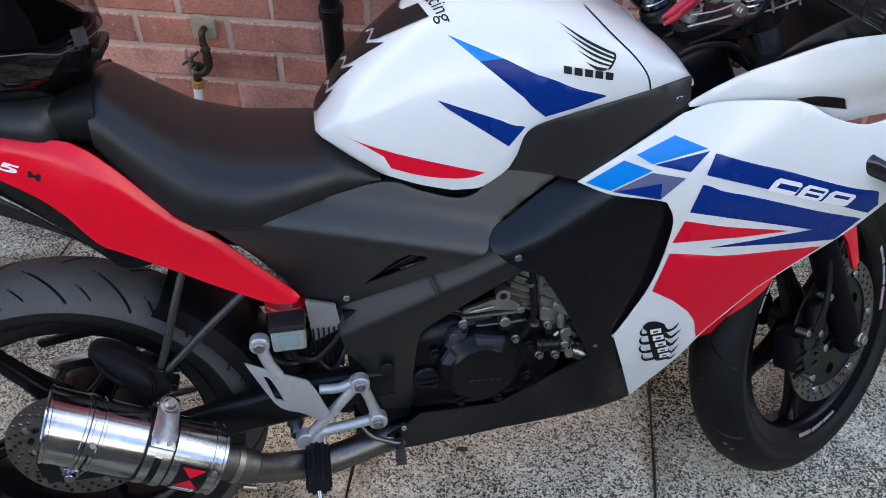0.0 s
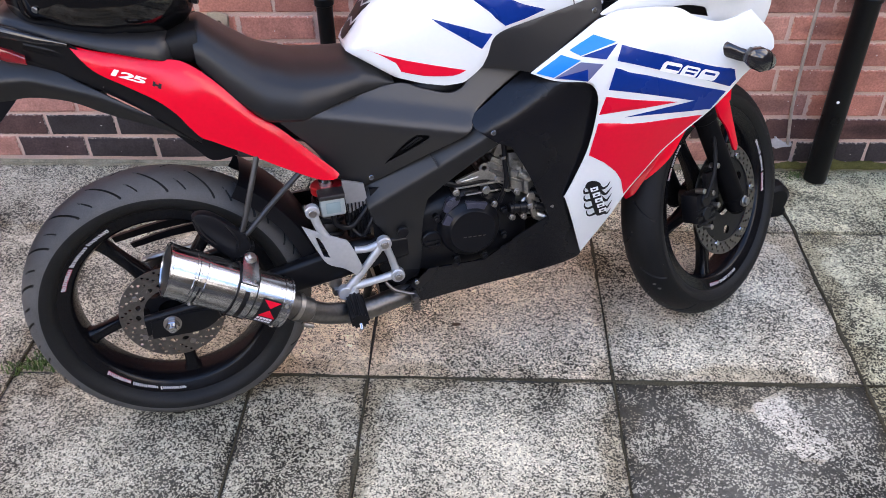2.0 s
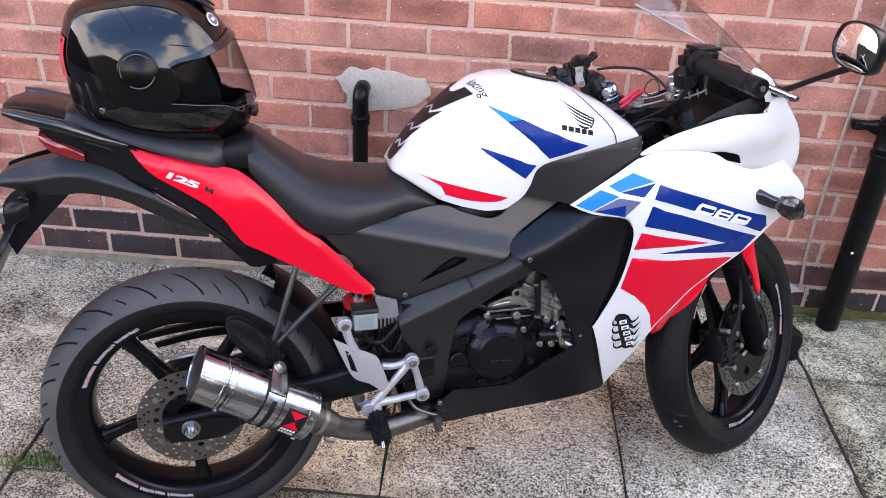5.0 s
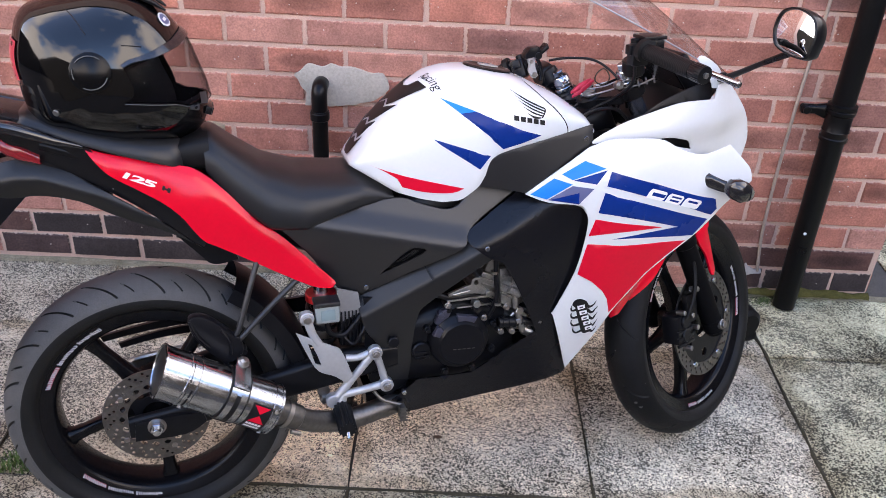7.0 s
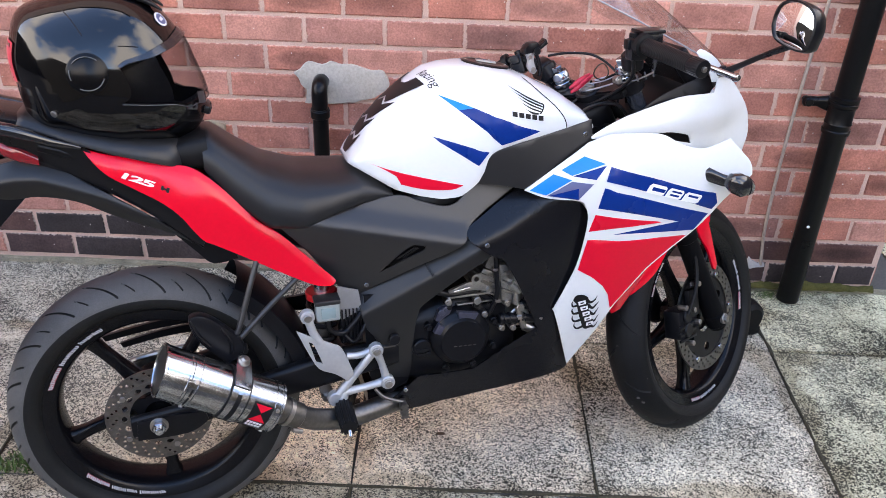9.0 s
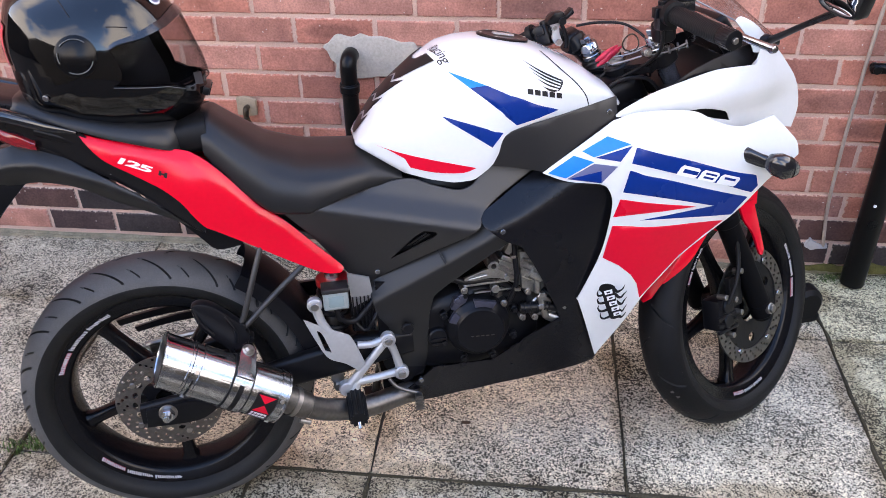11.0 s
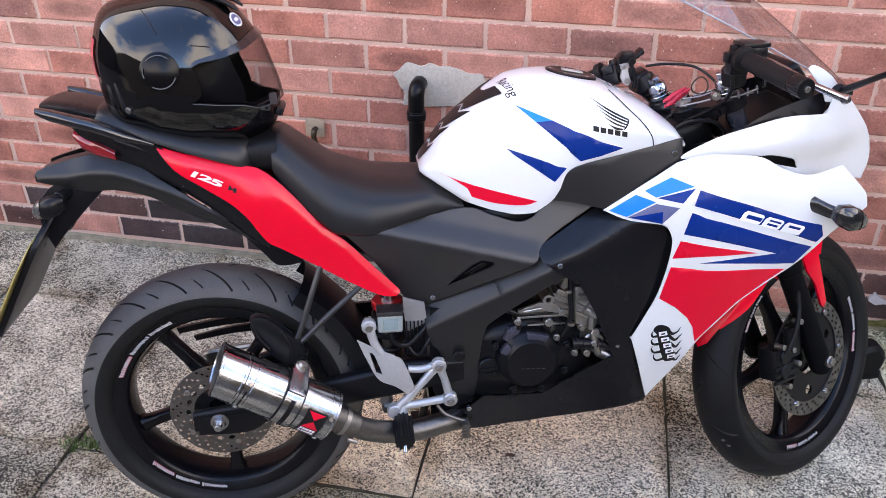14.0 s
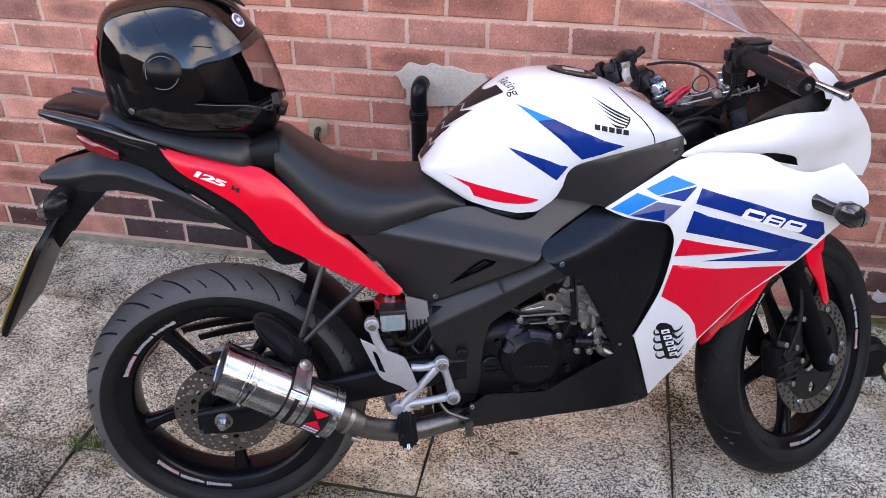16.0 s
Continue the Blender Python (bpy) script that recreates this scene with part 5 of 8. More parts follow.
FILMS = [
    ("light_stripe", SKYBLUE, [(0.799, 0.445), (0.848, 0.478), (0.885, 0.465), (0.832, 0.434)], "bright blue stripe"),
    ("light_stripe", SKYBLUE, [(0.864, 0.486), (0.913, 0.512), (0.954, 0.497), (0.885, 0.474)], "bright blue stripe"),
    ("navy_stripe", NAVY, [(0.887, 0.473), (0.956, 0.494), (0.933, 0.465)], "navy stripe"),
    ("slate_stripe", SLATE, [(0.834, 0.4325), (0.885, 0.462), (0.928, 0.456), (0.898, 0.4225)], "grey blue stripe"),
    ("navy_stripe", NAVY, [(0.964, 0.491), (1.213, 0.411), (1.222, 0.386), (1.211, 0.372), (0.954, 0.461)], "navy stripe"),
    ("navy_stripe", NAVY, [(0.951, 0.447), (1.205, 0.362), (1.179, 0.323), (0.979, 0.336), (1.134, 0.351), (0.940, 0.402)], "navy stripe"),
    ("red_stripe", DECAL_RED, [(0.936, 0.387), (1.096, 0.354), (0.925, 0.348)], "red stripe"),
    ("red_field", DECAL_RED, [(0.925, 0.328), (1.163, 0.311), (1.125, 0.280), (1.079, 0.238), (1.042, 0.190), (1.003, 0.141), (0.992, 0.180), (0.976, 0.205), (0.947, 0.232), (0.912, 0.254)], "red field"),
]
for name, material, ol, label in FILMS:
    for side, owner in zip((-1, 1), side_fairing):
        fit_on(name, sheet(ol, SIDE_REACH, side, 0.0042, step=0.015), material, owner, label)
fit_on("navy_stripe", sheet([(0.838, 0.433), (0.898, 0.4475), (0.898, 0.4235)], SIDE_REACH, -1, 0.0049, step=0.015), NAVY, side_fairing[0], "navy stripe")
# model mark: slanted white blocks
for x0, x1, cuts in ((0.0, 0.040, ((0.009, 0.041, 0.006, 0.013),)), (0.044, 0.080, ((0.053, 0.074, 0.004, 0.008), (0.053, 0.076, 0.0115, 0.0150))), (0.084, 0.124, ((0.093, 0.117, 0.010, 0.0145), (0.093, 0.106, -0.001, 0.0055)))):
    def mark(x, y):
        return (1.044 + x + 0.62 * y, 0.430 - 0.315 * x + y)

    outer = [mark(x0, 0.0), mark(x1 - 0.004, 0.0), mark(x1, 0.003), mark(x1, 0.016), mark(x1 - 0.004, 0.019), mark(x0 + 0.004, 0.019), mark(x0, 0.014)]
    gaps = [rounded([mark(a, c), mark(min(b, x1 - 0.0012), c), mark(min(b, x1 - 0.0012), d), mark(a, d)], 2, 30) for a, b, c, d in cuts if c > 0]
    fit_on("model_mark", sheet(outer, SIDE_REACH, -1, 0.0055, holes=gaps, step=0.008), WHITE_FILM, side_fairing[0], "white model mark")
# flame sticker
def tongue(points, wide):
    """A flame tongue that tapers along a bent line."""
    line = curve_points([(x, z, 0) for x, z in points], 5)
    left, right = [], []
    for k, p in enumerate(line):
        d = (line[min(k + 1, len(line) - 1)] - line[max(k - 1, 0)]).normalized()
        w = wide * (1 - 0.92 * k / (len(line) - 1)) * 0.5
        left.append((p.x - d.y * w, p.y + d.x * w))
        right.append((p.x + d.y * w, p.y - d.x * w))
    return left + right[::-1]


fit_on("flame_sticker", sheet(rounded([(0.911, 0.174), (0.916, 0.186), (0.930, 0.188), (0.944, 0.180), (0.946, 0.168), (0.951, 0.140), (0.962, 0.110), (0.965, 0.094), (0.947, 0.091), (0.936, 0.112), (0.926, 0.140), (0.919, 0.164)], 3, 80), SIDE_REACH, -1, 0.0044, step=0.01), INK, side_fairing[0], "black flame sticker")
for line, wide in (([(0.938, 0.178), (0.950, 0.166), (0.961, 0.171), (0.966, 0.182)], 0.010), ([(0.945, 0.160), (0.958, 0.150), (0.966, 0.158), (0.972, 0.166)], 0.009), ([(0.949, 0.142), (0.962, 0.132), (0.968, 0.140), (0.973, 0.149)], 0.009), ([(0.955, 0.122), (0.966, 0.112), (0.971, 0.120), (0.976, 0.130)], 0.008), ([(0.958, 0.104), (0.968, 0.094), (0.973, 0.100), (0.977, 0.109)], 0.008), ([(0.922, 0.160), (0.912, 0.158), (0.909, 0.166), (0.911, 0.173)], 0.007), ([(0.928, 0.140), (0.916, 0.138), (0.911, 0.146), (0.913, 0.153)], 0.008), ([(0.934, 0.120), (0.921, 0.116), (0.914, 0.124), (0.915, 0.133)], 0.008), ([(0.942, 0.100), (0.930, 0.094), (0.922, 0.101), (0.921, 0.112)], 0.008)):
    fit_on("flame_tongue", sheet(tongue(line, wide), SIDE_REACH, -1, 0.0046, step=0.01), INK, side_fairing[0])
for k in range(5):
    z, x = 0.170 - 0.0150 * k, 0.922 + 0.0064 * k
    fit_on("sticker_letter", sheet([(x, z), (x + 0.0165, z + 0.0035), (x + 0.0190, z - 0.0065), (x + 0.003, z - 0.0105)], SIDE_REACH, -1, 0.0053, step=0.01), WHITE_FILM, side_fairing[0])
    fit_on("sticker_slit", sheet([(x + 0.005, z - 0.003), (x + 0.0125, z - 0.001), (x + 0.0135, z - 0.0045), (x + 0.0065, z - 0.0066)], SIDE_REACH, -1, 0.0059, step=0.01), INK, side_fairing[0])
upper = panels("upper_fairing", rounded([(0.938, 0.541), (0.942, 0.549), (0.997, 0.575), (1.051, 0.592), (1.142, 0.612), (1.230, 0.613), (1.239, 0.629), (1.245, 0.641), (1.290, 0.643), (1.332, 0.600), (1.378, 0.545), (1.398, 0.490), (1.385, 0.445), (1.249, 0.480), (1.175, 0.490), (1.085, 0.531), (0.987, 0.540)]), UPPER_REACH, WHITE, "glossy white nose fairing", holes=[rounded([(1.087, 0.541), (1.119, 0.541), (1.163, 0.530), (1.177, 0.521), (1.186, 0.505), (1.133, 0.520)], 4)], step=0.015)
# Black sheet behind the opening stands for its shaded inside.
fit_on("duct", sheet(rounded([(1.05, 0.565), (1.24, 0.575), (1.34, 0.52), (1.35, 0.47), (1.20, 0.465), (1.05, 0.49)]), UPPER_REACH, -1, -0.028, 0.003), BLACK_PLASTIC, upper[0], "black sheet behind the opening for its shaded inside")
cover = panels("side_cover", rounded([(0.287, 0.406), (0.318, 0.413), (0.396, 0.424), (0.522, 0.445), (0.576, 0.429), (0.626, 0.414), (0.653, 0.418), (0.669, 0.430), (0.691, 0.453), (0.728, 0.455), (0.790, 0.441), (0.716, 0.397), (0.672, 0.364), (0.655, 0.337), (0.552, 0.283), (0.439, 0.218), (0.408, 0.235), (0.387, 0.264), (0.337, 0.344)]), COVER_REACH, CHARCOAL, "charcoal grained plastic side cover", holes=[rounded([(0.486, 0.279), (0.57, 0.330), (0.575, 0.342), (0.552, 0.347), (0.53, 0.330)], 3)], step=0.011)
# A black sheet closes each vent in place of the shade inside it.
for side, owner in zip((-1, 1), cover):
    fit_on("vent_backing", sheet(rounded([(0.47, 0.27), (0.585, 0.325), (0.59, 0.352), (0.54, 0.356), (0.50, 0.325)], 3), COVER_REACH, side, -0.016, 0.003), BLACK_PLASTIC, owner, "black sheet in place of the vent's shaded recess")
fit_on("vent_rib", sheet([(0.520, 0.307), (0.524, 0.306), (0.560, 0.335), (0.556, 0.337)], COVER_REACH, -1, -0.009, 0.003, step=0.01), CHARCOAL, cover[0])
fit_on("vent_rib", sheet([(0.532, 0.308), (0.536, 0.308), (0.566, 0.333), (0.562, 0.335)], COVER_REACH, -1, -0.009, 0.003, step=0.01), CHARCOAL, cover[0])
trim_panel = panels("tank_trim", rounded([(0.693, 0.462), (0.708, 0.503), (0.722, 0.527), (0.753, 0.541), (0.841, 0.560), (0.941, 0.580), (0.942, 0.537), (0.867, 0.495), (0.789, 0.447), (0.738, 0.458)]), TRIM_REACH, CHARCOAL, "charcoal plastic trim below the tank")
spar = panels("frame_spar", rounded([(0.436, 0.218), (0.639, 0.330), (0.663, 0.349), (0.701, 0.320), (0.735, 0.302), (0.709, 0.294), (0.585, 0.206), (0.563, 0.172), (0.554, 0.109), (0.550, 0.036), (0.540, -0.014), (0.510, -0.023), (0.492, 0.038), (0.475, 0.108), (0.454, 0.142), (0.443, 0.175)]), SPAR_RIDGE, SPAR_BLACK, "satin black frame spar cover", thick=0.012, lift=-0.002, step=0.006)
fit_on("spar_slot", sheet([(0.574, 0.301), (0.578, 0.3015), (0.593, 0.270), (0.590, 0.268)], SPAR_RIDGE, -1, 0.0105, 0.001, step=0.01), INK, spar[0], "thin dark slot")
inner = panels("inner_cowl", rounded([(0.790, 0.440), (0.840, 0.422), (0.906, 0.411), (0.923, 0.398), (0.934, 0.367), (0.922, 0.270), (0.882, 0.136), (0.893, 0.095), (0.937, -0.036), (0.893, -0.051), (0.631, -0.064), (0.544, -0.069), (0.435, -0.069), (0.504, -0.028), (0.559, 0.019), (0.690, 0.013), (0.786, 0.074), (0.839, 0.102), (0.783, 0.226), (0.745, 0.295), (0.713, 0.310), (0.671, 0.344), (0.665, 0.363), (0.716, 0.393)], 4, 30), INNER_REACH, INNER_BLACK, "black plastic inner and belly cowl", step=0.012)
tail = panels("tail_fairing", rounded([(-0.058, 0.595), (-0.020, 0.581), (0.041, 0.565), (0.102, 0.549), (0.138, 0.537), (0.183, 0.498), (0.242, 0.428), (0.284, 0.393), (0.336, 0.336), (0.386, 0.282), (0.388, 0.273), (0.379, 0.268), (0.345, 0.274), (0.279, 0.311), (0.225, 0.345), (0.162, 0.383), (0.139, 0.396), (0.120, 0.421), (0.103, 0.448), (0.074, 0.478), (0.025, 0.512), (-0.023, 0.547)]), TAIL_REACH, RED, "glossy red tail fairing", step=0.007)


def number_on_tail(x, y):
    px = x * 2.6 - 0.002
    pz = 0.5395 + y - 0.465 * px
    return Vector((px, -(TAIL_REACH(px, pz) + 0.0012), pz))


fit_on("number_mark", lettering("125", 0.0175, number_on_tail, 0.25, 0.0006, 0.86), WHITE_FILM, tail[0], "white lettering", 0)
fit_on("number_mark", sheet([(0.072, 0.5075), (0.075, 0.5155), (0.079, 0.5135), (0.078, 0.5105), (0.083, 0.5080), (0.084, 0.5110), (0.089, 0.5085), (0.086, 0.4995), (0.081, 0.5020), (0.082, 0.5045), (0.077, 0.5070), (0.076, 0.5050)], TAIL_REACH, -1, 0.0012, step=0.01), INK, tail[0])
for at, owner, reach in (((0.924, 0.552), trim_panel[0], TRIM_REACH), ((0.707, 0.333), inner[0], INNER_REACH), ((0.529, -0.011), inner[0], INNER_REACH), ((0.458, 0.246), cover[0], COVER_REACH)):
    fit_on("screw", joined(rod((at[0], -reach(*at) + 0.006, at[1]), (at[0], -reach(*at) - 0.004, at[1]), 0.0055, n=16)), CHROME, owner, "bright screw head")


# ---- frame, swingarm and what carries the wheels ----
fit_on("main_frame", slab_loft([(0.33, 0, 0.37, 0.06, 0.03), (0.45, 0, 0.36, 0.075, 0.07), (0.60, 0, 0.39, 0.088, 0.07), (0.72, 0, 0.43, 0.09, 0.07), (0.85, 0, 0.49, 0.09, 0.06), (0.95, 0, 0.53, 0.06, 0.05), (1.02, 0, 0.55, 0.04, 0.05)]), BLACK_METAL, bike, "black steel frame")
fit_on("pivot_plate", plate(rounded([(0.45, 0.22), (0.54, 0.23), (0.545, 0.0), (0.50, -0.03), (0.455, 0.02)], 4), -0.09, 0.09), BLACK_METAL, bike)
fit_on("subframe", joined(*[tube([(0.40, s * 0.075, 0.36), (0.22, s * 0.075, 0.47), (0.02, s * 0.072, 0.545), (-0.13, s * 0.06, 0.60)], 0.0125, 10) for s in (-1, 1)]), BLACK_METAL, bike)
fit_on("undertray", slab_loft([(-0.15, 0, 0.575, 0.055, 0.022), (-0.02, 0, 0.52, 0.07, 0.03), (0.12, 0, 0.455, 0.08, 0.035), (0.25, 0, 0.40, 0.085, 0.04), (0.36, 0, 0.36, 0.07, 0.04)]), BLACK_PLASTIC, bike)
swing = fit_on("swingarm", joined(*[slab_loft([(0.52, s * 0.085, 0.075, 0.018, 0.026), (0.40, s * 0.092, 0.068, 0.018, 0.038), (0.2, s * 0.098, 0.035, 0.015, 0.032), (0.06, s * 0.1, 0.006, 0.012, 0.027), (-0.055, s * 0.1, -0.006, 0.011, 0.023)], 14, 0.45) for s in (-1, 1)], rod((0.40, -0.09, 0.07), (0.40, 0.09, 0.07), 0.03)), BLACK_METAL, bike, "black steel swingarm")
fit_on("axle_plate", plate(rounded([(-0.046, -0.030), (0.055, -0.030), (0.10, -0.006), (0.095, 0.016), (0.03, 0.018), (-0.042, 0.012)], 4, 60), -0.118, -0.110, bevel=0.001), BLACK_METAL, swing)
fit_on("axle_washer", rod((0, -0.117, 0), (0, -0.121, 0), 0.019), STEEL, swing, "steel washer")
fit_on("axle_nut", joined(rod((0, -0.120, 0), (0, -0.134, 0), 0.0145, n=6), rod((0, -0.13, 0), (0, -0.145, 0), 0.008)), CHROME, swing, "bright axle nut")
fit_on("chain_guard", joined(plate(rounded([(-0.110, 0.121), (0.06, 0.147), (0.38, 0.160), (0.40, 0.12), (0.06, 0.127), (-0.105, 0.108)], 4, 40), 0.086, 0.096), plate(rounded([(-0.075, 0.099), (0.06, 0.122), (0.30, 0.118), (0.30, 0.095), (0.06, 0.104), (-0.070, 0.087)], 4, 40), 0.086, 0.094)), BLACK_PLASTIC, swing)
chain_line = [(0.50, 0.11), (0.0, 0.068), (-0.05, 0.045), (-0.068, 0.0), (-0.05, -0.045), (0.0, -0.066), (0.50, 0.03)]
fit_on("chain", tube([(x, 0.075, z) for x, z in chain_line], 0.007, 8), STEEL, bike, "dull steel drive chain")
fit_on("sprocket", plate([(r * math.cos(a), r * math.sin(a)) for k in range(84) for r, a in (((0.066 if k % 2 else 0.071), math.tau * k / 84),)], 0.072, 0.078, [circle(0.03, 20)]), STEEL, rear_wheel)
fit_on("rear_caliper", joined(box(0.075, 0.135, -0.105, -0.05, 0.045, 0.095, 0.01), rod((0.09, -0.11, 0.07), (0.09, -0.05, 0.07), 0.019)), BLACK_METAL, bike, "black brake caliper")
# inner mudguard over the front of the rear wheel
bm = bmesh.new()
rows = []
for k in range(25):
    a = radians(4 + 52 * k / 24)
    rows.append([bm.verts.new((r * math.cos(a), y, r * math.sin(a))) for y, r in ((-0.082, 0.300), (-0.082, 0.330), (-0.05, 0.343), (0, 0.347), (0.05, 0.343), (0.082, 0.330), (0.082, 0.300))])
for p, q in zip(rows, rows[1:]):
    for j in range(6):
        bm.faces.new((p[j], q[j], q[j + 1], p[j + 1]))
fit_on("inner_mudguard", bm, BLACK_PLASTIC, bike, "dusty black inner mudguard")
fit_on("mudguard_bracket", plate(rounded([(0.06, 0.43), (0.17, 0.40), (0.20, 0.335), (0.15, 0.33), (0.12, 0.36)], 4, 60), -0.07, 0.07), BLACK_PLASTIC, bike)

# ---- shock absorber ----
shock = fit_on("shock_absorber", joined(rod((0.368, -0.05, 0.29), (0.365, -0.05, 0.22), 0.012), rod((0.365, -0.05, 0.22), (0.355, -0.05, 0.0), 0.017)), STEEL, bike, "shock absorber with a red spring seat")
coil = [Vector((0.365 - 0.00012 * k, -0.05, 0.212 - 0.0017 * k)) + Vector((0.029 * math.cos(k * 0.33), 0.029 * math.sin(k * 0.33), 0)) for k in range(118)]
fit_on("spring", tube(coil, 0.0062, 8, 1), BLACK_METAL, shock, "dark coil spring")
fit_on("spring_seat", rod((0.365, -0.05, 0.213), (0.365, -0.05, 0.2315), 0.0345, n=28), RED_SPRING, shock, "red spring seat")
fit_on("top_collar", rod((0.365, -0.05, 0.222), (0.366, -0.05, 0.250), 0.0165, n=28), CHROME, shock)
fit_on("lower_mount", joined(rod((0.352, -0.10, 0.012), (0.352, -0.03, 0.012), 0.014), rod((0.352, -0.11, -0.006), (0.352, -0.06, -0.006), 0.010, n=6)), STEEL, shock)

# ---- brake fluid reservoir ----
LOWER = Matrix.Translation((0.001, 0, 0.016))
res = fit_on("fluid_reservoir", box(0.340, 0.391, -0.137, -0.10, 0.179, 0.221, 0.006, 3), RESERVOIR, bike, "milky plastic brake fluid reservoir", m=LOWER)
fit_on("reservoir_cap", joined(box(0.338, 0.393, -0.139, -0.098, 0.217, 0.228, 0.004)), CHARCOAL, res, "dark grey cap", m=LOWER)
fit_on("level_window", box(0.351, 0.381, -0.1384, -0.135, 0.187, 0.211, 0.0012), surf("pale_window", (0.20, 0.26, 0.265), 0.12, coat=0.5, var=0.05), res, m=LOWER)
fit_on("fluid_hose", tube([(0.365, -0.115, 0.182), (0.37, -0.11, 0.145), (0.40, -0.10, 0.13), (0.43, -0.095, 0.155), (0.45, -0.08, 0.175)], 0.006), BLACK_PLASTIC, res, m=LOWER)
fit_on("battery_lead", tube([(0.395, -0.09, 0.15), (0.42, -0.10, 0.12), (0.44, -0.105, 0.145), (0.455, -0.09, 0.17)], 0.004), BLACK_PLASTIC, bike)
regulator = fit_on("regulator", box(0.395, 0.445, -0.085, -0.05, 0.11, 0.20, 0.006), BLACK_METAL, bike, "finned black regulator")
for k in range(6):
    fit_on("cooling_fin", box(0.40 + 0.008 * k, 0.403 + 0.008 * k, -0.092, -0.08, 0.115, 0.195), BLACK_METAL, regulator)
fit_on("side_tray", plate(rounded([(0.395, 0.25), (0.44, 0.235), (0.445, 0.19), (0.40, 0.17)], 3, 40), -0.088, -0.082), surf("grey_tray", (0.20, 0.19, 0.185), 0.5, var=0.1), bike)

# ---- rider footrest ----
rest = fit_on("footrest_bracket", joined(
    tube([(0.464, -0.124, 0.108), (0.42, -0.126, 0.058), (0.372, -0.128, 0.006)], [0.010, 0.0085, 0.0105], 12),
    tube([(0.487, -0.122, 0.023), (0.44, -0.125, 0.018), (0.385, -0.128, 0.014)], [0.010, 0.0085, 0.010], 12),
    tube([(0.464, -0.124, 0.108), (0.476, -0.122, 0.07), (0.487, -0.122, 0.023)], [0.010, 0.008, 0.010], 12),
    tube([(0.464, -0.122, 0.108), (0.43, -0.122, 0.098), (0.40, -0.122, 0.10)], [0.009, 0.008, 0.008], 12),
    rod((0.464, -0.118, 0.108), (0.464, -0.137, 0.108), 0.0155, n=24), rod((0.487, -0.116, 0.023), (0.487, -0.135, 0.023), 0.0155, n=24), rod((0.368, -0.118, 0.004), (0.368, -0.138, 0.004), 0.016, n=24),
    tube([(0.39, -0.124, 0.02), (0.385, -0.13, 0.0), (0.384, -0.134, -0.012)], 0.012, 12)), ALLOY, bike, "silver alloy footrest bracket")
for x, z in ((0.464, 0.108), (0.487, 0.023)):
    fit_on("bracket_bolt", joined(rod((x, -0.134, z), (x, -0.142, z), 0.0085, n=20), rod((x, -0.140, z), (x, -0.1445, z), 0.0045, n=6)), STEEL, rest, "bright bolt")
fit_on("heel_guard", plate(rounded([(0.297, 0.186), (0.335, 0.163), (0.373, 0.143), (0.390, 0.128), (0.412, 0.065), (0.397, 0.048), (0.372, 0.070), (0.339, 0.088), (0.320, 0.125)], 4, 35), -0.141, -0.137, [rounded([(0.321, 0.156), (0.331, 0.147), (0.346, 0.101), (0.333, 0.107)], 3, 40)], 0.001), ALLOY, rest, "silver heel guard plate")
fit_on("guard_arm", joined(tube([(0.323, -0.132, 0.211), (0.332, -0.134, 0.175), (0.345, -0.136, 0.15)], [0.010, 0.009, 0.008], 12), rod((0.323, -0.12, 0.211), (0.323, -0.138, 0.211), 0.015, n=24)), ALLOY, rest)
fit_on("bracket_bolt", rod((0.323, -0.136, 0.211), (0.323, -0.144, 0.211), 0.0085, n=20), STEEL, rest)
peg_ring = [((0.0205 if k % 4 < 2 else 0.0168) * math.cos(math.tau * k / 48), (0.0205 if k % 4 < 2 else 0.0168) * math.sin(math.tau * k / 48)) for k in range(48)]
fit_on("footpeg", plate(peg_ring, 0.0, 0.076, bevel=0.002, m=along((0.384, -0.140, -0.012), (0.384, -0.216, -0.020))), BLACK_CLOTH, rest, "ribbed black rubber footpeg")
fit_on("peg_tip", rod((0.384, -0.214, -0.026), (0.384, -0.224, -0.036), 0.0045), CHROME, rest)
fit_on("brake_pedal", joined(tube([(0.46, -0.118, 0.004), (0.475, -0.126, -0.014), (0.50, -0.13, -0.026), (0.522, -0.132, -0.034)], 0.0042, 10), box(0.512, 0.526, -0.150, -0.120, -0.066, -0.030, 0.003), *[box(0.510, 0.528, -0.152, -0.149, -0.064 + 0.007 * k, -0.061 + 0.007 * k) for k in range(5)]), DULL_STEEL, bike, "dull ribbed brake pedal")

# ---- passenger footrest stays ----
stay = fit_on("passenger_stay", joined(tube([(0.238, -0.105, 0.352), (0.212, -0.125, 0.285), (0.186, -0.138, 0.215), (0.172, -0.14, 0.192)], 0.0060, 12), tube([(0.325, -0.105, 0.302), (0.25, -0.125, 0.245), (0.195, -0.138, 0.198), (0.176, -0.14, 0.182)], 0.0060, 12)), STAY_GREY, bike, "dark grey tubular passenger footrest stays")
fit_on("passenger_peg", plate(rounded([(0.088, 0.250), (0.105, 0.256), (0.132, 0.245), (0.173, 0.204), (0.190, 0.176), (0.186, 0.154), (0.152, 0.140), (0.116, 0.180), (0.095, 0.212)], 4, 45), -0.152, -0.126, bevel=0.007), BLACK_PLASTIC, stay, "folded black passenger footpeg")
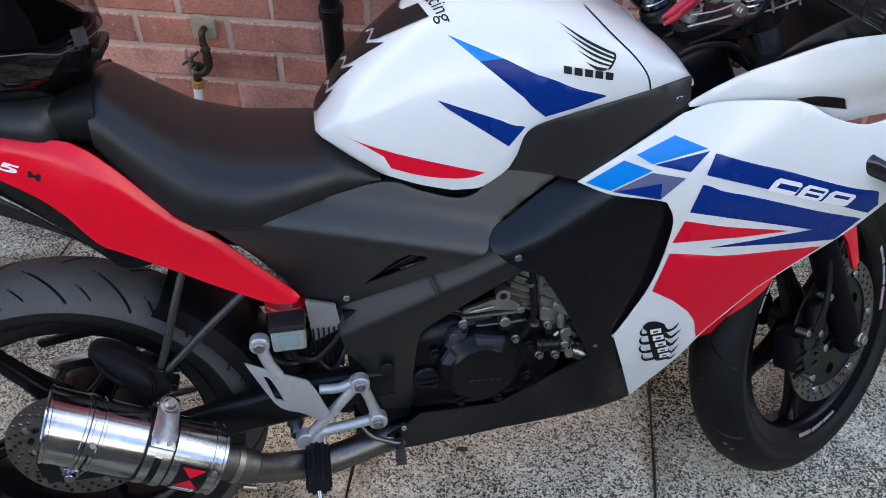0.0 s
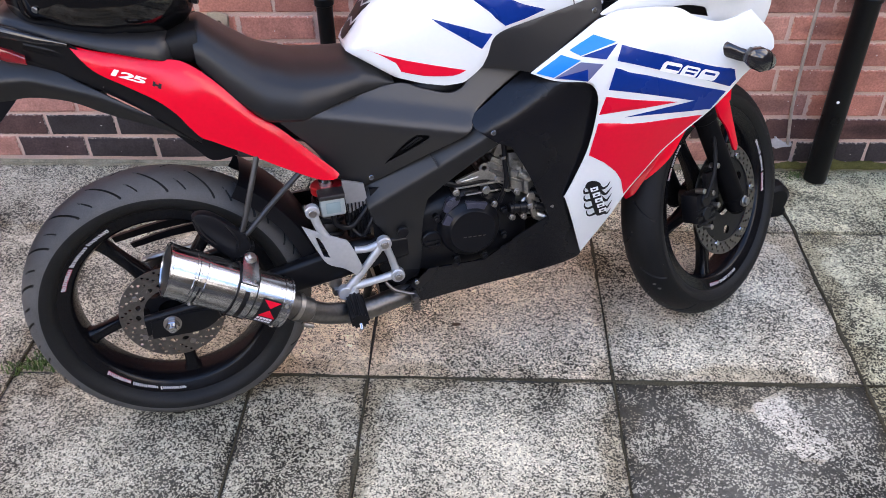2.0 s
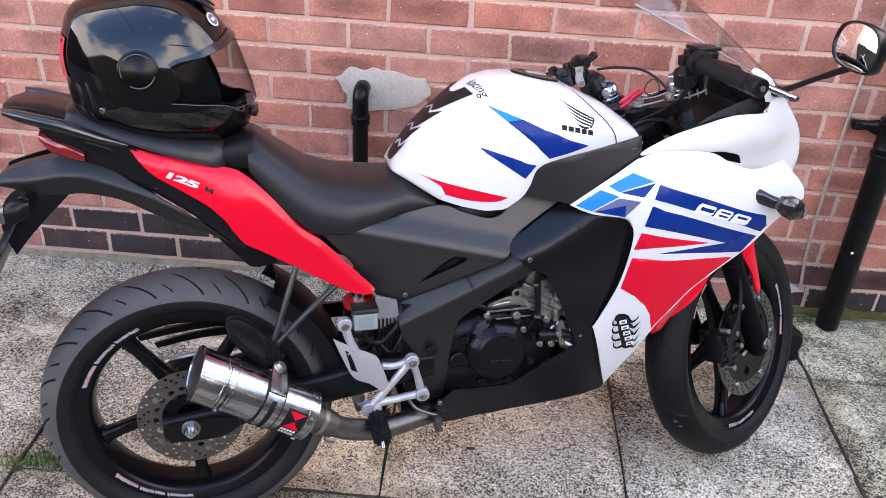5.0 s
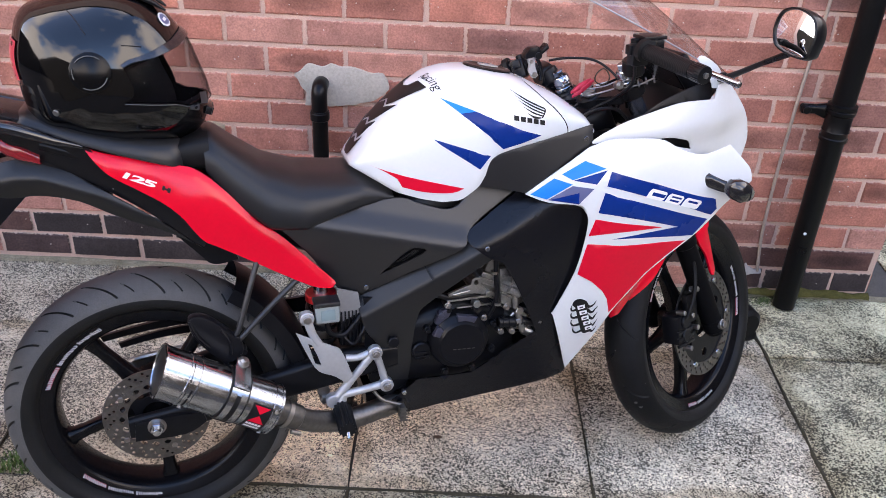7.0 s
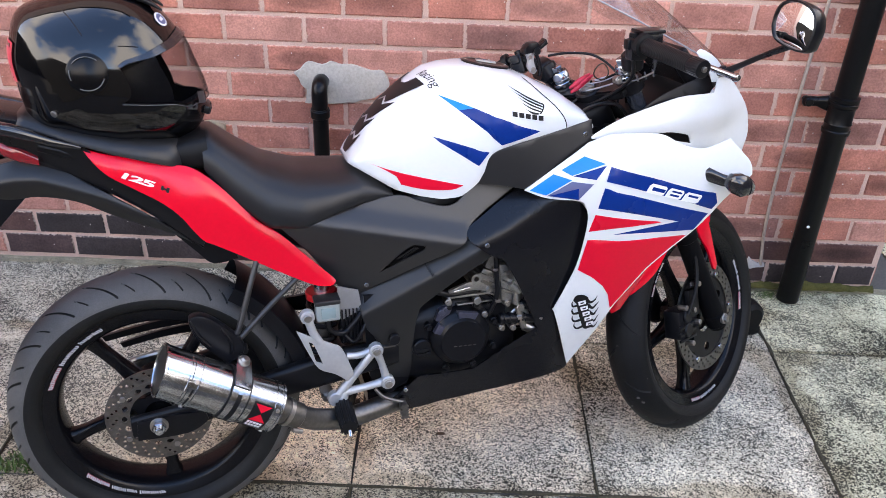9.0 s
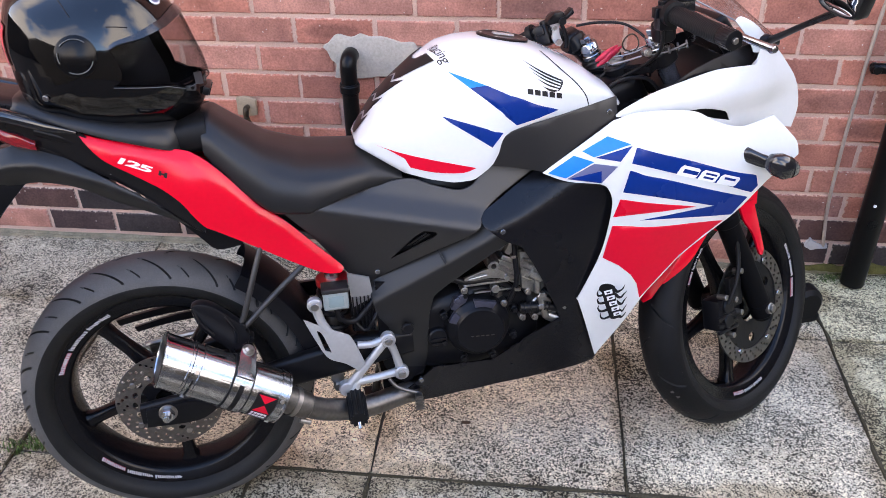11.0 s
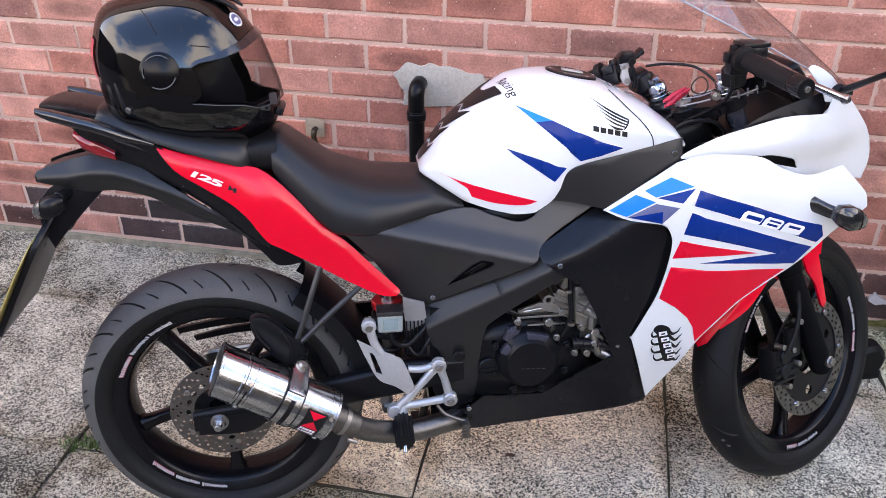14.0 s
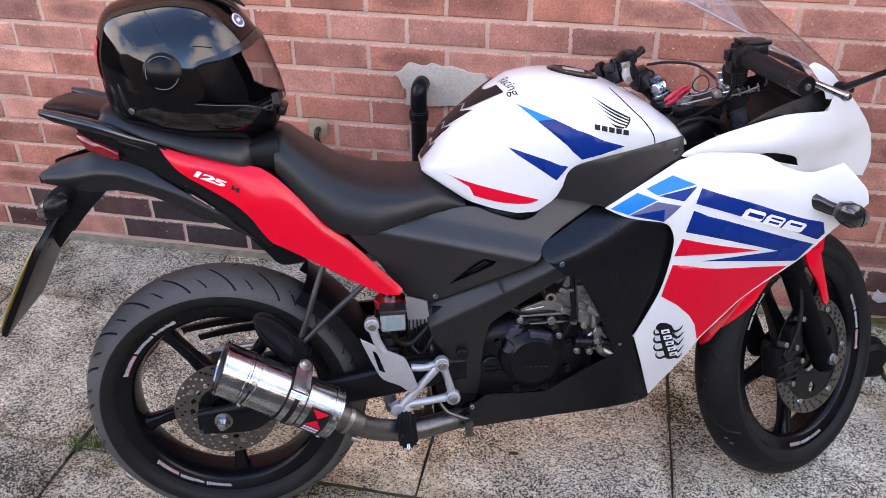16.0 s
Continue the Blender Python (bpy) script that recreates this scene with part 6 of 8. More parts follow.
fit_on("peg_ridge", joined(tube([(0.092, -0.150, 0.246), (0.104, -0.154, 0.214), (0.124, -0.154, 0.186)], 0.0035, 8), tube([(0.150, -0.152, 0.222), (0.166, -0.155, 0.190), (0.164, -0.154, 0.164)], 0.0030, 8)), BLACK_METAL, stay)
fit_on("stay_end", joined(rod((0.176, -0.150, 0.190), (0.176, -0.12, 0.190), 0.010), rod((0.190, -0.146, 0.160), (0.190, -0.12, 0.160), 0.007)), BLACK_METAL, stay)

# ---- exhaust ----
MA, MB = Vector((0.0188, -0.2110, 0.1870)), Vector((0.2350, -0.1860, 0.0430))
MUF = along(MA, MB)
ML = (MB - MA).length
SR = 0.0520


def slash(bm):
    """Cuts the outlet end a little aslant, its lower side shorter."""
    ax = (MB - MA).normalized()
    up = Vector((0, 0, 1)) - ax * ax.z
    up.normalize()
    for v in bm.verts:
        d = v.co - MA
        if d.dot(ax) < 0.014:
            v.co += ax * 0.17 * (SR - d.dot(up))
    return bm


silencer = fit_on("silencer", slash(spin([(SR - 0.0060, 0.006), (SR - 0.0030, 0.0), (SR, 0.0008), (SR, 0.012), (SR, 0.050), (SR, ML - 0.004), (SR - 0.0055, ML), (0.020, ML + 0.002)], 72, MUF)), CHROME, bike, "short polished steel silencer")
fit_on("outlet", slash(spin([(0.0, 0.10), (SR - 0.0125, 0.10), (SR - 0.0065, 0.004), (SR - 0.0040, 0.0025)], 48, MUF)), BLACK_METAL, silencer, "dark silencer outlet")
for y in (0.004, 0.057, 0.063, 0.079, ML - 0.019, ML - 0.004):
    fit_on("band", slash(spin([(SR - 0.0001, y - 0.003), (SR + 0.0017, y - 0.002), (SR + 0.0017, y + 0.002), (SR - 0.0001, y + 0.003)], 72, MUF, True)), CHROME, silencer)


def round_silencer(a, y, lift):
    """A place on the silencer's skin; a: degrees round it from its outer side, up positive."""
    r = SR + lift
    t = radians(a)
    ax = (MB - MA).normalized()
    out = Vector((0, -1, 0))
    out = (out - ax * out.dot(ax)).normalized()
    upw = out.cross(ax)
    if upw.z < 0:
        upw = -upw
    return MA + ax * y + r * (math.cos(t) * out + math.sin(t) * upw)


def skin_patch(a0, a1, y0, y1, lift, n=14, shape=None):
    bm = bmesh.new()
    rows = [[bm.verts.new(round_silencer(a0 + (a1 - a0) * i / n, y0 + (y1 - y0) * j / 4, lift)) for j in range(5)] for i in range(n + 1)]
    for p, q in zip(rows, rows[1:]):
        for j in range(4):
            bm.faces.new((p[j], p[j + 1], q[j + 1], q[j]))
    return bm


fit_on("hanger_strap", joined(*[spin([(SR + 0.0001, y0), (SR + 0.0034, y0), (SR + 0.0034, y1), (SR + 0.0001, y1)], 72, MUF, True) for y0, y1 in ((0.1430, 0.1560), (0.1660, 0.1790))]), CHROME, silencer, "polished hanger strap")
fit_on("strap_band", skin_patch(30, 150, 0.1430, 0.1790, 0.0032), CHROME, silencer)
fit_on("strap_slot", skin_patch(-60, 30, 0.1562, 0.1658, 0.0012), INK, silencer, "black strip between the straps")
for y0, y1 in ((0.1395, 0.1430), (0.1790, 0.1825)):
    fit_on("strap_seal", spin([(SR + 0.0001, y0), (SR + 0.0018, y0), (SR + 0.0018, y1), (SR + 0.0001, y1)], 72, MUF, True), INK, silencer, "black rubber edge of the strap")
SKIN = round_silencer(46, 0.1610, 0.0065)
BOLT = Vector((0.1853, -0.1760, 0.1538))
across = (MB - MA).normalized()
rise = (BOLT - SKIN).normalized()
face = rise.cross(across).normalized()
LUG = Matrix((across, face, across.cross(face))).transposed().to_4x4()
LUG.translation = SKIN
high = (BOLT - SKIN).length
lug_z = 1 if LUG.col[2].to_3d().dot(rise) > 0 else -1
lug_y = 1 if face.y < 0 else -1
fit_on("hanger_lug", plate(rounded([(-0.018, -0.002 * lug_z), (0.018, -0.002 * lug_z), (0.016, high * lug_z), (0.011, (high + 0.013) * lug_z), (0.0, (high + 0.017) * lug_z), (-0.011, (high + 0.013) * lug_z), (-0.016, high * lug_z)], 4, 30), -0.002, 0.002, bevel=0.0008, m=LUG), CHROME, silencer, "polished hanger lug")
out = face * lug_y
fit_on("hanger_bolt", joined(rod(BOLT, BOLT + out * 0.006, 0.0135, 0.0120, 24), rod(BOLT + out * 0.005, BOLT + out * 0.012, 0.0095, 0.0070, 20), rod(BOLT - out * 0.03, BOLT, 0.008, n=16)), STEEL, silencer, "bright dome bolt")
for s in (-1, 1):
    p0 = SKIN + rise * 0.006 + across * 0.008 * s
    fit_on("rivet", rod(p0, p0 + out * 0.0045, 0.0028, n=12), STEEL, silencer)
for a, y in ((28, 0.0710), (-52, 0.0710), (22, ML - 0.013), (-60, ML - 0.013)):
    p0 = round_silencer(a, y, 0.0)
    fit_on("rivet", rod(p0, round_silencer(a, y, 0.0035), 0.0042, n=14), STEEL, silencer)
for a0, a1 in ((-38, -12), (-8, 10)):
    fit_on("clip_slot", skin_patch(a0, a1, 0.0680, 0.0715, 0.0008, 8), INK, silencer)
fit_on("badge", skin_patch(-46, 28, 0.1960, 0.2380, 0.0010), INK, silencer, "black badge with a red hourglass shape")
for s in (0, 1):
    bm = bmesh.new()
    far = 24 if s else -16
    span = [(far, 0.1990), (far, 0.2350), (5 + (2 if s else -2), 0.2175), (5 + (2 if s else -2), 0.2165)]
    v = [bm.verts.new(round_silencer(a, y, 0.0019)) for a, y in span]
    bm.faces.new(v)
    fit_on("badge_mark", bm, DECAL_RED, silencer, "red triangle")
for k in range(5):
    fit_on("badge_bar", skin_patch(-26, -19, 0.2000 + 0.0068 * k, 0.2054 + 0.0068 * k, 0.0018, 3), WHITE_FILM, silencer)
    fit_on("badge_bar", skin_patch(-36, -29, 0.2000 + 0.0068 * k, 0.2054 + 0.0068 * k, 0.0018, 3), WHITE_FILM, silencer)
pipe = fit_on("exhaust_pipe", tube([(0.228, -0.187, 0.048), (0.264, -0.182, 0.021), (0.302, -0.168, -0.009), (0.34, -0.148, -0.033), (0.40, -0.130, -0.050), (0.48, -0.105, -0.050), (0.58, -0.07, -0.050), (0.72, -0.02, -0.03)], 0.0235, 24, 10), DULL_STEEL, bike, "brushed steel exhaust pipe")
fit_on("link_sleeve", rod((0.231, -0.1865, 0.0455), (0.286, -0.176, 0.004), 0.0285, 0.0275, 32), DULL_STEEL, pipe, "stained steel sleeve")
fit_on("sleeve_clamp", joined(spin([(0.028, 0.03), (0.0305, 0.03), (0.0305, 0.04), (0.028, 0.04)], 32, along((0.231, -0.1865, 0.0455), (0.286, -0.176, 0.004)), True), rod((0.266, -0.200, -0.010), (0.286, -0.196, -0.022), 0.005)), STEEL, pipe)

# ---- engine ----
engine = fit_on("engine", joined(slab_loft([(0.50, 0, 0.07, 0.085, 0.07), (0.56, 0, 0.08, 0.098, 0.10), (0.66, 0, 0.09, 0.104, 0.115), (0.75, 0, 0.09, 0.100, 0.10), (0.80, 0, 0.085, 0.08, 0.06)], 20, 0.5), box(0.58, 0.78, -0.09, 0.09, -0.045, 0.02, 0.02)), BLACK_METAL, bike, "black engine case with grey alloy fittings")
fit_on("clutch_cover", spin([(0.071, -0.098), (0.069, -0.112), (0.063, -0.124), (0.0555, -0.128), (0.053, -0.134), (0.050, -0.138), (0.0, -0.139)], 64, Matrix.Translation((0.660, 0, 0.101))), BLACK_METAL, engine, "round black clutch cover")
WORN_ALLOY = surf("worn_black_alloy", (0.075, 0.075, 0.105), 0.35, metal=0.5, var=0.2)
for a, w in ((radians(78), 0.36), (radians(148), 0.18)):
    fit_on("cover_boss", plate([(0.053 * math.cos(a - w), 0.053 * math.sin(a - w)), (0.071 * math.cos(a - w), 0.071 * math.sin(a - w)), (0.071 * math.cos(a + w), 0.071 * math.sin(a + w)), (0.053 * math.cos(a + w), 0.053 * math.sin(a + w))], -0.131, -0.118, bevel=0.002, m=Matrix.Translation((0.660, 0, 0.101))), WORN_ALLOY, engine)
fit_on("cam_cover", plate(rounded([(0.752, 0.262), (0.772, 0.262), (0.790, 0.225), (0.812, 0.176), (0.790, 0.160), (0.757, 0.176)], 3, 40), -0.112, -0.095, bevel=0.004), ENGINE_GREY, engine, "silver cam cover")
for x0, z0, x1, z1 in ((0.757, 0.225, 0.785, 0.208), (0.757, 0.205, 0.795, 0.184), (0.760, 0.245, 0.778, 0.240)):
    fit_on("cover_rib", rod((x0, -0.112, z0), (x1, -0.112, z1), 0.0035, n=10), ENGINE_GREY, engine)
pump_body = fit_on("pump_body", joined(rod((0.750, -0.118, 0.134), (0.812, -0.118, 0.128), 0.0120, n=20), *[rod((0.758 + 0.014 * k, -0.118, 0.1332 - 0.0014 * k), (0.762 + 0.014 * k, -0.118, 0.1328 - 0.0014 * k), 0.0142, n=20) for k in range(4)]), BLACK_METAL, engine)
fit_on("pump_union", joined(rod((0.812, -0.118, 0.128), (0.838, -0.118, 0.120), 0.009, n=16), rod((0.832, -0.118, 0.122), (0.842, -0.118, 0.119), 0.011, n=6)), BLACK_METAL, pump_body)
fit_on("pump_stub", joined(rod((0.792, -0.122, 0.162), (0.806, -0.126, 0.108), 0.0075, n=14), rod((0.796, -0.122, 0.140), (0.798, -0.124, 0.130), 0.011, n=6)), STEEL, pump_body)
fit_on("cover_word", joined(*[box(0.638 + 0.011 * k, 0.645 + 0.011 * k, -0.1396, -0.1385, 0.091 - 0.0006 * k, 0.0925 - 0.0006 * k) for k in range(5)]), DULL_STEEL, engine)
for a in range(20, 380, 45):
    p = (0.663 + 0.083 * math.cos(radians(a)), 0.099 + 0.083 * math.sin(radians(a)))
    fit_on("case_bolt", joined(rod((p[0], -0.09, p[1]), (p[0], -0.112, p[1]), 0.0085, n=12), rod((p[0], -0.110, p[1]), (p[0], -0.118, p[1]), 0.006, n=6)), BLACK_METAL, engine)
CYL = along((0.745, -0.02, 0.15), (0.815, -0.02, 0.29))
barrel = fit_on("cylinder", box(-0.056, 0.056, 0, 0.075, -0.058, 0.058, 0.004), ENGINE_GREY, engine, "grey cast cylinder", m=CYL)
for k in range(6):
    fit_on("fin", box(-0.062, 0.062, 0.012 * k, 0.012 * k + 0.004, -0.065, 0.065, 0.0015), ENGINE_GREY, engine, m=CYL)
fit_on("cylinder_head", joined(box(-0.06, 0.06, 0.076, 0.15, -0.06, 0.06, 0.012), rod((-0.05, 0.10, 0.05), (-0.05, 0.15, 0.078), 0.022), rod((0.03, 0.09, 0.058), (0.03, 0.09, 0.076), 0.018)), ENGINE_GREY, engine, "grey cast cylinder head", m=CYL)
fit_on("lever_arm", joined(plate(rounded([(0.632, 0.221), (0.660, 0.230), (0.680, 0.236), (0.706, 0.233), (0.724, 0.216), (0.722, 0.208), (0.690, 0.215), (0.660, 0.214), (0.633, 0.215)], 3, 40), -0.122, -0.114, bevel=0.001), spin([(0.0060, -0.126), (0.0115, -0.126), (0.0115, -0.112), (0.0060, -0.112)], 24, Matrix.Translation((0.694, 0, 0.243)), True), plate(rounded([(0.684, 0.233), (0.704, 0.232), (0.700, 0.237), (0.688, 0.237)], 2, 50), -0.123, -0.113), rod((0.722, -0.112, 0.213), (0.722, -0.128, 0.213), 0.0060, n=12), rod((0.642, -0.123, 0.219), (0.680, -0.123, 0.224), 0.0028, n=8)), ENGINE_GREY, engine, "silver bracket with a round eye")
fit_on("coolant_hose", tube([(0.738, -0.125, 0.30), (0.739, -0.128, 0.25), (0.742, -0.126, 0.20), (0.73, -0.11, 0.15)], 0.0055, 10), BLACK_PLASTIC, engine)
fit_on("breather_hose", tube([(0.80, -0.10, 0.16), (0.835, -0.115, 0.145), (0.85, -0.115, 0.11), (0.83, -0.10, 0.09)], 0.010, 12), BLACK_PLASTIC, engine)
fit_on("water_pump", joined(rod((0.80, -0.06, 0.13), (0.80, -0.115, 0.13), 0.028, 0.024, 28), rod((0.815, -0.10, 0.10), (0.85, -0.11, 0.085), 0.013)), ENGINE_GREY, engine)
fit_on("thermostat", joined(rod((0.775, -0.115, 0.215), (0.80, -0.12, 0.20), 0.012), rod((0.79, -0.115, 0.235), (0.79, -0.118, 0.165), 0.0075), rod((0.797, -0.12, 0.16), (0.797, -0.13, 0.16), 0.01, n=6)), ENGINE_GREY, engine)
for x, z in ((0.717, 0.148), (0.758, 0.108), (0.633, 0.190), (0.770, 0.168), (0.785, 0.105)):
    fit_on("engine_bolt", joined(rod((x, -0.085, z), (x, -0.116, z), 0.0078, n=14), rod((x, -0.115, z), (x, -0.122, z), 0.0055, n=6)), STEEL, engine)
coil_line = [(0.806 + 0.0011 * k, -0.118 + 0.0055 * math.cos(k * 1.15), 0.119 + 0.0055 * math.sin(k * 1.15)) for k in range(34)]
fit_on("return_spring", tube(coil_line, 0.0012, 6, 2), STEEL, engine, "small steel return spring")
for x, z, lean in ((0.736, 0.262, 0.0), (0.744, 0.185, 0.1), (0.845, 0.128, 0.7)):
    fit_on("hose_clip", spin([(0.0062, -0.003), (0.0078, -0.003), (0.0078, 0.003), (0.0062, 0.003)], 18, along((x, -0.126, z), (x + lean, -0.126, z + 1)), True), STEEL, engine)
fit_on("side_casting", joined(plate(rounded([(0.602, 0.150), (0.612, 0.178), (0.628, 0.182), (0.640, 0.172), (0.622, 0.140)], 3, 40), -0.117, -0.104, bevel=0.002), rod((0.616, -0.104, 0.171), (0.616, -0.123, 0.171), 0.0075, n=12)), WORN_ALLOY, engine)
fit_on("shelf_rib", joined(box(0.632, 0.728, -0.112, -0.098, 0.196, 0.201, 0.0015), box(0.655, 0.736, -0.110, -0.098, 0.176, 0.180, 0.0015), rod((0.699, -0.100, 0.186), (0.699, -0.120, 0.186), 0.009, n=14)), ENGINE_GREY, engine)
fit_on("oil_filler", joined(rod((0.573, -0.09, 0.082), (0.573, -0.112, 0.082), 0.022, n=24), box(0.556, 0.590, -0.116, -0.110, 0.078, 0.084, 0.001), box(0.558, 0.588, -0.116, -0.110, 0.070, 0.073, 0.001)), BLACK_METAL, engine, "black oil filler plug")
fit_on("starter_pipe", tube([(0.60, -0.10, 0.22), (0.64, -0.105, 0.205), (0.70, -0.10, 0.20), (0.74, -0.10, 0.17)], 0.008, 10), BLACK_METAL, engine)
fit_on("plug_cover", rod((0.509, -0.108, 0.118), (0.509, -0.119, 0.118), 0.0125, n=24), BLACK_PLASTIC, bike, "small round plug")
fit_on("radiator", joined(box(0.90, 0.925, -0.12, 0.12, 0.16, 0.42, 0.004), *[box(0.897, 0.901, -0.115, 0.115, 0.17 + 0.012 * k, 0.174 + 0.012 * k) for k in range(20)]), BLACK_METAL, bike, "black radiator")
fit_on("radiator_hose", tube([(0.90, -0.10, 0.38), (0.87, -0.125, 0.36), (0.85, -0.12, 0.30), (0.83, -0.10, 0.25)], 0.013, 14), BLACK_PLASTIC, bike)
fit_on("belly_pan", slab_loft([(0.45, 0, -0.045, 0.075, 0.02), (0.62, 0, -0.045, 0.085, 0.025), (0.80, 0, -0.03, 0.085, 0.03), (0.92, 0, -0.015, 0.06, 0.03)], 16, 0.5), BLACK_PLASTIC, bike)
fit_on("side_stand", joined(tube([(0.48, 0.10, 0.0), (0.47, 0.15, -0.10), (0.45, 0.215, -0.245)], 0.011, 12), box(0.42, 0.48, 0.195, 0.245, -0.262, -0.248, 0.004)), BLACK_METAL, bike, "black side stand, folded out")

# ---- tail end ----
under = spline([(-0.24, 0.66, 0.075), (-0.055, 0.60, 0.09), (0.10, 0.44, 0.104), (0.13, 0.39, 0.105), (0.0, 0.49, 0.078), (-0.08, 0.54, 0.066), (-0.14, 0.575, 0.058), (-0.19, 0.61, 0.066)])
panels("tail_cowl", rounded([(-0.215, 0.652), (-0.16, 0.636), (-0.055, 0.600), (-0.022, 0.550), (0.028, 0.512), (0.076, 0.477), (0.105, 0.446), (0.122, 0.42), (0.140, 0.394), (0.135, 0.380), (0.06, 0.443), (-0.007, 0.490), (-0.08, 0.538), (-0.137, 0.572), (-0.152, 0.590), (-0.19, 0.61)], 4, 50), under, BLACK_PLASTIC, "black plastic tail cowl", lift=-0.001)


GUSSET = [(-0.166, 0.506), (-0.244, 0.429), (-0.283, 0.384), (-0.300, 0.440), (-0.285, 0.495), (-0.241, 0.520)]


def GUARD_REACH(x, z):
    """The mudguard's side: its upper face leans in, its lower face turns under."""
    ridge_z = float(np.interp(x, [-0.30, -0.23, -0.187, -0.141, -0.099, -0.03, 0.07, 0.12], [0.527, 0.529, 0.537, 0.535, 0.520, 0.492, 0.435, 0.398]))
    ridge_y = float(np.interp(x, [-0.30, -0.2, -0.05, 0.12], [0.050, 0.066, 0.080, 0.100]))
    return ridge_y + 0.005 - math.hypot((0.75 if z > ridge_z else 0.55) * (z - ridge_z), 0.005)


panels("mudguard_side", rounded([(-0.293, 0.537), (-0.279, 0.546), (-0.194, 0.569), (-0.137, 0.570), (-0.08, 0.536), (-0.007, 0.488), (0.06, 0.441), (0.135, 0.376), (0.104, 0.398), (0.062, 0.418), (-0.021, 0.452), (-0.082, 0.486), (-0.15, 0.500), (-0.195, 0.497), (-0.236, 0.507), (-0.286, 0.520)], 4, 50), GUARD_REACH, SPAR_BLACK, "charcoal plastic mudguard side", step=0.008)
for s in (-1, 1):
    fit_on("grab_rail", slab_loft([(-0.250, s * 0.098, 0.668, 0.008, 0.006), (-0.225, s * 0.100, 0.660, 0.013, 0.0105), (-0.16, s * 0.100, 0.640, 0.015, 0.012), (-0.10, s * 0.096, 0.614, 0.012, 0.009), (-0.055, s * 0.088, 0.596, 0.006, 0.004)], 16, 0.7), GLOSS_BLACK, bike, "black passenger grab rail")
fit_on("tail_top", slab_loft([(-0.262, 0, 0.662, 0.045, 0.008), (-0.24, 0, 0.662, 0.058, 0.014), (-0.20, 0, 0.652, 0.066, 0.018), (-0.14, 0, 0.632, 0.07, 0.022)], 20, 0.55), BLACK_PLASTIC, bike)
fit_on("tail_light", slab_loft([(-0.212, 0, 0.606, 0.045, 0.010), (-0.195, 0, 0.597, 0.060, 0.021), (-0.168, 0, 0.586, 0.069, 0.023), (-0.135, 0, 0.570, 0.068, 0.014)], 20, 0.7), LAMP_RED, bike, "dark red tail light lens")
guard = fit_on("rear_mudguard", slab_loft([(-0.03, 0, 0.475, 0.05, 0.014), (-0.13, 0, 0.535, 0.046, 0.026), (-0.20, 0, 0.535, 0.042, 0.028), (-0.26, 0, 0.530, 0.040, 0.020), (-0.288, 0, 0.529, 0.036, 0.010)], 20, 0.6), CHARCOAL, bike, "black plastic rear mudguard")
HOLD = along((-0.235, 0, 0.525), (-0.405, 0, 0.222))
fit_on("plate_holder", joined(plate(rounded([(-0.04, 0.0), (0.04, 0.0), (0.07, 0.08), (0.108, 0.14), (0.108, 0.342), (-0.108, 0.342), (-0.108, 0.14), (-0.07, 0.08)], 4, 35), -0.006, 0.006, bevel=0.002, m=HOLD @ Matrix.Rotation(radians(-90), 4, "X") @ FLIP @ Matrix.Rotation(0, 4, "Y")), slab_loft([(-0.22, 0, 0.50, 0.04, 0.02), (-0.25, 0, 0.46, 0.05, 0.03), (-0.29, 0, 0.41, 0.045, 0.02)], 14, 0.6)), BLACK_PLASTIC, guard)
plate_pose = HOLD @ Matrix.Rotation(radians(-90), 4, "X") @ FLIP
number_plate = fit_on("number_plate", plate(rounded([(-0.11, 0.135), (0.11, 0.135), (0.11, 0.335), (-0.11, 0.335)], 3, 95), 0.008, 0.0105, m=plate_pose), PLATE_YELLOW, bike, "yellow rear number plate")
for z in (0.17, 0.255):
    for k in range(4):
        fit_on("plate_bar", plate([(-0.088 + 0.046 * k, z), (-0.05 + 0.046 * k, z), (-0.05 + 0.046 * k, z + 0.055), (-0.088 + 0.046 * k, z + 0.055)], 0.0105, 0.0113, m=plate_pose), INK, number_plate)
for s in (-1, 1):
    ind = fit_on("rear_indicator", joined(rod((-0.235, s * 0.03, 0.50), (-0.25, s * 0.075, 0.495), 0.012), slab_loft([(-0.280, s * 0.084, 0.478, 0.014, 0.018), (-0.268, s * 0.085, 0.481, 0.018, 0.022), (-0.252, s * 0.084, 0.485, 0.017, 0.020), (-0.238, s * 0.078, 0.488, 0.010, 0.012)], 16, 0.85)), BLACK_PLASTIC, bike, "black rear indicator")
    fit_on("lens", slab_loft([(-0.297, s * 0.083, 0.474, 0.005, 0.007), (-0.291, s * 0.084, 0.476, 0.012, 0.015), (-0.279, s * 0.0845, 0.479, 0.0155, 0.0195)], 16, 0.85), surf("grey_lens", (0.06, 0.058, 0.055), 0.2, coat=0.3, var=0.1), ind, "clear grey lens")

for s in (-1, 1):
    fit_on("holder_gusset", plate(rounded(GUSSET, 3, 60), s * 0.046 - 0.004, s * 0.046 + 0.004, bevel=0.0015), BLACK_PLASTIC, guard, "black side gusset of the plate holder")
fit_on("number_lamp", box(-0.296, -0.27, -0.045, 0.045, 0.518, 0.536, 0.004), LAMP_SMOKE, guard, "dark rear reflector")

# ---- front end, turned with the handlebar ----
def leg_at(s, y):
    return FRONT_AXLE + AXIS * s + Vector((0, y, 0))


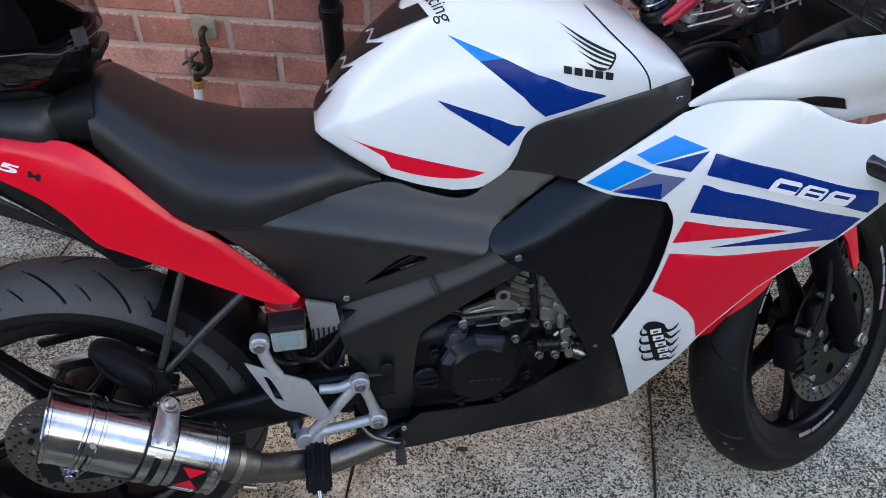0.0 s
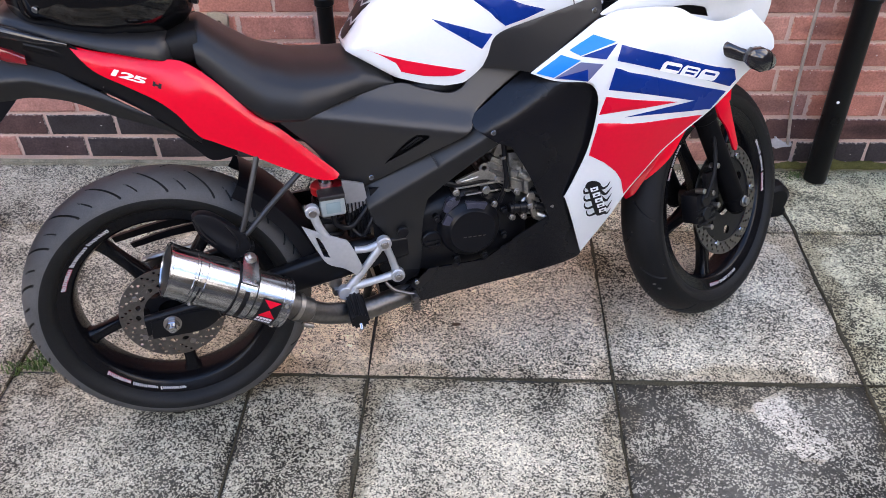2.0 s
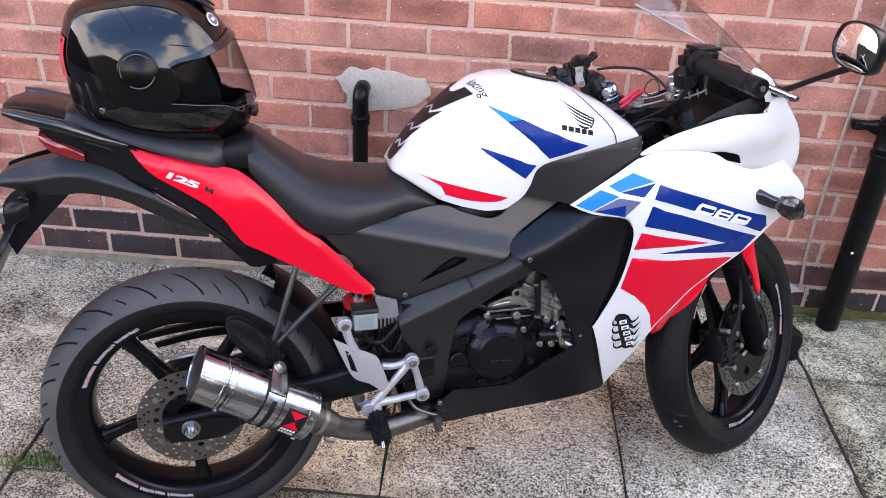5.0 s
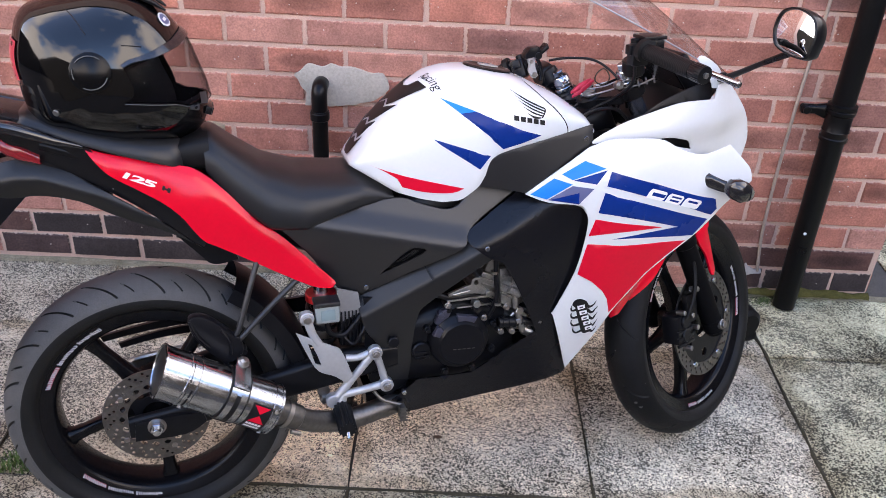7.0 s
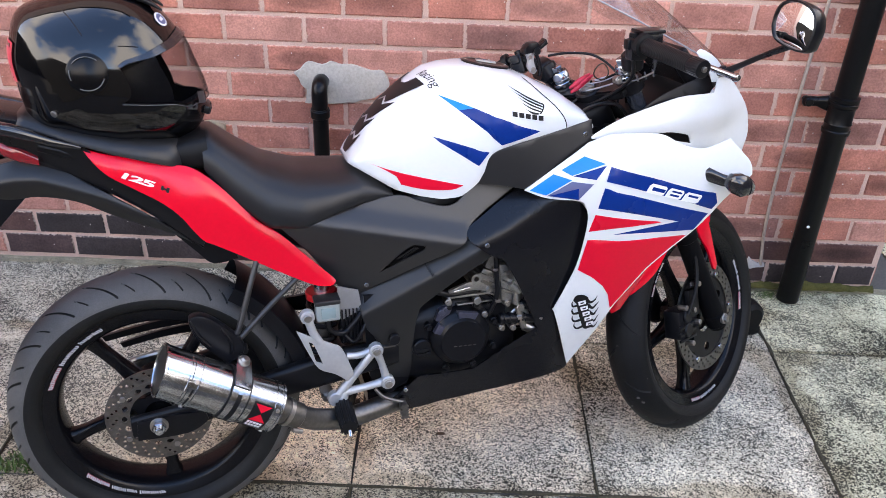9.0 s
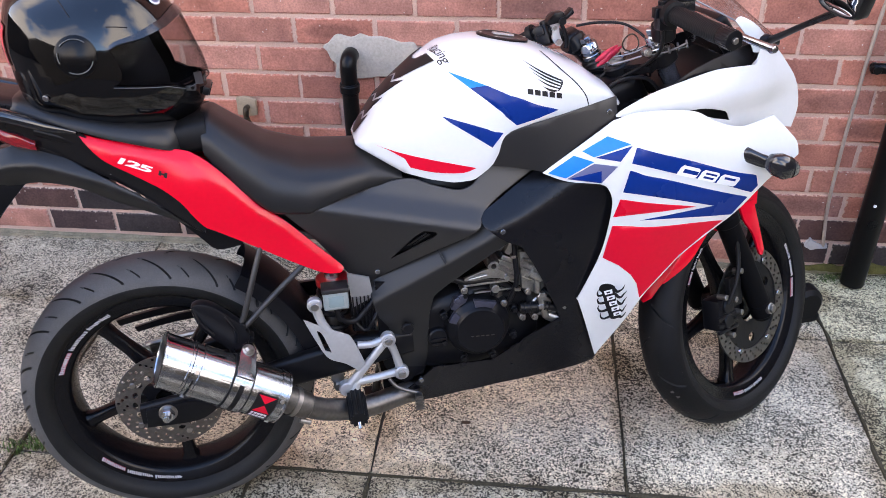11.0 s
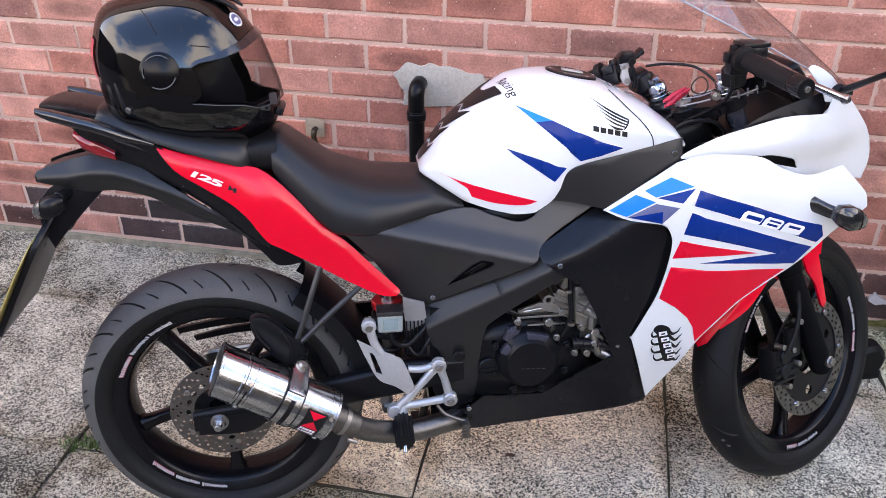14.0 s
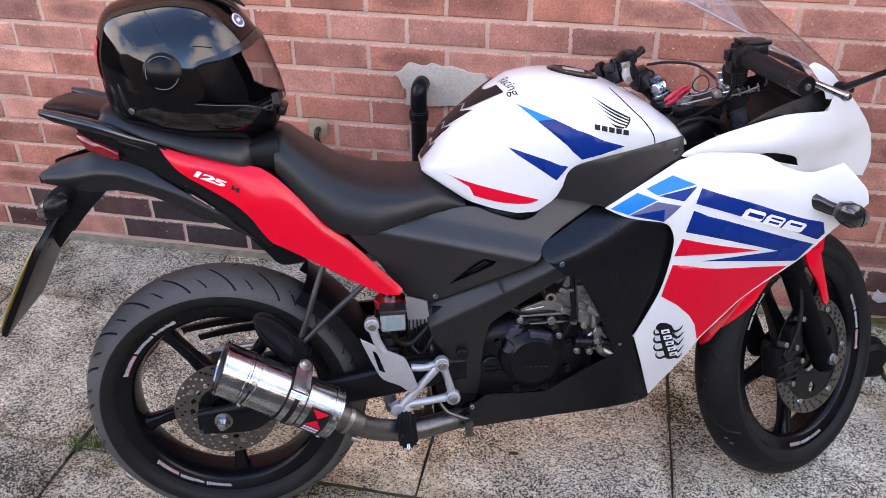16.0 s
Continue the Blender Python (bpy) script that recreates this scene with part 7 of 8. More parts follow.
for y in (-0.088, 0.088):
    leg = fit_on("fork_leg", joined(rod(leg_at(-0.02, y), leg_at(0.27, y), 0.026, 0.025, 28), rod(leg_at(0.25, y), leg_at(0.275, y), 0.029, n=28), rod(leg_at(-0.03, y), leg_at(0.02, y), 0.022, 0.027, 20)), FORK_SHADED, bike, "black fork leg", m=STEER)
    fit_on("stanchion", rod(leg_at(0.27, y), leg_at(0.694, y), 0.0185, n=28), BLUE_ANOD, leg, "dark polished fork tube", m=STEER)
    fit_on("fork_cap", joined(rod(leg_at(0.692, y), leg_at(0.702, y), 0.0215, n=28), rod(leg_at(0.702, y), leg_at(0.709, y), 0.0190, n=28), rod(leg_at(0.709, y), leg_at(0.728, y), 0.0205, 0.019, 28), rod(leg_at(0.728, y), leg_at(0.741, y), 0.0125, n=6)), CHROME, leg, "bright fork cap", m=STEER)
bm = bmesh.new()
rows = []
for k in range(37):
    a = radians(80 + 84 * k / 36)
    dip = 0.02 if k < 18 else 0.0
    narrow = 1 - 0.45 * max(0, (k - 26) / 10) ** 2
    lift = max(0.0, (k - 19) / 17) ** 2
    tip = radians(9) / 0.07 ** 2 * max(0.0, (k - 24) / 12)
    low, mid, high = 0.262 - dip + 0.046 * lift, 0.285 + 0.026 * lift, 0.305 + 0.009 * lift
    rows.append([bm.verts.new((r * math.cos(a - tip * y * y), y * narrow, r * math.sin(a - tip * y * y))) for y, r in ((-0.068, low), (-0.070, mid), (-0.062, high), (-0.035, 0.316), (0, 0.320), (0.035, 0.316), (0.062, high), (0.070, mid), (0.068, low))])
for p, q in zip(rows, rows[1:]):
    for j in range(8):
        bm.faces.new((p[j], q[j], q[j + 1], p[j + 1]))
fender = fit_on("front_mudguard", bm, RED, bike, "glossy red front mudguard", 40, FW)
for s in (-1, 1):
    fit_on("mudguard_leg", plate(rounded([(-0.045, 0.255), (0.012, 0.255), (0.042, 0.130), (0.034, 0.117), (0.022, 0.125), (0.0, 0.178), (-0.03, 0.215)], 4, 45), s * 0.078 - 0.003, s * 0.078 + 0.003, bevel=0.001, m=FW), RED, fender)
caliper_f = fit_on("front_caliper", joined(box(-0.165, -0.105, -0.092, -0.045, -0.012, 0.060, 0.008), rod((-0.135, -0.098, 0.042), (-0.135, -0.04, 0.042), 0.017), rod((-0.135, -0.098, 0.008), (-0.135, -0.04, 0.008), 0.017), box(-0.115, -0.07, -0.09, -0.074, 0.03, 0.10, 0.005), *[box(-0.172, -0.10, -0.096, -0.09, -0.016 + 0.016 * k, -0.008 + 0.016 * k, 0.002) for k in range(3)]), BLACK_METAL, bike, "black brake caliper", m=FW)
for x, z in ((-0.091, 0.114), (-0.10, 0.02), (-0.155, 0.07), (-0.135, -0.024), (-0.118, 0.055)):
    fit_on("caliper_bolt", joined(rod((x, -0.085, z), (x, -0.108, z), 0.0065, n=12)), STEEL, caliper_f, m=FW)
fit_on("brake_hose", tube([(-0.14, -0.10, 0.05), (-0.118, -0.110, 0.10), (-0.100, -0.106, 0.16), (-0.110, -0.10, 0.24), (-0.15, -0.085, 0.34), (-0.22, -0.04, 0.50), (-0.26, -0.06, 0.64)], 0.0052, 12), BLACK_CLOTH, bike, m=FW)
fit_on("axle_end", joined(rod((0, -0.082, 0), (0, -0.118, 0), 0.0135, n=24), rod((0, -0.117, 0), (0, -0.124, 0), 0.010, n=6)), STEEL, bike, "front axle end", m=FW)
fit_on("yoke_clamp", rod(leg_at(0.661, -0.088), leg_at(0.691, -0.088), 0.029), BLACK_METAL, bike, m=STEER)
fit_on("yoke_clamp", rod(leg_at(0.661, 0.088), leg_at(0.691, 0.088), 0.029), BLACK_METAL, bike, m=STEER)
cross_bar = bmesh.new()
bmesh.ops.create_cube(cross_bar, size=1, matrix=Matrix.Translation(PIVOT + AXIS * 0.676 + Vector((0.012, 0, 0.006))) @ Matrix.Rotation(-RAKE, 4, "Y") @ Matrix.Diagonal((0.065, 0.19, 0.022, 1)))
bmesh.ops.bevel(cross_bar, geom=cross_bar.edges[:], offset=0.005, segments=2, affect="EDGES")
fit_on("yoke_bridge", cross_bar, BLACK_METAL, bike, "black top yoke", m=STEER)
stem = PIVOT + AXIS * 0.686
fit_on("stem_nut", joined(rod(stem, stem + AXIS * 0.016, 0.021, n=6), rod(stem + AXIS * 0.015, stem + AXIS * 0.024, 0.014, n=20)), CHROME, bike, "bright steering stem nut", m=STEER)
fit_on("steering_head", joined(rod(PIVOT + AXIS * 0.50, PIVOT + AXIS * 0.69, 0.032), box(0.93, 1.04, -0.05, 0.05, 0.46, 0.54, 0.01)), BLACK_METAL, bike)
fit_on("lower_yoke", joined(rod(leg_at(0.49, -0.088), leg_at(0.52, -0.088), 0.028), rod(leg_at(0.49, 0.088), leg_at(0.52, 0.088), 0.028), tube([leg_at(0.505, -0.08), PIVOT + AXIS * 0.5, leg_at(0.505, 0.08)], 0.018)), BLACK_METAL, bike, m=STEER)
SWAP = STEER @ FLIP @ STEER.inverted()


def bar_end(m, right):
    """One half of the handlebar, given for the right side."""
    bar = fit_on("handlebar", joined(rod((1.058, -0.078, 0.668), (1.052, -0.086, 0.700), 0.024), tube([(1.055, -0.085, 0.690), (1.036, -0.12, 0.722), (1.030, -0.15, 0.732), (1.034, -0.17, 0.729)], 0.0125, 16)), BLACK_METAL, bike, "black clip-on handlebar", m=m)
    prof = [(0.0, 0.0), (0.0235, 0.0), (0.0235, 0.012), (0.0165, 0.014)]
    for k in range(27):
        prof += [(0.0165, 0.020 + 0.005 * k), (0.0169, 0.0212 + 0.005 * k), (0.0169, 0.0236 + 0.005 * k), (0.0165, 0.0248 + 0.005 * k)]
    fit_on("grip", spin(prof + [(0.0, 0.158)], 36, along((1.033, -0.158, 0.731), (1.056, -0.312, 0.714))), BLACK_CLOTH, bar, "ribbed black rubber grip", m=m)
    gear = [((0.0180 if k % 2 else 0.0168) * math.cos(math.tau * k / 48), (0.0180 if k % 2 else 0.0168) * math.sin(math.tau * k / 48)) for k in range(48)]
    fit_on("bar_weight", plate(gear, 0.0, 0.031, bevel=0.0015, m=along((1.056, -0.311, 0.7145), (1.0615, -0.341, 0.711))), BLACK_METAL, bar, "knurled bar end weight", m=m)
    fit_on("bar_screw", rod((1.0613, -0.340, 0.7112), (1.0626, -0.346, 0.7105), 0.0055, n=16), STEEL, bar, m=m)
    fit_on("switch_gear", joined(box(1.012, 1.050, -0.156, -0.124, 0.697, 0.742, 0.008), rod((1.030, -0.130, 0.735), (1.030, -0.130, 0.750), 0.011), box(1.006, 1.016, -0.150, -0.13, 0.72, 0.74, 0.003)), BLACK_PLASTIC, bar, m=m)
    fit_on("lever", tube([(1.062, -0.135, 0.728), (1.085, -0.165, 0.722), (1.100, -0.22, 0.712), (1.112, -0.278, 0.702), (1.137, -0.326, 0.690)], [0.008, 0.007, 0.006, 0.006, 0.0068], 14), CHROME, bar, "silver hand lever", m=m)
    fit_on("lever_ball", spin([(0, -0.009), (0.006, -0.0075), (0.009, 0), (0.006, 0.0075), (0, 0.009)], 20, Matrix.Translation((1.140, -0.330, 0.689))), CHROME, bar, m=m)
    if right:
        fit_on("brake_reservoir", joined(box(1.034, 1.080, -0.160, -0.114, 0.728, 0.750, 0.005), box(1.031, 1.083, -0.163, -0.111, 0.750, 0.758, 0.003), box(1.045, 1.075, -0.158, -0.12, 0.708, 0.735, 0.006)), BLACK_PLASTIC, bar, "black brake fluid box", m=m)
        for dx, dy in ((1.038, -0.118), (1.076, -0.156)):
            fit_on("lid_screw", rod((dx, dy, 0.757), (dx, dy, 0.7595), 0.004, n=10), STEEL, bar, m=m)
        fit_on("throttle_tube", tube([(1.02, -0.15, 0.712), (1.03, -0.13, 0.66), (1.02, -0.08, 0.62), (0.98, -0.03, 0.58)], 0.0038, 10), BLACK_PLASTIC, bar, m=m)
        fit_on("brake_line", tube([(1.07, -0.115, 0.72), (1.08, -0.07, 0.69), (1.075, -0.03, 0.66), (1.06, -0.02, 0.60)], 0.0042, 10), BLACK_PLASTIC, bar, m=m)


bar_end(Matrix.Identity(4), True)
bar_end(SWAP, False)
# clutch perch, upright in view beyond the yoke
perch = fit_on("clutch_perch", plate(rounded([(0.877, 0.684), (0.901, 0.687), (0.900, 0.664), (0.908, 0.642), (0.902, 0.635), (0.894, 0.637), (0.885, 0.652), (0.886, 0.669)], 4, 40), 0.088, 0.098, [circle(0.0035, 12, 0.889, 0.672), circle(0.0035, 12, 0.898, 0.645)], bevel=0.001), ALLOY, bike, "silver clutch lever bracket")
fit_on("perch_bolt", joined(rod((0.898, 0.094, 0.645), (0.898, 0.084, 0.645), 0.0062, n=16), rod((0.890, 0.094, 0.674), (0.890, 0.085, 0.674), 0.0045, n=12)), STEEL, perch)
fit_on("perch_cap", joined(plate(rounded([(0.873, 0.681), (0.872, 0.691), (0.886, 0.706), (0.905, 0.708), (0.911, 0.699), (0.926, 0.714), (0.930, 0.703), (0.912, 0.690), (0.901, 0.686)], 3, 40), 0.080, 0.108, bevel=0.003), rod((0.903, 0.075, 0.688), (0.903, 0.105, 0.688), 0.008, n=16)), BLACK_PLASTIC, perch, "black pivot block of the clutch lever")
fit_on("perch_arm", tube([(0.901, 0.09, 0.686), (0.911, 0.09, 0.667), (0.916, 0.09, 0.645), (0.914, 0.09, 0.630)], 0.0045, 10), BLACK_METAL, perch)
fit_on("choke_housing", joined(slab_loft([(0.925, 0.13, 0.635, 0.03, 0.022), (0.945, 0.13, 0.635, 0.032, 0.030), (0.965, 0.13, 0.620, 0.03, 0.034), (0.985, 0.13, 0.600, 0.02, 0.02)], 14, 0.5), box(0.858, 0.880, 0.13, 0.16, 0.630, 0.668, 0.005)), BLACK_PLASTIC, bike)
fit_on("clutch_cable", tube([(0.955, 0.14, 0.665), (1.00, 0.12, 0.672), (1.05, 0.08, 0.668), (1.08, 0.02, 0.63), (1.06, -0.02, 0.58)], 0.0030, 10), BLACK_PLASTIC, bike)
for k, (y, z) in enumerate(((-0.03, 0.60), (0.02, 0.61), (0.05, 0.595))):
    fit_on("wire_loom", tube([(0.93, y, z - 0.08), (0.97, y - 0.02, z - 0.02), (1.03, y - 0.04, z - 0.01), (1.08, y - 0.03, z - 0.06)], 0.0042 - 0.0006 * k, 8), BLACK_PLASTIC, bike)
fit_on("yoke_bolt", joined(rod((1.018, -0.082, 0.648), (1.018, -0.100, 0.648), 0.0085, n=18), rod((1.018, -0.099, 0.648), (1.018, -0.104, 0.648), 0.0055, n=6)), STEEL, bike, "bright clamp bolt")
# Two thin steel lines along the yoke.
fit_on("yoke_lines", joined(tube([(0.952, -0.082, 0.627), (0.985, -0.086, 0.634), (1.010, -0.088, 0.640)], 0.0022, 8), tube([(0.958, -0.074, 0.640), (0.990, -0.080, 0.645), (1.014, -0.084, 0.654)], 0.0016, 8)), STEEL, bike, "thin bright steel lines along the yoke")
fit_on("cable_tie", joined(tube([(1.022, -0.090, 0.640), (1.060, -0.096, 0.646), (1.100, -0.098, 0.660)], 0.0024, 8), *[rod((1.062 + 0.018 * k, -0.102, 0.643 + 0.004 * k), (1.064 + 0.018 * k, -0.090, 0.656 + 0.004 * k), 0.0022, n=6) for k in range(3)]), DULL_STEEL, bike, "grey cable with ties")

# ---- cockpit, screen, mirrors, indicators ----
fit_on("cockpit_panel", sheet(rounded([(1.03, 0.56), (1.10, 0.598), (1.235, 0.604), (1.250, 0.635), (1.228, 0.648), (1.15, 0.628), (1.08, 0.60)], 4, 40), UPPER_REACH, -1, -0.022, 0.003), BLACK_PLASTIC, bike, "black inner cockpit panel")
fit_on("cockpit_panel", sheet(rounded([(1.03, 0.56), (1.10, 0.598), (1.235, 0.604), (1.250, 0.635), (1.228, 0.648), (1.15, 0.628), (1.08, 0.60)], 4, 40), UPPER_REACH, 1, -0.022, 0.003), BLACK_PLASTIC, bike, "black inner cockpit panel")
fit_on("cockpit_floor", slab_loft([(1.06, 0, 0.56, 0.11, 0.012), (1.15, 0, 0.585, 0.115, 0.014), (1.24, 0, 0.61, 0.10, 0.014), (1.30, 0, 0.625, 0.05, 0.008)], 16, 0.6), BLACK_CLOTH, bike)
dash = fit_on("instrument_cluster", box(-0.012, 0.03, -0.085, 0.085, -0.04, 0.045, 0.012, 3), BLACK_PLASTIC, bike, "black instrument cluster", m=Matrix.Translation((1.185, 0, 0.655)) @ Matrix.Rotation(radians(-38), 4, "Y"))
fit_on("dial_glass", box(-0.0145, -0.010, -0.07, 0.07, -0.03, 0.035, 0.004), GLOSS_BLACK, dash, m=Matrix.Translation((1.185, 0, 0.655)) @ Matrix.Rotation(radians(-38), 4, "Y"))
bm = bmesh.new()
rows = []
for j in range(25):
    v = j / 24
    c, e = Vector((1.340 - 0.315 * v, 0, 0.634 + 0.275 * v - 0.03 * v * v)), Vector((1.245 - 0.32 * v, 0, 0.668 + 0.165 * v))
    w = 0.112 + 0.012 * math.sin(math.pi * v) - 0.030 * v ** 3
    rows.append([bm.verts.new((c.x + (e.x - c.x) * u * u, w * u, c.z + (e.z - c.z) * u * u)) for u in np.linspace(-1, 1, 33)])
for p, q in zip(rows, rows[1:]):
    for k in range(32):
        bm.faces.new((p[k], p[k + 1], q[k + 1], q[k]))
screen_edge = [[r[0].co.copy()] for r in rows]
bmesh.ops.solidify(bm, geom=bm.faces[:], thickness=0.003)
screen = fit_on("windscreen", bm, SCREEN, bike, "clear acrylic windscreen")
screen.visible_shadow = False
rim_line = [Vector((r[0].x, r[0].y, r[0].z)) for r in screen_edge]
fit_on("screen_edge", tube(rim_line, 0.0017, 8, 1), surf("pale_acrylic_edge", (0.30, 0.30, 0.31), 0.2, var=0.1), screen, "pale cut edge of the screen")
for s in (-1, 1):
    fit_on("screen_surround", sheet(rounded([(1.192, 0.700), (1.206, 0.706), (1.235, 0.692), (1.268, 0.665), (1.300, 0.640), (1.262, 0.632), (1.236, 0.636), (1.222, 0.662)], 4, 50), spline([(1.2, 0.70, 0.122), (1.25, 0.68, 0.117), (1.30, 0.64, 0.078), (1.24, 0.64, 0.124), (1.27, 0.65, 0.105)]), s, 0.0, 0.004, (), 0.012), WHITE, bike, "white screen surround", m=Matrix.Translation((-0.010, 0, 0)))
ms = Matrix.Identity(4)
mirror = fit_on("mirror_stem", joined(tube([(1.262, -0.112, 0.652), (1.266, -0.16, 0.674), (1.27, -0.22, 0.702), (1.282, -0.29, 0.734)], [0.0085, 0.0065, 0.0058, 0.0075], 14), slab_loft([(1.235, -0.108, 0.655, 0.01, 0.008), (1.26, -0.11, 0.655, 0.014, 0.012), (1.29, -0.10, 0.648, 0.01, 0.008)], 12, 0.7)), BLACK_PLASTIC, bike, "black mirror on a thin stem", m=ms)
head_pose = ms @ look((1.272, -0.312, 0.776), (0.572, -0.480, 0.881), 8) @ Matrix.Rotation(radians(-90), 4, "X")
shape = rounded([(-0.052, -0.026), (-0.046, -0.046), (-0.01, -0.050), (0.04, -0.040), (0.060, -0.010), (0.058, 0.028), (0.036, 0.046), (0.0, 0.049), (-0.036, 0.036), (-0.052, 0.006)], 5, 80)
shape = [(x * 0.86, z * 0.86) for x, z in shape]


def dished(ring_list):
    bm = bmesh.new()
    rings = [[bm.verts.new((x * g, y, z * g)) for x, z in shape] for g, y in ring_list]
    for p, q in zip(rings, rings[1:]):
        for k in range(len(p)):
            bm.faces.new((p[k], p[(k + 1) % len(p)], q[(k + 1) % len(p)], q[k]))
    bm.faces.new(rings[-1])
    return bm


fit_on("mirror_shell", dished(((0.93, 0.002), (0.95, 0.006), (1.03, 0.004), (1.06, -0.008), (0.98, -0.028), (0.7, -0.044), (0.2, -0.050))), BLACK_PLASTIC, mirror, "black mirror shell", m=head_pose)
fit_on("mirror_glass", dished([(0.95 * k / 12, 0.0056 - 0.0036 * (k / 12) ** 2) for k in range(12, 0, -1)]), MIRROR, mirror, "mirror glass", 80, m=head_pose)
for ms in (Matrix.Identity(4), FLIP):
    pod = fit_on("front_indicator", joined(slab_loft([(1.180, -0.200, 0.455, 0.006, 0.010), (1.190, -0.206, 0.455, 0.012, 0.016), (1.210, -0.222, 0.447, 0.012, 0.014), (1.226, -0.236, 0.444, 0.012, 0.012)], 16, 0.8), slab_loft([(1.210, -0.243, 0.446, 0.008, 0.010), (1.220, -0.246, 0.445, 0.018, 0.021), (1.240, -0.247, 0.440, 0.022, 0.026), (1.260, -0.243, 0.435, 0.019, 0.021), (1.274, -0.238, 0.431, 0.010, 0.011)], 18, 0.85)), GLOSS_BLACK, bike, "black front indicator", m=ms)
    fit_on("lens", slab_loft([(1.260, -0.2435, 0.435, 0.0195, 0.0215), (1.274, -0.239, 0.4305, 0.015, 0.016), (1.283, -0.236, 0.428, 0.007, 0.008)], 18, 0.85), LAMP_SMOKE, pod, "smoked lens", m=ms)
fit_on("headlight", slab_loft([(1.26, 0, 0.53, 0.10, 0.05), (1.33, 0, 0.52, 0.06, 0.05), (1.375, 0, 0.505, 0.035, 0.035), (1.393, 0, 0.49, 0.012, 0.012)], 20, 0.8), LAMP_CLEAR, bike, "clear headlight under the nose")

# ---- key and fob ----
key = new("ignition_key")
key.matrix_world = LEAN_POSE @ Matrix.Translation((0.985, -0.02, 0.612))
tagged(key, "key in the ignition with a red fob and a split ring", "key")
part("key_blade", joined(box(-0.004, 0.004, -0.0012, 0.0012, 0.006, 0.03, 0.0006), rod((0, 0, 0), (0, 0, 0.014), 0.014, n=24)), STEEL, key)
part("split_ring", tube([(0.028 + 0.017 * math.cos(a), -0.004 + 0.004 * math.sin(2 * a), 0.042 + 0.017 * math.sin(a)) for a in [math.tau * k / 16 for k in range(16)]], 0.0016, 8, 4, True), BRASS, key, "brass coloured split ring")
part("fob", joined(*[slab_loft([(-0.055 + dx, -0.012, 0.004 + dz, 0.004, 0.004), (-0.035 + dx, -0.016, 0.018 + dz, 0.006, 0.009), (-0.012 + dx, -0.012, 0.030 + dz, 0.005, 0.006), (0.004 + dx, -0.006, 0.036 + dz, 0.003, 0.003)], 10, 0.8) for dx, dz in ((0, 0), (0.006, 0.008), (-0.004, 0.012))]), RED_CLOTH, key, "crumpled red fob", m=Matrix.Diagonal((0.8, 0.8, 0.8, 1)))

# ---- helmet on the passenger seat ----
helmet = new("motorcycle_helmet")
HELM = LEAN_POSE @ Matrix.Translation((0.002, 0.0, 0.716))
helmet.matrix_world = HELM @ Matrix.Translation((0, 0, -0.11))
tagged(helmet, "glossy black full face helmet lying on the passenger seat", "helmet")
HZ = Matrix.Translation((0, 0, 0.11))
H_ANGLE = [-180, -161, -148, -130, -100, -70, -51, -41, -30, -20, -12, 5, 29, 45, 59, 85, 109, 128, 139, 150, 168, 180]
H_REACH = [0.157, 0.159, 0.170, 0.142, 0.135, 0.150, 0.178, 0.190, 0.195, 0.186, 0.175, 0.156, 0.153, 0.155, 0.158, 0.152, 0.154, 0.170, 0.184, 0.173, 0.166, 0.157]


def shell_at(a, b, grow=0.0):
    """A place on the helmet; a: degrees up from ahead in its middle plane, b: degrees to its left."""
    d = (a + 180) % 360 - 180
    r = 0.25 * sum(float(np.interp((d + o + 180) % 360 - 180, H_ANGLE, H_REACH)) for o in (-6, -2, 2, 6)) + grow
    c, s = math.cos(radians(b)), math.sin(radians(b))
    flat = math.copysign(abs(c) ** 0.88, c)
    return Vector((r * flat * math.cos(radians(a)), (0.126 + grow) * s, r * flat * math.sin(radians(a))))


def shell_patch(a0, a1, b0, b1, grow=0.0, na=40, nb=40, keep=None):
    bm = bmesh.new()
    grid = [[bm.verts.new(shell_at(a0 + (a1 - a0) * i / na, b0 + (b1 - b0) * j / nb, grow)) for j in range(nb + 1)] for i in range(na + 1)]
    for i in range(na):
        for j in range(nb):
            a, b = a0 + (a1 - a0) * (i + 0.5) / na, b0 + (b1 - b0) * (j + 0.5) / nb
            if keep is None or keep(a, b):
                bm.faces.new((grid[i][j], grid[i + 1][j], grid[i + 1][j + 1], grid[i][j + 1]))
    bmesh.ops.delete(bm, geom=[v for v in bm.verts if not v.link_faces], context="VERTS")
    bmesh.ops.remove_doubles(bm, verts=bm.verts, dist=1e-5)
    return bm


def brim(x):
    """The height of the upper edge of the face opening, seen from the side."""
    return float(np.interp(x, [0.0, 0.02, 0.044, 0.08, 0.117, 0.137, 0.16], [0.012, 0.022, 0.036, 0.044, 0.059, 0.075, 0.088]))


def sill(x):
    """The height of the lower edge of the visor, seen from the side."""
    return float(np.interp(x, [-0.03, -0.008, 0.04, 0.114, 0.139, 0.17, 0.19], [-0.020, -0.034, -0.038, -0.046, -0.056, -0.050, -0.046]))


def meets(b, line, low, high):
    """The angle at which the shell crosses a line of the side view."""
    for _ in range(22):
        mid = (low + high) / 2
        p = shell_at(mid, b)
        low, high = (mid, high) if p.z < line(p.x) else (low, mid)
    return (low + high) / 2


CHEEK = 77
bs = [-CHEEK + 2 * CHEEK * k / 88 for k in range(89)]
tops, sills = [meets(b, brim, 5, 75) for b in bs], [meets(b, sill, -80, 5) for b in bs]


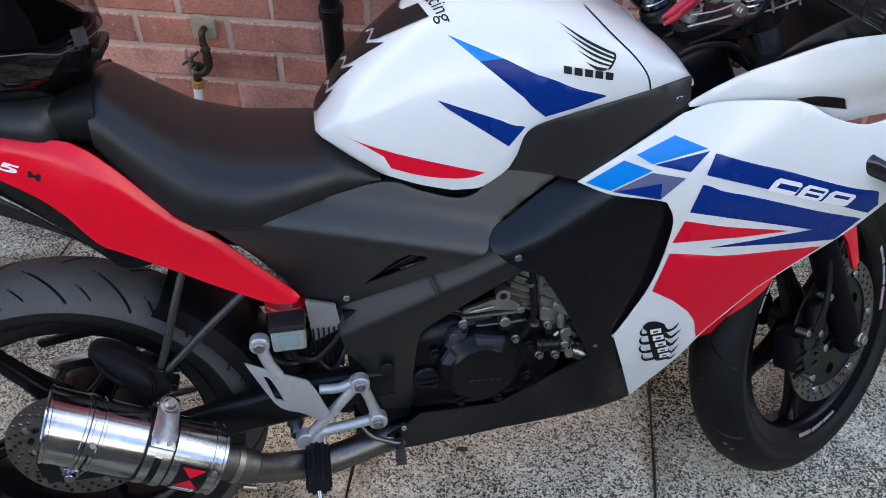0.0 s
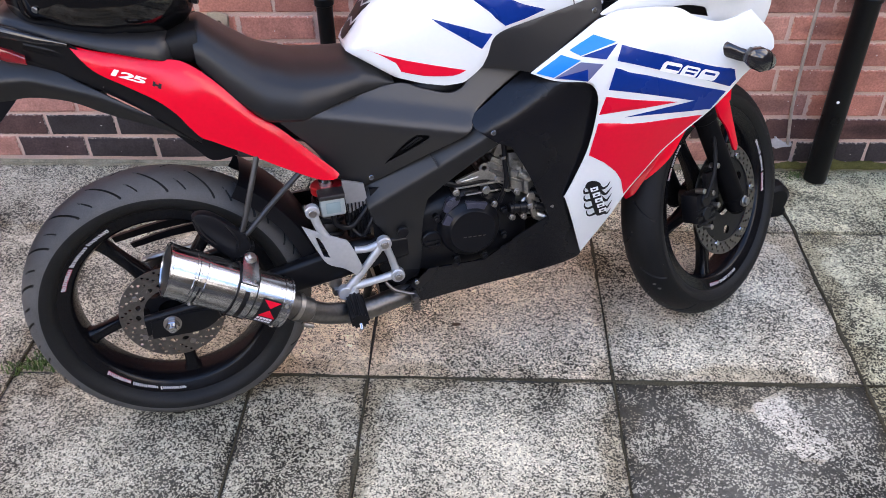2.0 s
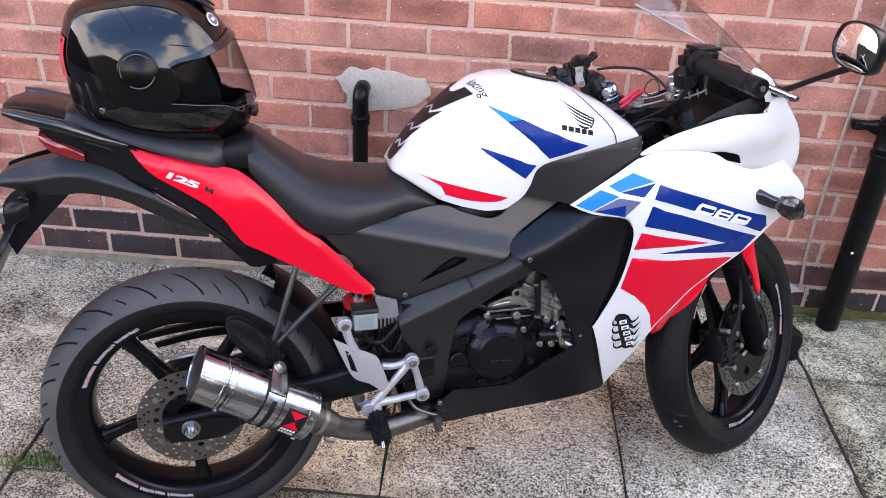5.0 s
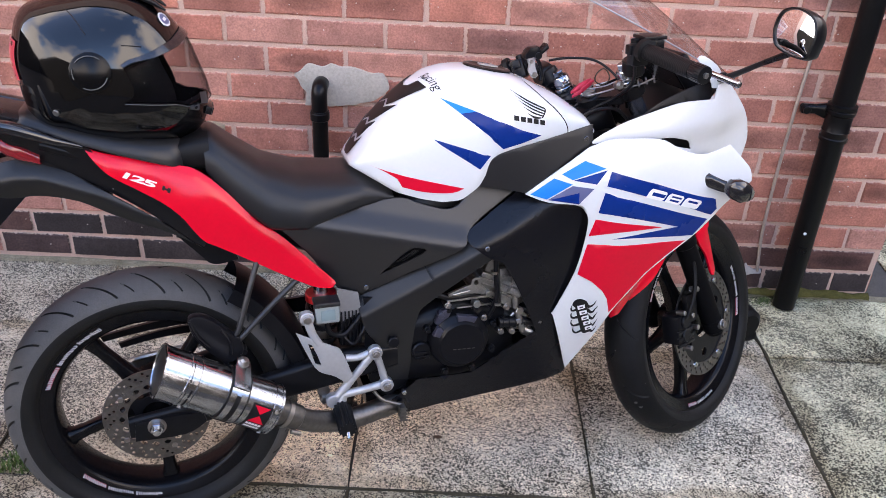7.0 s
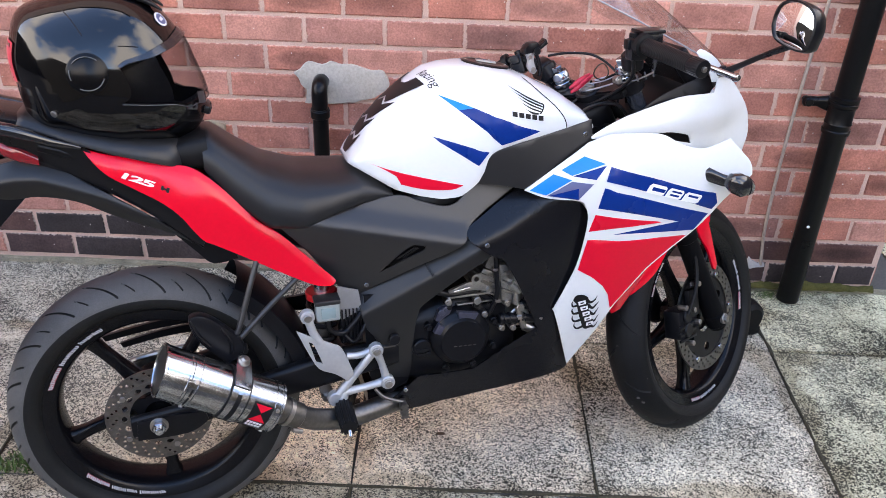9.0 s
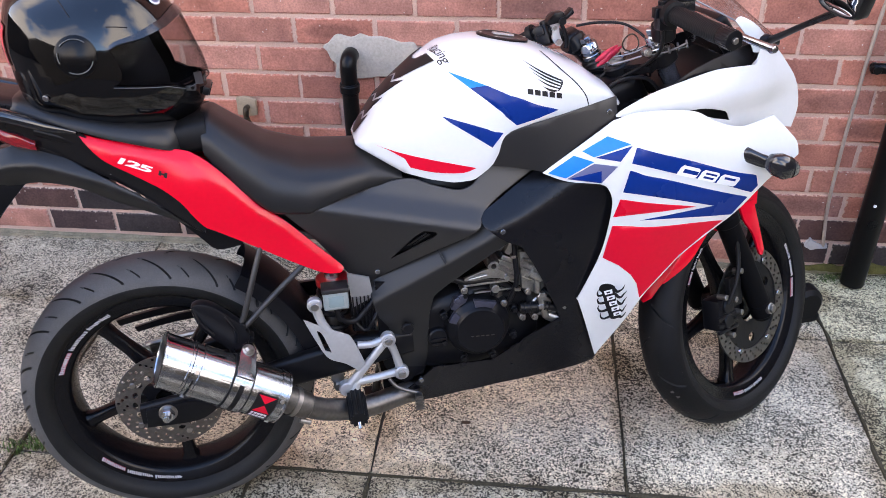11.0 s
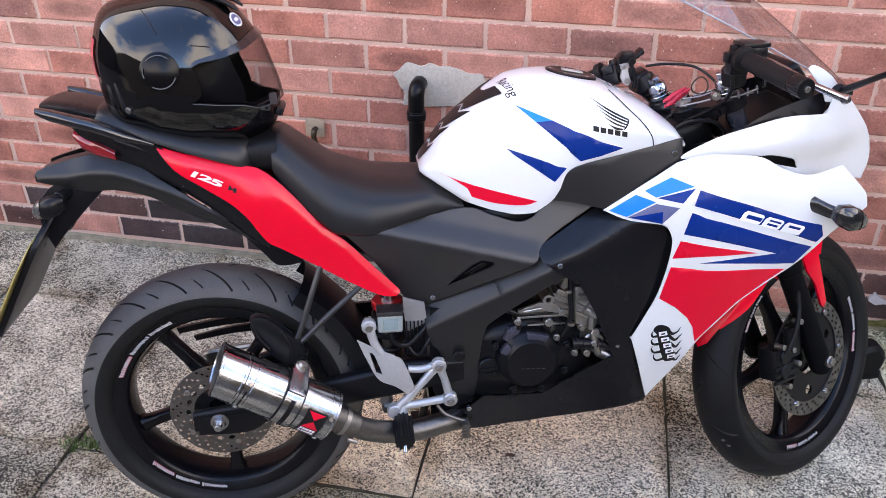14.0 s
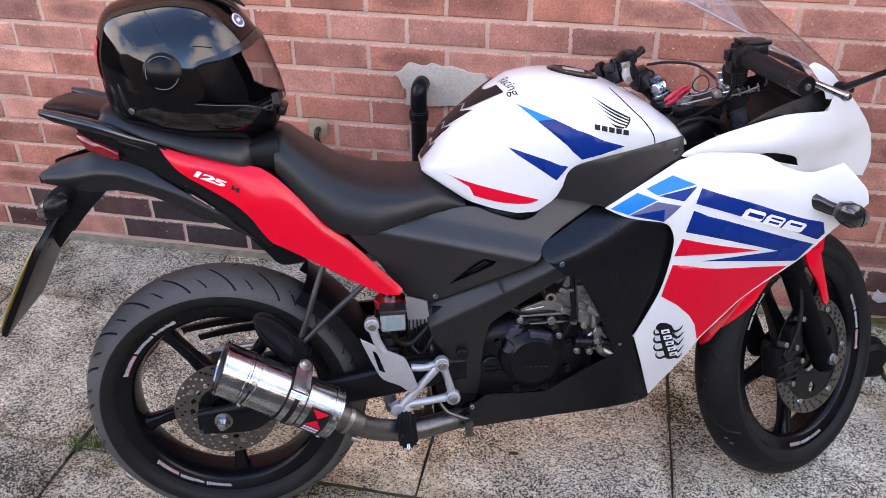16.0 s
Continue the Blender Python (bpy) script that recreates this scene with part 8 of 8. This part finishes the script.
def band(edge0, edge1, g0, g1, steps, skip=None):
    """A strip of the shell between two edges given as angles for each of bs."""
    bm = bmesh.new()
    cols = [[bm.verts.new(shell_at(p + (q - p) * k / steps, b, g0 + (g1 - g0) * k / steps)) for k in range(steps + 1)] for b, p, q in zip(bs, edge0, edge1)]
    for i in range(len(cols) - 1):
        for k in range(steps):
            a = edge0[i] + (edge1[i] - edge0[i]) * (k + 0.5) / steps
            if skip is None or not skip(a, bs[i]):
                bm.faces.new((cols[i][k], cols[i][k + 1], cols[i + 1][k + 1], cols[i + 1][k]))
    bmesh.ops.delete(bm, geom=[v for v in bm.verts if not v.link_faces], context="VERTS")
    return bm


def neck(a, b):
    return abs(b) < 42 and 222 < a < 292


def hull(grow, fine):
    caps = [shell_patch(-180, 180, s * CHEEK, s * 90, grow, 72, 6) for s in (-1, 1)]
    return joined(band(tops, [q + 360 for q in sills], grow, grow, fine, neck), *caps)


bm = hull(0.0, 170)
bmesh.ops.recalc_face_normals(bm, faces=bm.faces)
bmesh.ops.solidify(bm, geom=bm.faces[:], thickness=0.005)
part("shell", bm, HELMET_BLACK, helmet, "glossy black shell", 60, HZ)
part("lining", hull(-0.014, 90), LINER, helmet, "dark padded lining", 60, HZ)
for s in (-1, 1):
    part("cheek_pad", shell_patch(-75, 20, s * 38, s * 86, -0.034, 24, 16), LINER, helmet, "dark cheek pad", 60, HZ)
trim_bm = joined(band([t + 1.0 for t in tops], [t - 5.5 for t in tops], 0.0040, 0.0085, 4))
bmesh.ops.solidify(trim_bm, geom=trim_bm.faces[:], thickness=0.003)
part("brim_trim", trim_bm, GLOSS_BLACK, helmet, "dark rubber brim trim", 40, HZ)
visor_bm = band([t - 2.0 for t in tops], [q - 1.0 for q in sills], 0.004, 0.006, 30)
bmesh.ops.solidify(visor_bm, geom=visor_bm.faces[:], thickness=0.002)
visor = part("visor", visor_bm, VISOR, helmet, "clear plastic visor", 60, HZ)
visor.visible_shadow = False
part("visor_edge", tube([shell_at(q - 1.0, b, 0.006) for q, b in zip(sills, bs)], 0.0009, 8, 2), surf("clear_edge", (0.05, 0.052, 0.055), 0.25, var=0.1), helmet, "pale lower edge of the visor", 40, HZ)
part("visor_tab", shell_patch(-20, -13, -30, -20, 0.0075, 8, 8), surf("frosted_tab", (0.03, 0.032, 0.036), 0.3, var=0.3), helmet, "pale lifting tab of the visor", 60, HZ)
for line in ([(104, -60), (108, -48), (112, -36)], [(60, -66), (48, -62), (40, -58)]):
    part("shell_seam", tube([shell_at(p, q, 0.0006) for p, q in line], 0.0009, 6, 6), BLACK_PLASTIC, helmet, "", 40, HZ)
for s in (-1, 1):
    piv = Vector((-0.020, s * 0.116, 0.018))
    hub = part("visor_pivot", spin([(0.036, 0), (0.0355, 0.008), (0.034, 0.0095), (0.026, 0.0105), (0.024, 0.0118), (0, 0.0125)], 40, along(piv, piv + Vector((-0.06, s, 0.10)))), PIVOT_BLACK, helmet, "round visor pivot cover", 40, HZ)
    # Thin grey arcs on the pivot cover.
    for a0, a1, r in ((40, 130, 0.029), (200, 300, 0.029), (340, 375, 0.029)):
        ring = [along(piv, piv + Vector((-0.06, s, 0.10))) @ Vector((r * math.cos(radians(a0 + (a1 - a0) * k / 8)), 0.0112, r * math.sin(radians(a0 + (a1 - a0) * k / 8)))) for k in range(9)]
        part("pivot_mark", tube(ring, 0.0009, 6, 1), surf("grey_mark", (0.09, 0.09, 0.09), 0.4, var=0.2), hub, "", 40, HZ)
part("chin_vent", joined(box(-0.006, 0.006, -0.035, 0.035, -0.008, 0.008, 0.003), *[box(-0.007, 0.008, -0.03 + 0.012 * k, -0.026 + 0.012 * k, -0.007, 0.007) for k in range(5)]), BLACK_PLASTIC, helmet, "chin vent", 40, HZ @ Matrix.Translation((0.172, 0, -0.080)) @ Matrix.Rotation(radians(22), 4, "Y"))
for s in (-1, 1):
    part("top_vent", slab_loft([(-0.03, 0, 0, 0.006, 0.003), (0.0, 0, 0.004, 0.011, 0.006), (0.04, 0, 0.002, 0.010, 0.005), (0.06, 0, -0.003, 0.004, 0.002)], 12, 0.8), BLACK_PLASTIC, helmet, "small top vent", 40, HZ @ Matrix.Translation(shell_at(66, 18 * s, 0.001)) @ Matrix.Rotation(radians(24), 4, "Y"))
part("rear_reflector", shell_patch(154, 180, -27, -10, 0.0024, 34, 26, lambda a, b: noise.noise((a * 0.22, b * 0.15, 3)) > -0.30), REFLEX_RED, helmet, "torn red reflective patch", 60, HZ)
sticker = part("round_sticker", shell_patch(35, 47, -29, -15, 0.0022, 20, 20, lambda a, b: ((a - 41) / 5.4) ** 2 + ((b + 22) / 6.6) ** 2 < 1), WHITE_FILM, helmet, "small round white sticker", 60, HZ)
part("sticker_core", shell_patch(36, 46, -28, -16, 0.0030, 24, 24, lambda a, b: ((a - 41) / 4.2) ** 2 + ((b + 22) / 5.0) ** 2 < 1 and (abs(a - 41) > 1.2 or abs(b + 22) > 2.5)), SLATE, sticker, "", 60, HZ)
part("strap_rivet", rod(shell_at(-150, -55, 0.0), shell_at(-150, -55, 0.004), 0.006, n=16), STEEL, helmet, "", 40, HZ)


# ---- paving slabs ----
pavement = part("pavement", box(-2.96, 3.33, -1.15, 2.8, -0.044, -0.012), SOIL, smooth=0)
tagged(pavement, "yard of speckled exposed aggregate concrete slabs", "pavement", kind="structure")


def slab_mesh(w, h, seed, material):
    """A slab with worn edges and a slightly uneven top, its corner at the origin."""
    rng = random.Random(seed)
    nx, ny = max(3, round(w / 0.1)), max(3, round(h / 0.1))
    bm = bmesh.new()
    grid = []
    for i in range(nx + 1):
        col = []
        for j in range(ny + 1):
            x, y = w * i / nx, h * j / ny
            edge_on = i in (0, nx) or j in (0, ny)
            z = 0.0008 * noise.noise((x * 6 + seed, y * 6, 0)) - (0.004 + 0.002 * rng.random() if edge_on else 0)
            if i in (0, nx):
                x += rng.uniform(-0.0025, 0.0025)
            if j in (0, ny):
                y += rng.uniform(-0.0025, 0.0025)
            col.append(bm.verts.new((x, y, z)))
        grid.append(col)
    for i in range(nx):
        for j in range(ny):
            bm.faces.new((grid[i][j], grid[i + 1][j], grid[i + 1][j + 1], grid[i][j + 1]))
    rim_v = [grid[i][0] for i in range(nx + 1)] + [grid[nx][j] for j in range(1, ny + 1)] + [grid[i][ny] for i in range(nx - 1, -1, -1)] + [grid[0][j] for j in range(ny - 1, 0, -1)]
    low = [bm.verts.new((v.co.x, v.co.y, -0.035)) for v in rim_v]
    for k in range(len(rim_v)):
        n = (k + 1) % len(rim_v)
        bm.faces.new((rim_v[n], rim_v[k], low[k], low[n]))
    me = bpy.data.meshes.new("slab")
    bm.to_mesh(me)
    bm.free()
    me.materials.append(material)
    me.polygons.foreach_set("use_smooth", [True] * len(me.polygons))
    me.set_sharp_from_angle(angle=radians(50))
    return me


SLAB_X = [-2.957 + 0.6 * k for k in range(4)] + [-0.555, -0.272, 0.328] + [0.928 + 0.6 * k for k in range(5)]
SLAB_Y = [-1.145 + 0.6 * k for k in range(4)] + [1.0, 1.6, 2.2, 2.8]
slab_rng = random.Random(11)


def kind_of_slab(x, y):
    """Some slabs are clean and tan, others dark with lichen."""
    if -0.5 < x < 0.3 and 0.1 < y < 0.6:
        return SLAB_TAN
    if 0.35 < x < 0.9 and y > 0.1:
        return SLAB_LIGHT
    if x > 0.95:
        return SLAB_MOSSY
    if x < -0.56 and y < 0.05:
        return SLAB_GREY
    return SLAB_DARK if x > 0.35 else SLAB


for i, (x0, x1) in enumerate(zip(SLAB_X, SLAB_X[1:])):
    for j, (y0, y1) in enumerate(zip(SLAB_Y, SLAB_Y[1:])):
        if y0 > 0.9 and x0 < WALL_END:
            continue
        gap = 0.0034
        depth = y1 - y0 - gap * 2
        ob = new("slab", slab_mesh(x1 - x0 - gap * 2, depth, 17 * i + j, kind_of_slab((x0 + x1) / 2, (y0 + y1) / 2)))
        ob.parent = pavement
        ob.matrix_world = Matrix.Translation((x0 + gap, y0 + gap, slab_rng.uniform(-0.002, 0.0015))) @ Matrix.Rotation(radians(slab_rng.uniform(-0.25, 0.25)), 4, "Z")

worn_ring = rounded([(0.640, 0.024), (0.672, 0.000), (0.708, -0.010), (0.742, 0.022), (0.768, 0.060), (0.786, 0.108), (0.774, 0.150), (0.732, 0.170), (0.690, 0.158), (0.660, 0.138), (0.668, 0.098), (0.646, 0.070)], 10, 120)
worn_ring = [(x + 0.030 * noise.noise((x * 40, z * 40, 3)), z + 0.030 * noise.noise((x * 40, z * 40, 8))) for x, z in worn_ring]
worn_patch = part("worn_patch", plate(worn_ring, -0.0032, -0.0005), SLAB_PALE, smooth=0, m=Matrix.Rotation(radians(90), 4, "X"))
tagged(worn_patch, "pale worn patch on a dark paving slab", "patch", kind="stuff")

# ---- bricks of the house wall ----
brick_rng = random.Random(7)


def brick_mesh(length, seed, material):
    """A brick front with worn, slightly uneven edges."""
    rng = random.Random(seed)
    h, d = COURSE - 0.0115, 0.02
    bm = bmesh.new()
    e = 0.004

    def ring(inset, y, wob):
        pts = []
        for t in (0.0, 0.33, 0.67):
            pts.append((-length / 2 + inset + (length - 2 * inset) * t, inset))
        for t in (0.0, 0.5):
            pts.append((length / 2 - inset, inset + (h - 2 * inset) * t))
        for t in (0.0, 0.33, 0.67):
            pts.append((length / 2 - inset - (length - 2 * inset) * t, h - inset))
        for t in (0.0, 0.5):
            pts.append((-length / 2 + inset, h - inset - (h - 2 * inset) * t))
        return [bm.verts.new((x + rng.uniform(-wob, wob), y, z + rng.uniform(-wob, wob))) for x, z in pts]

    back, side, front = ring(0, d, 0), ring(0, 0.0022, 0.0018), ring(e, -0.0015, 0.0016)
    for p, q in ((back, side), (side, front)):
        for k in range(len(p)):
            n = (k + 1) % len(p)
            bm.faces.new((p[k], p[n], q[n], q[k]))
    bm.faces.new(front)
    bmesh.ops.recalc_face_normals(bm, faces=bm.faces)
    me = bpy.data.meshes.new("brick")
    bm.to_mesh(me)
    bm.free()
    me.materials.append(material)
    return me


HALF = 0.1158
PITCH = 2 * HALF
reds = [brick_mesh(PITCH - 0.0115, 100 + k, BRICK_RED) for k in range(8)]
blues = [brick_mesh(PITCH - 0.0115, 200 + k, BRICK_BLUE) for k in range(6)]
rest_bm = bmesh.new()
cut_cache = {}
for row in range(0, 34):
    z = BASE + COURSE * row + 0.0058
    shift = 0.081 if row % 2 == 0 else 0.081 + HALF
    for k in range(-24, 8):
        x0, x1 = shift + PITCH * k, shift + PITCH * (k + 1)
        if x0 >= WALL_END - 0.03 or x1 < -4.9:
            continue
        whole = x1 <= WALL_END + 0.002
        x1 = min(x1, WALL_END)
        cx = (x0 + x1) / 2
        dark = row < 2 and brick_rng.random() > 0.12
        pool = blues if dark else reds
        if whole:
            me = pool[brick_rng.randrange(len(pool))]
        else:
            key_cut = (round(x1 - x0, 3), dark)
            if key_cut not in cut_cache:
                cut_cache[key_cut] = brick_mesh(x1 - x0 - 0.0105, 300, BRICK_BLUE if dark else BRICK_RED)
            me = cut_cache[key_cut]
        pose_b = Matrix.Translation((cx + brick_rng.uniform(-0.003, 0.003), WALL_Y + brick_rng.uniform(-0.0015, 0.0015), z + brick_rng.uniform(-0.0012, 0.0012))) @ Matrix.Rotation(radians(brick_rng.uniform(-0.4, 0.4)), 4, "Y")
        if row < 15 and -1.95 < cx:
            ob = new("brick", me)
            ob.parent = wall
            ob.matrix_world = pose_b
        else:
            n0 = len(rest_bm.verts)
            rest_bm.from_mesh(me)
            rest_bm.verts.ensure_lookup_table()
            for v in rest_bm.verts[n0:]:
                v.co = pose_b @ v.co
far_bricks = part("brickwork", rest_bm, BRICK_FAR, wall, smooth=0)
tagged(far_bricks, kind="stuff")
side_bm = bmesh.new()
for row in range(0, 34):
    z = BASE + COURSE * row + 0.0058
    for k in range(17):
        n0 = len(side_bm.verts)
        side_bm.from_mesh(reds[(row * 3 + k) % 8])
        side_bm.verts.ensure_lookup_table()
        m = Matrix.Translation((WALL_END, WALL_Y + 0.115 + (row % 2) * HALF + PITCH * k, z)) @ Matrix.Rotation(radians(90), 4, "Z")
        for v in side_bm.verts[n0:]:
            v.co = m @ v.co
side_bricks = part("brickwork", side_bm, BRICK_FAR, wall_side, smooth=0)
tagged(side_bricks, kind="stuff")
